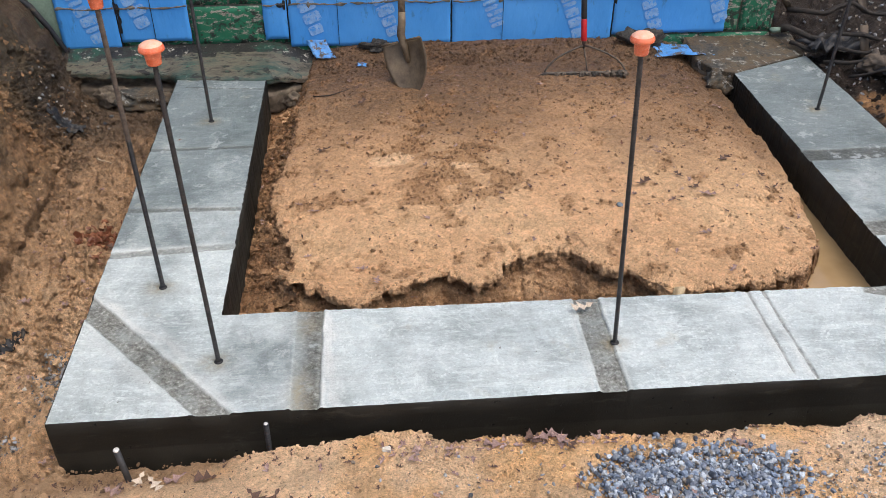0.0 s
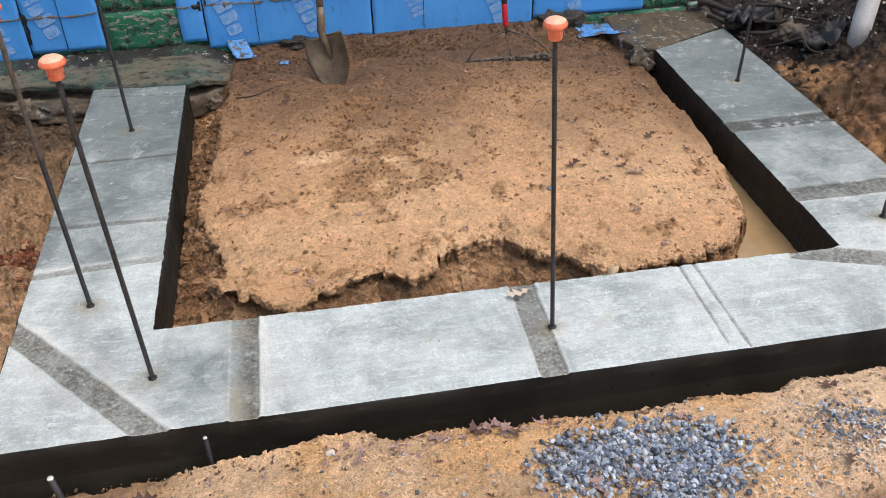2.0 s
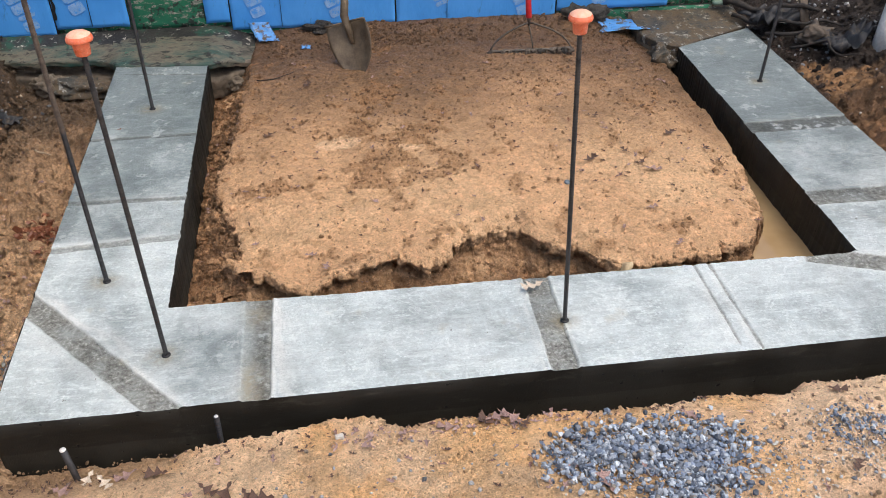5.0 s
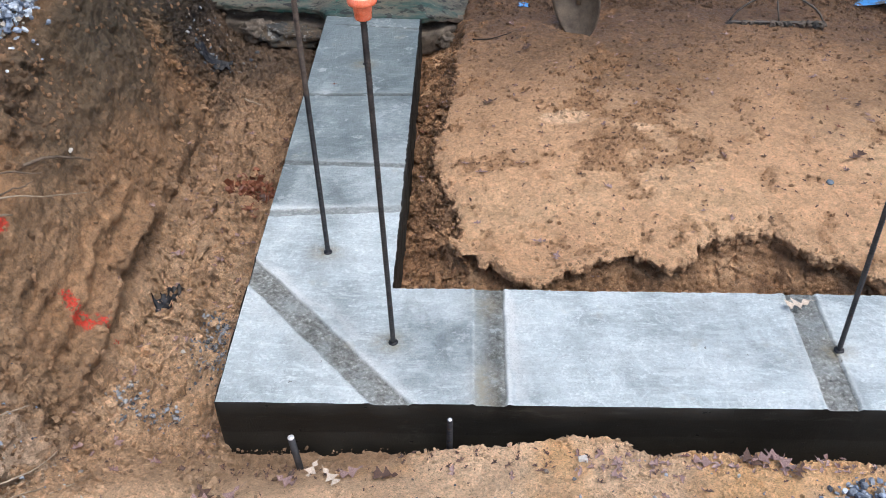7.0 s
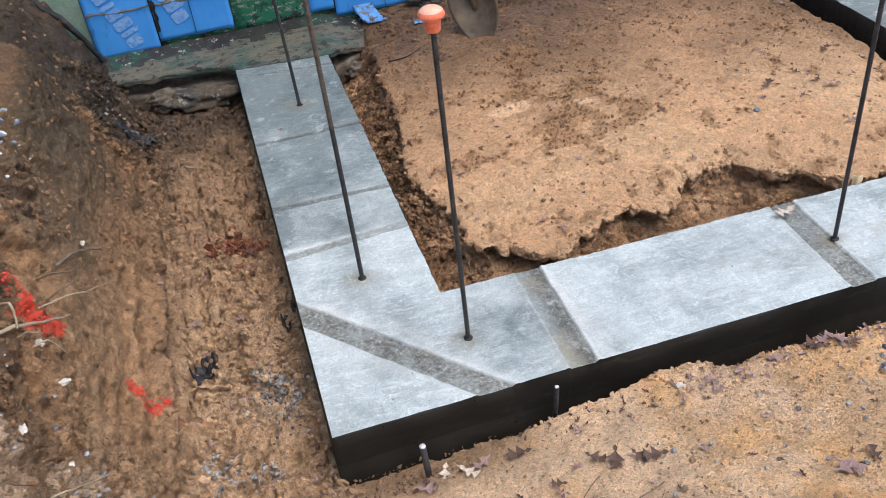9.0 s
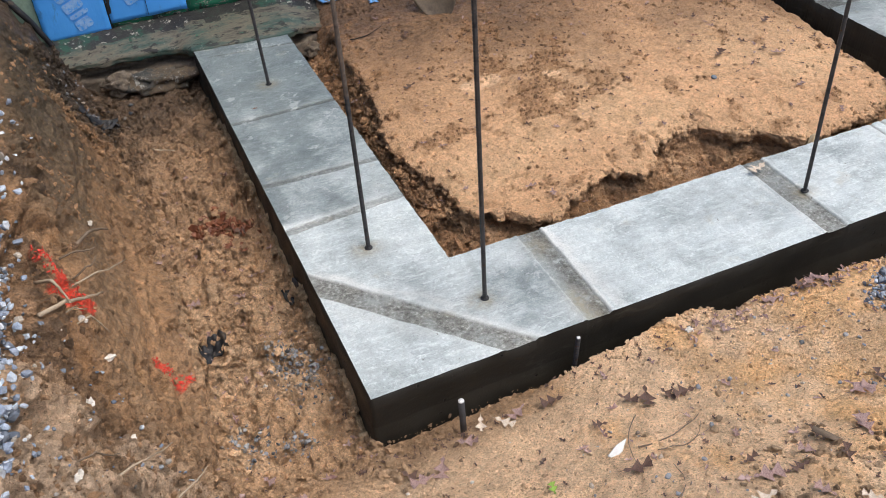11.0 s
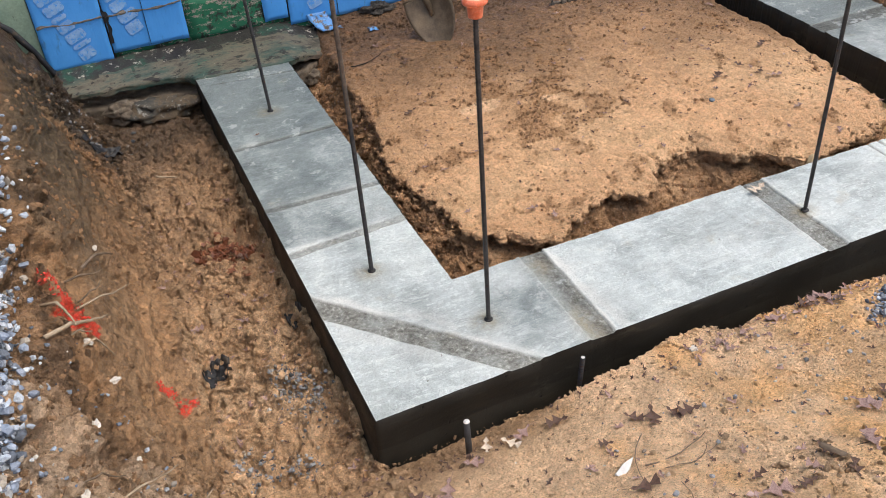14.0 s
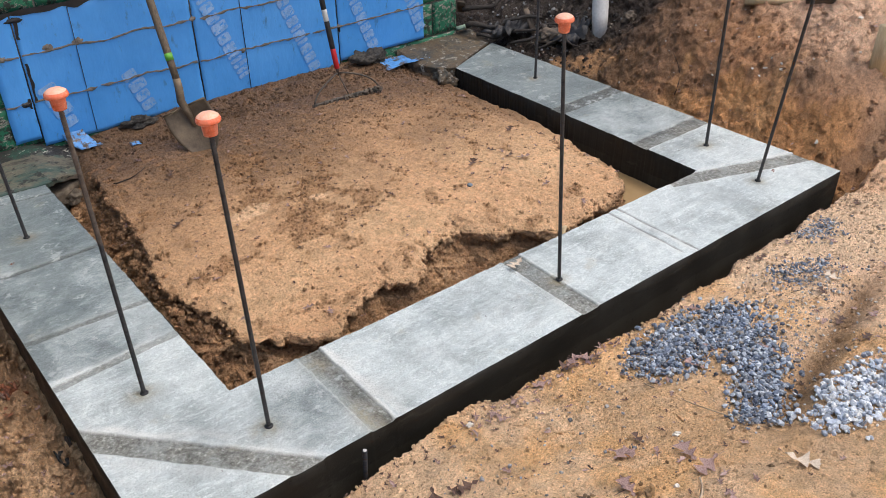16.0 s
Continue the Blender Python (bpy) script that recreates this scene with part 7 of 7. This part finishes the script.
# ---- single pale stones ----
stones = [(0.932, -0.128, 0.016), (-0.57, 0.13, 0.017), (-0.614, -0.09, 0.018), (-0.60, 0.19, 0.016), (-0.669, -0.24, 0.014), (-0.636, -0.346, 0.014), (-0.551, 0.725, 0.011), (1.271, -0.611, 0.014), (-0.565, -0.09, 0.013), (-0.22, 0.373, 0.013), (3.472, 0.52, 0.014), (3.432, 1.427, 0.020), (3.307, 0.181, 0.016), (3.449, 0.66, 0.012), (3.403, 0.851, 0.010), (3.80, 0.35, 0.018)]
for n, (x, y, size) in enumerate(stones):
    ob = part("pale_stone", lump_bm((size * 0.85, size * 0.5, size * 0.4), n * 2.7, 2, rough=0.8), PALE_STONE, smooth=False)
    ob.matrix_basis = pose(x, y, rest_height(x, y) + size * 0.25, 12, 8, n * 47)
    tagged(ob, "small pale tan stone lying on soil", "stone", "pale stones on the soil")


bm = bmesh.new()
low = [bm.verts.new(p) for p in ((-0.034, -0.010, 0.0), (-0.030, 0.012, 0.0), (0.004, 0.013, 0.002), (0.036, 0.004, 0.004), (0.002, -0.009, 0.0))]
high = [bm.verts.new((p.co.x * 0.93, p.co.y * 0.8, p.co.z + 0.007 - 0.09 * abs(p.co.x))) for p in low]
bm.faces.new(low)
bm.faces.new(high)
for k in range(5):
    bm.faces.new((low[k], low[(k + 1) % 5], high[(k + 1) % 5], high[k]))
chip = part("white_chip", bm, WHITE_GRIP, smooth=False)
chip.matrix_basis = pose(0.464, -0.457, rest_height(0.464, -0.457) + 0.004, 6, -8, 22)
tagged(chip, "pointed white broken chip lying on sand", "chip")
bm = box_bm((-0.048, -0.009, -0.002), (0.048, 0.009, 0.002), 0.0012)
for v in bm.verts:
    v.co.y *= 1 - 3.5 * abs(v.co.x) * (v.co.x > 0)
    v.co.z += 0.9 * v.co.x ** 2 + 0.002 * ripple(v.co.x, v.co.y, 0, 60)
bark = part("bark_strip", bm, BARK)
bark.matrix_basis = pose(0.861, -0.698, rest_height(0.861, -0.698) + 0.008, 0, 4, -57)
tagged(bark, "flat brown strip of bark lying on sand", "bark")

# ---- fallen leaves ----
def leaf_mesh(seed, lobes, curl):
    """A lobed oak leaf with a midrib and a stalk, curled as it dried."""
    r = random.Random(seed)
    n, vs, fs, ph = 40, [], [], r.uniform(0, 0.6)
    for k in range(n + 1):
        t = k / n
        swell = math.sin(math.pi * min(1, t * 1.02)) ** 0.7 * (0.55 + 0.55 * t)
        lobe = 0.14 + 0.86 * (1 - abs(2 * ((lobes * t + ph) % 1.0) - 1)) ** 1.35
        half = 0.42 * swell * lobe
        bow = curl * (t - 0.5) ** 2
        for s in (-1, -0.5, 0, 0.5, 1):
            lift = curl * 0.9 * (abs(s) * half) ** 1.5 * (1 + 0.5 * math.sin(9 * t + s * 2 + seed)) + 0.02 * math.sin(11 * t + seed) * abs(s)
            vs.append((t - 0.5 + 0.45 * abs(s) * half, half * s + 0.05 * math.sin(3 * t + seed), bow + lift - (0.012 if s == 0 else 0)))
    for k in range(n):
        for i in range(4):
            a = k * 5 + i
            fs.append((a, a + 1, a + 6, a + 5))
    m = len(vs)
    vs += [(-0.5, -0.008, 0.0), (-0.5, 0.008, 0.0), (-0.74, 0.05, 0.05), (-0.74, 0.062, 0.05)]
    fs.append((m, m + 1, m + 3, m + 2))
    me = bpy.data.meshes.new("oak_leaf")
    me.from_pydata(vs, [], fs)
    me.polygons.foreach_set("use_smooth", [True] * len(fs))
    return me


LEAF_KINDS = {"tan": (LEAF_TAN, "pale tan dried oak leaf, lobed and curled"), "brown": (LEAF_BROWN, "dark brown dried oak leaf, shrivelled"), "purple": (LEAF_PURPLE, "wet purple-brown oak leaf lying flat"), "red": (LEAF_RED, "small rust-red fallen leaf"), "green": (LEAF_GREEN, "fresh bright green leaf scrap on sand")}
leaf_data = {}
for kind, (mat, _) in LEAF_KINDS.items():
    for v in range(3):
        me = leaf_mesh(11 * v + len(kind), (2.5, 3.0, 2.7)[v], {"tan": 0.35, "brown": 0.42, "purple": 0.25, "red": 0.4, "green": 0.2}[kind])
        me.materials.append(mat)
        leaf_data[kind, v] = me
rng = random.Random(77)


def leaf(x, y, kind, size, z=None, turn=None):
    ob = new("oak_leaf", leaf_data[kind, rng.randrange(3)])
    ground = rest_height(x, y) if z is None else z
    ob.matrix_basis = pose(x, y, ground + 0.007 + 0.05 * size, rng.uniform(-8, 8), rng.uniform(-8, 8), rng.uniform(0, 360) if turn is None else turn) @ Matrix.Diagonal((size * 0.85, size * 0.85, size * 1.1, 1))
    return tagged(ob, LEAF_KINDS[kind][1], "leaf", "fallen oak leaves")


for x, y, kind, size in ((1.321, -0.94, "tan", 0.105), (1.072, -0.584, "purple", 0.085), (1.152, -0.783, "purple", 0.10), (1.192, -0.70, "purple", 0.10), (1.17, -0.561, "brown", 0.06), (2.338, -0.466, "tan", 0.08),
                         (1.976, 1.088, "brown", 0.085), (2.178, 1.045, "brown", 0.05), (2.198, 0.989, "purple", 0.085), (2.364, 1.259, "brown", 0.075), (2.501, 1.18, "brown", 0.06), (2.541, 1.12, "brown", 0.05),
                         (2.373, 2.10, "brown", 0.07), (0.728, 1.466, "brown", 0.07), (0.886, 1.898, "brown", 0.07), (0.692, 1.068, "purple", 0.06), (0.871, 0.709, "purple", 0.055), (1.055, 0.634, "purple", 0.06),
                         (0.924, 0.635, "purple", 0.055), (0.475, 1.563, "red", 0.07), (1.965, 1.376, "red", 0.035), (2.15, 0.557, "purple", 0.06), (0.642, -0.322, "brown", 0.085), (0.732, -0.352, "brown", 0.08),
                         (1.079, -0.577, "purple", 0.09)):
    leaf(x, y, kind, size)
for x, y, kind, size in ((0.446, -0.55, "brown", 0.085), (0.639, -0.731, "purple", 0.09), (0.575, -0.785, "tan", 0.07), (0.448, -0.175, "brown", 0.08), (0.484, -0.345, "brown", 0.05), (1.365, -0.135, "purple", 0.085),
                         (1.405, -0.145, "purple", 0.08), (1.34, -0.14, "brown", 0.08), (1.228, -0.128, "purple", 0.075), (1.004, -0.20, "purple", 0.05), (-0.301, 0.012, "purple", 0.06), (-0.195, 0.77, "purple", 0.055),
                         (-0.342, 0.80, "purple", 0.06), (0.089, -0.259, "purple", 0.085), (0.02, -0.233, "brown", 0.075), (0.70, -0.337, "brown", 0.06), (1.436, -0.173, "brown", 0.06), (0.26, -0.13, "tan", 0.06),
                         (0.36, -0.145, "purple", 0.075), (0.31, -0.17, "tan", 0.07), (3.80, 0.28, "purple", 0.10), (3.86, 0.22, "purple", 0.09), (3.72, 0.10, "purple", 0.07), (-0.16, 1.08, "red", 0.07)):
    leaf(x, y, kind, size)
for x, y, kind, size in ((-0.12, 1.02, "red", 0.08), (-0.20, 1.15, "brown", 0.08), (-0.10, 1.12, "brown", 0.07), (1.80, -0.55, "purple", 0.07), (1.69, -0.42, "purple", 0.06), (2.10, -0.62, "brown", 0.07),
                         (2.20, -0.50, "brown", 0.06), (2.55, -0.55, "purple", 0.07), (3.05, -0.18, "brown", 0.07), (0.50, 0.60, "brown", 0.08), (0.53, 1.30, "purple", 0.06), (1.70, 0.62, "brown", 0.05)):
    leaf(x, y, kind, size)
for x, y, kind, size in ((0.72, -0.74, "brown", 0.06), (0.78, -0.70, "purple", 0.06), (0.83, -0.76, "brown", 0.06), (0.70, -0.82, "purple", 0.06), (0.90, -0.80, "brown", 0.05), (0.66, -0.66, "brown", 0.05),
                         (0.97, -0.68, "purple", 0.06), (0.86, -0.66, "brown", 0.06), (0.76, -0.88, "tan", 0.05), (0.62, -0.84, "brown", 0.06), (2.0, -0.75, "brown", 0.06), (2.15, -0.70, "purple", 0.06)):
    leaf(x, y, kind, size)
for x, y, kind, size in ((-0.219, -0.298, "purple", 0.075), (1.574, -0.445, "purple", 0.085), (1.97, 1.25, "red", 0.04), (2.134, 1.128, "brown", 0.055), (2.097, 1.419, "brown", 0.05), (2.116, 0.753, "purple", 0.06), (0.266, -0.488, "green", 0.045),
                         (0.20, -0.17, "purple", 0.07), (0.60, -0.30, "brown", 0.07), (0.03, -0.27, "purple", 0.08), (0.95, -0.70, "purple", 0.08), (1.90, -0.20, "purple", 0.07), (2.35, -0.17, "brown", 0.07), (2.62, -0.30, "purple", 0.06)):
    leaf(x, y, kind, size)
leaf(1.576, 0.366, "tan", 0.092, 0.004, 200)
leaf(2.97, 0.18, "red", 0.03, 0.003, 40)
leaf(0.11, 1.60, "red", 0.03, 0.003, 10)

# bits of leaf litter, too small and many to pick apart
LEAF_BIT = np.array([(-1, 0, 0.1), (-0.35, -0.42, 0.35), (-0.1, -0.1, 0.05), (0.25, -0.5, 0.3), (0.35, -0.1, 0.08), (1.1, 0.05, 0.35), (0.4, 0.16, 0.1), (0.2, 0.55, 0.4), (-0.15, 0.14, 0.05), (-0.5, 0.3, 0.25)])


def leaf_bits(patches, lo, hi, mat, seed, label):
    """Torn, curled scraps of leaf, each a jagged star; patches: (count, x0, x1, y0, y1)."""
    r = np.random.default_rng(seed)
    x = np.concatenate([r.uniform(p[1], p[2], p[0]) for p in patches])
    y = np.concatenate([r.uniform(p[3], p[4], p[0]) for p in patches])
    z = resting(x, y, ground_parts(x, y)[0])
    hold = ~solid_top(x, y)
    x, y, z = x[hold], y[hold], z[hold]
    n, rows = len(x), len(LEAF_BIT)
    size, turn = lo + (hi - lo) * r.uniform(0, 1, n) ** 1.8, r.uniform(0, 6.3, n)
    form = LEAF_BIT[None] * (1 + 0.4 * r.uniform(-1, 1, (n, rows, 3)))
    fx, fy = form[..., 0] * np.cos(turn)[:, None] - form[..., 1] * np.sin(turn)[:, None], form[..., 0] * np.sin(turn)[:, None] + form[..., 1] * np.cos(turn)[:, None]
    v = np.stack([x[:, None] + size[:, None] * fx, y[:, None] + size[:, None] * fy, z[:, None] + 0.003 + size[:, None] * form[..., 2]], -1)
    middle = v.mean(1, keepdims=True) - np.array([0, 0, 1]) * (0.1 * size)[:, None, None]
    v = np.concatenate([v, middle], 1).reshape(-1, 3)
    fan = np.array([(k, (k + 1) % rows, rows) for k in range(rows)])
    fs = (fan[None] + (rows + 1) * np.arange(n)[:, None, None]).reshape(-1, 3)
    tagged(mesh_object("leaf_litter", v, fs.tolist(), mat, smooth=False), label, "leaf litter", kind="stuff")


leaf_bits(((640, 0.62, 2.6, 0.7, 2.35), (260, -0.1, 3.3, -1.0, -0.12), (200, -0.4, 0.0, -0.1, 2.1), (260, -0.1, 3.1, -0.17, -0.08), (260, 3.2, 3.36, 0.5, 2.2)), 0.004, 0.014, LEAF_BROWN, 881, "tiny dark scraps of leaf litter over the soil")
leaf_bits(((110, 0.62, 2.6, 0.62, 2.2), (150, 0.4, 3.3, -1.0, -0.12), (130, -0.42, -0.02, -0.15, 1.6), (70, 0.9, 1.6, -0.18, -0.1), (60, 3.25, 3.9, -0.2, 1.2), (60, 0.44, 0.62, 0.45, 2.0)), 0.007, 0.022, LEAF_PURPLE, 883, "torn purple-brown scraps of wet leaves on soil")

# ---- twigs and straws ----
def twig_on_soil(a, b, rad, mat, bend):
    ends = Vector((*a, rest_height(*a) + 0.005)), Vector((*b, rest_height(*b) + 0.005))
    side = Vector((b[1] - a[1], a[0] - b[0], 0)).normalized() * bend * 0.5
    pts = [ends[0].lerp(ends[1], q / 10) + side * math.sin(math.pi * q / 10) + Vector((0.2, 0.2, 0.5)) * 0.010 * ripple(q, a[0] * 30, b[1] * 30, 0.5) for q in range(11)]
    sunk = max(0.0, max(rest_height(p.x, p.y) - p.z for p in pts))
    pts = [p + Vector((0, 0, 0.6 * sunk)) for p in pts]
    twig = part("twig", tube_bm(pts, [rad * (1 - 0.55 * q / 10) for q in range(11)], 6), mat)
    tagged(twig, "dry pale twig lying on soil" if mat is PALE_TWIG else "thin dark twig lying on soil", "twig", "twigs on the ground")


for a, b, rad, mat, bend in (
        ((0.50, -0.48), (0.70, -0.45), 0.0022, BARK, 0.03), ((1.41, -0.387), (1.44, -0.81), 0.0020, PALE_TWIG, 0.03), ((0.66, 2.0), (0.83, 2.05), 0.0030, ROOT, 0.05),
        ((0.42, -0.70), (0.52, -0.58), 0.0018, BARK, 0.05), ((0.53, -0.515), (0.696, -0.50), 0.0016, BARK, 0.03), ((0.579, -0.363), (0.452, -0.544), 0.0016, BARK, 0.04),
        ((0.60, -0.53), (0.69, -0.47), 0.0013, BARK, 0.02), ((0.86, -0.62), (0.98, -0.70), 0.0020, BARK, 0.05), ((1.0, -0.86), (1.1, -0.80), 0.0045, PALE_TWIG, 0.02),
        ((-0.46, -0.25), (-0.40, -0.08), 0.0026, PALE_TWIG, 0.04), ((-0.50, -0.34), (-0.38, -0.22), 0.0026, PALE_TWIG, 0.02), ((-0.40, -0.30), (-0.28, -0.12), 0.0022, PALE_TWIG, 0.04),
        ((3.31, 1.0), (3.42, 1.12), 0.0025, ROOT, 0.06), ((-0.30, 1.75), (-0.22, 1.70), 0.0050, PALE_TWIG, 0.02)):
    twig_on_soil(a, b, rad, mat, bend)


def bank_root(a, b, rad, mat, bend, label):
    """A root laid bare on the steep bank: it starts in the soil and stands a little proud of it."""
    a, b = Vector(a), Vector(b)
    out, along = Vector((0.75, 0.0, 0.66)), (b - a).normalized()
    side = along.cross(out)
    pts = [a.lerp(b, q / 12) + out * (0.034 * min(1.0, q / 3) + 0.001) + side * (bend * math.sin(math.pi * q / 12) + 0.004 * ripple(q, a.y * 30, b.y * 30, 0.6)) for q in range(13)]
    tagged(part("root", tube_bm(pts, [rad * (1 - 0.6 * q / 12) * (1 + 0.15 * ripple(q, a.x * 50, 1, 1.3)) for q in range(13)], 7), mat), label, "root", "roots in the cut bank")


for a, b, rad, mat, bend, label in (
        ((-0.660, 0.070, 0.535), (-0.577, 0.340, 0.310), 0.0056, PALE_TWIG, 0.006, "thick pale root sticking out of the bank"),
        ((-0.677, 0.278, 0.464), (-0.624, 0.108, 0.490), 0.0045, PALE_TWIG, -0.008, "pale broken root lying along the bank"),
        ((-0.608, 0.314, 0.396), (-0.515, 0.630, 0.170), 0.0030, PALE_TWIG, 0.008, "long thin pale root hanging down the bank"),
        ((-0.632, 0.465, 0.376), (-0.571, 0.532, 0.312), 0.0032, BARK, 0.012, "brown root beside red marking paint"),
        ((-0.592, 0.510, 0.367), (-0.539, 0.748, 0.205), 0.0058, BARK, -0.012, "brown bent root sticking out of the bank"),
        ((-0.613, 0.174, 0.397), (-0.583, 0.214, 0.285), 0.0032, PALE_TWIG, -0.010, "thin pale root hanging down the bank"),
        ((-0.640, 0.165, 0.440), (-0.610, 0.215, 0.375), 0.0024, PALE_TWIG, 0.006, "thin pale root beside the thick one"),
        ((-0.613, 0.407, 0.347), (-0.572, 0.476, 0.322), 0.0026, BARK, 0.008, "thin brown root beside red marking paint"),
        ((-0.600, -0.254, 0.346), (-0.517, -0.082, 0.172), 0.0030, PALE_TWIG, 0.006, "thin pale root at the bank's near end"),
        ((-0.645, -0.297, 0.478), (-0.611, -0.196, 0.325), 0.0024, BARK, 0.010, "thin brown root at the bank's near end"),
        ((-0.517, -0.167, 0.106), (-0.463, -0.065, 0.032), 0.0030, PALE_TWIG, 0.004, "short pale root at the bank's foot")):
    bank_root(a, b, rad, mat, bend, label)


# ---- marking paint: crumbs coated by the spray ----
def paint_mark(lines, n, seed, label):
    r = np.random.default_rng(seed)
    k, t = r.integers(0, len(lines), n), r.uniform(0, 1, n)
    a, b, wide = np.array([q[0] for q in lines]), np.array([q[1] for q in lines]), np.array([q[2] for q in lines])
    p = a[k] + (b - a)[k] * t[:, None] + 0.55 * wide[k][:, None] * r.normal(size=(n, 3))
    z = resting(p[:, 0], p[:, 1], ground_parts(p[:, 0], p[:, 1])[0])
    ob = heap("paint_mark", np.stack([p[:, 0] + 0.001, p[:, 1], z + 0.001], 1), r.uniform(0.0014, 0.0042, n), RED_PAINT, seed, 0.5, (0.2, 0.5))
    tagged(ob, label, "paint mark", kind="stuff")


paint_mark(PAINT[:3], 150, 901, "sprayed red marking paint on the brown bank")
paint_mark(PAINT[3:], 170, 907, "red marking paint sprayed over twigs and bank")
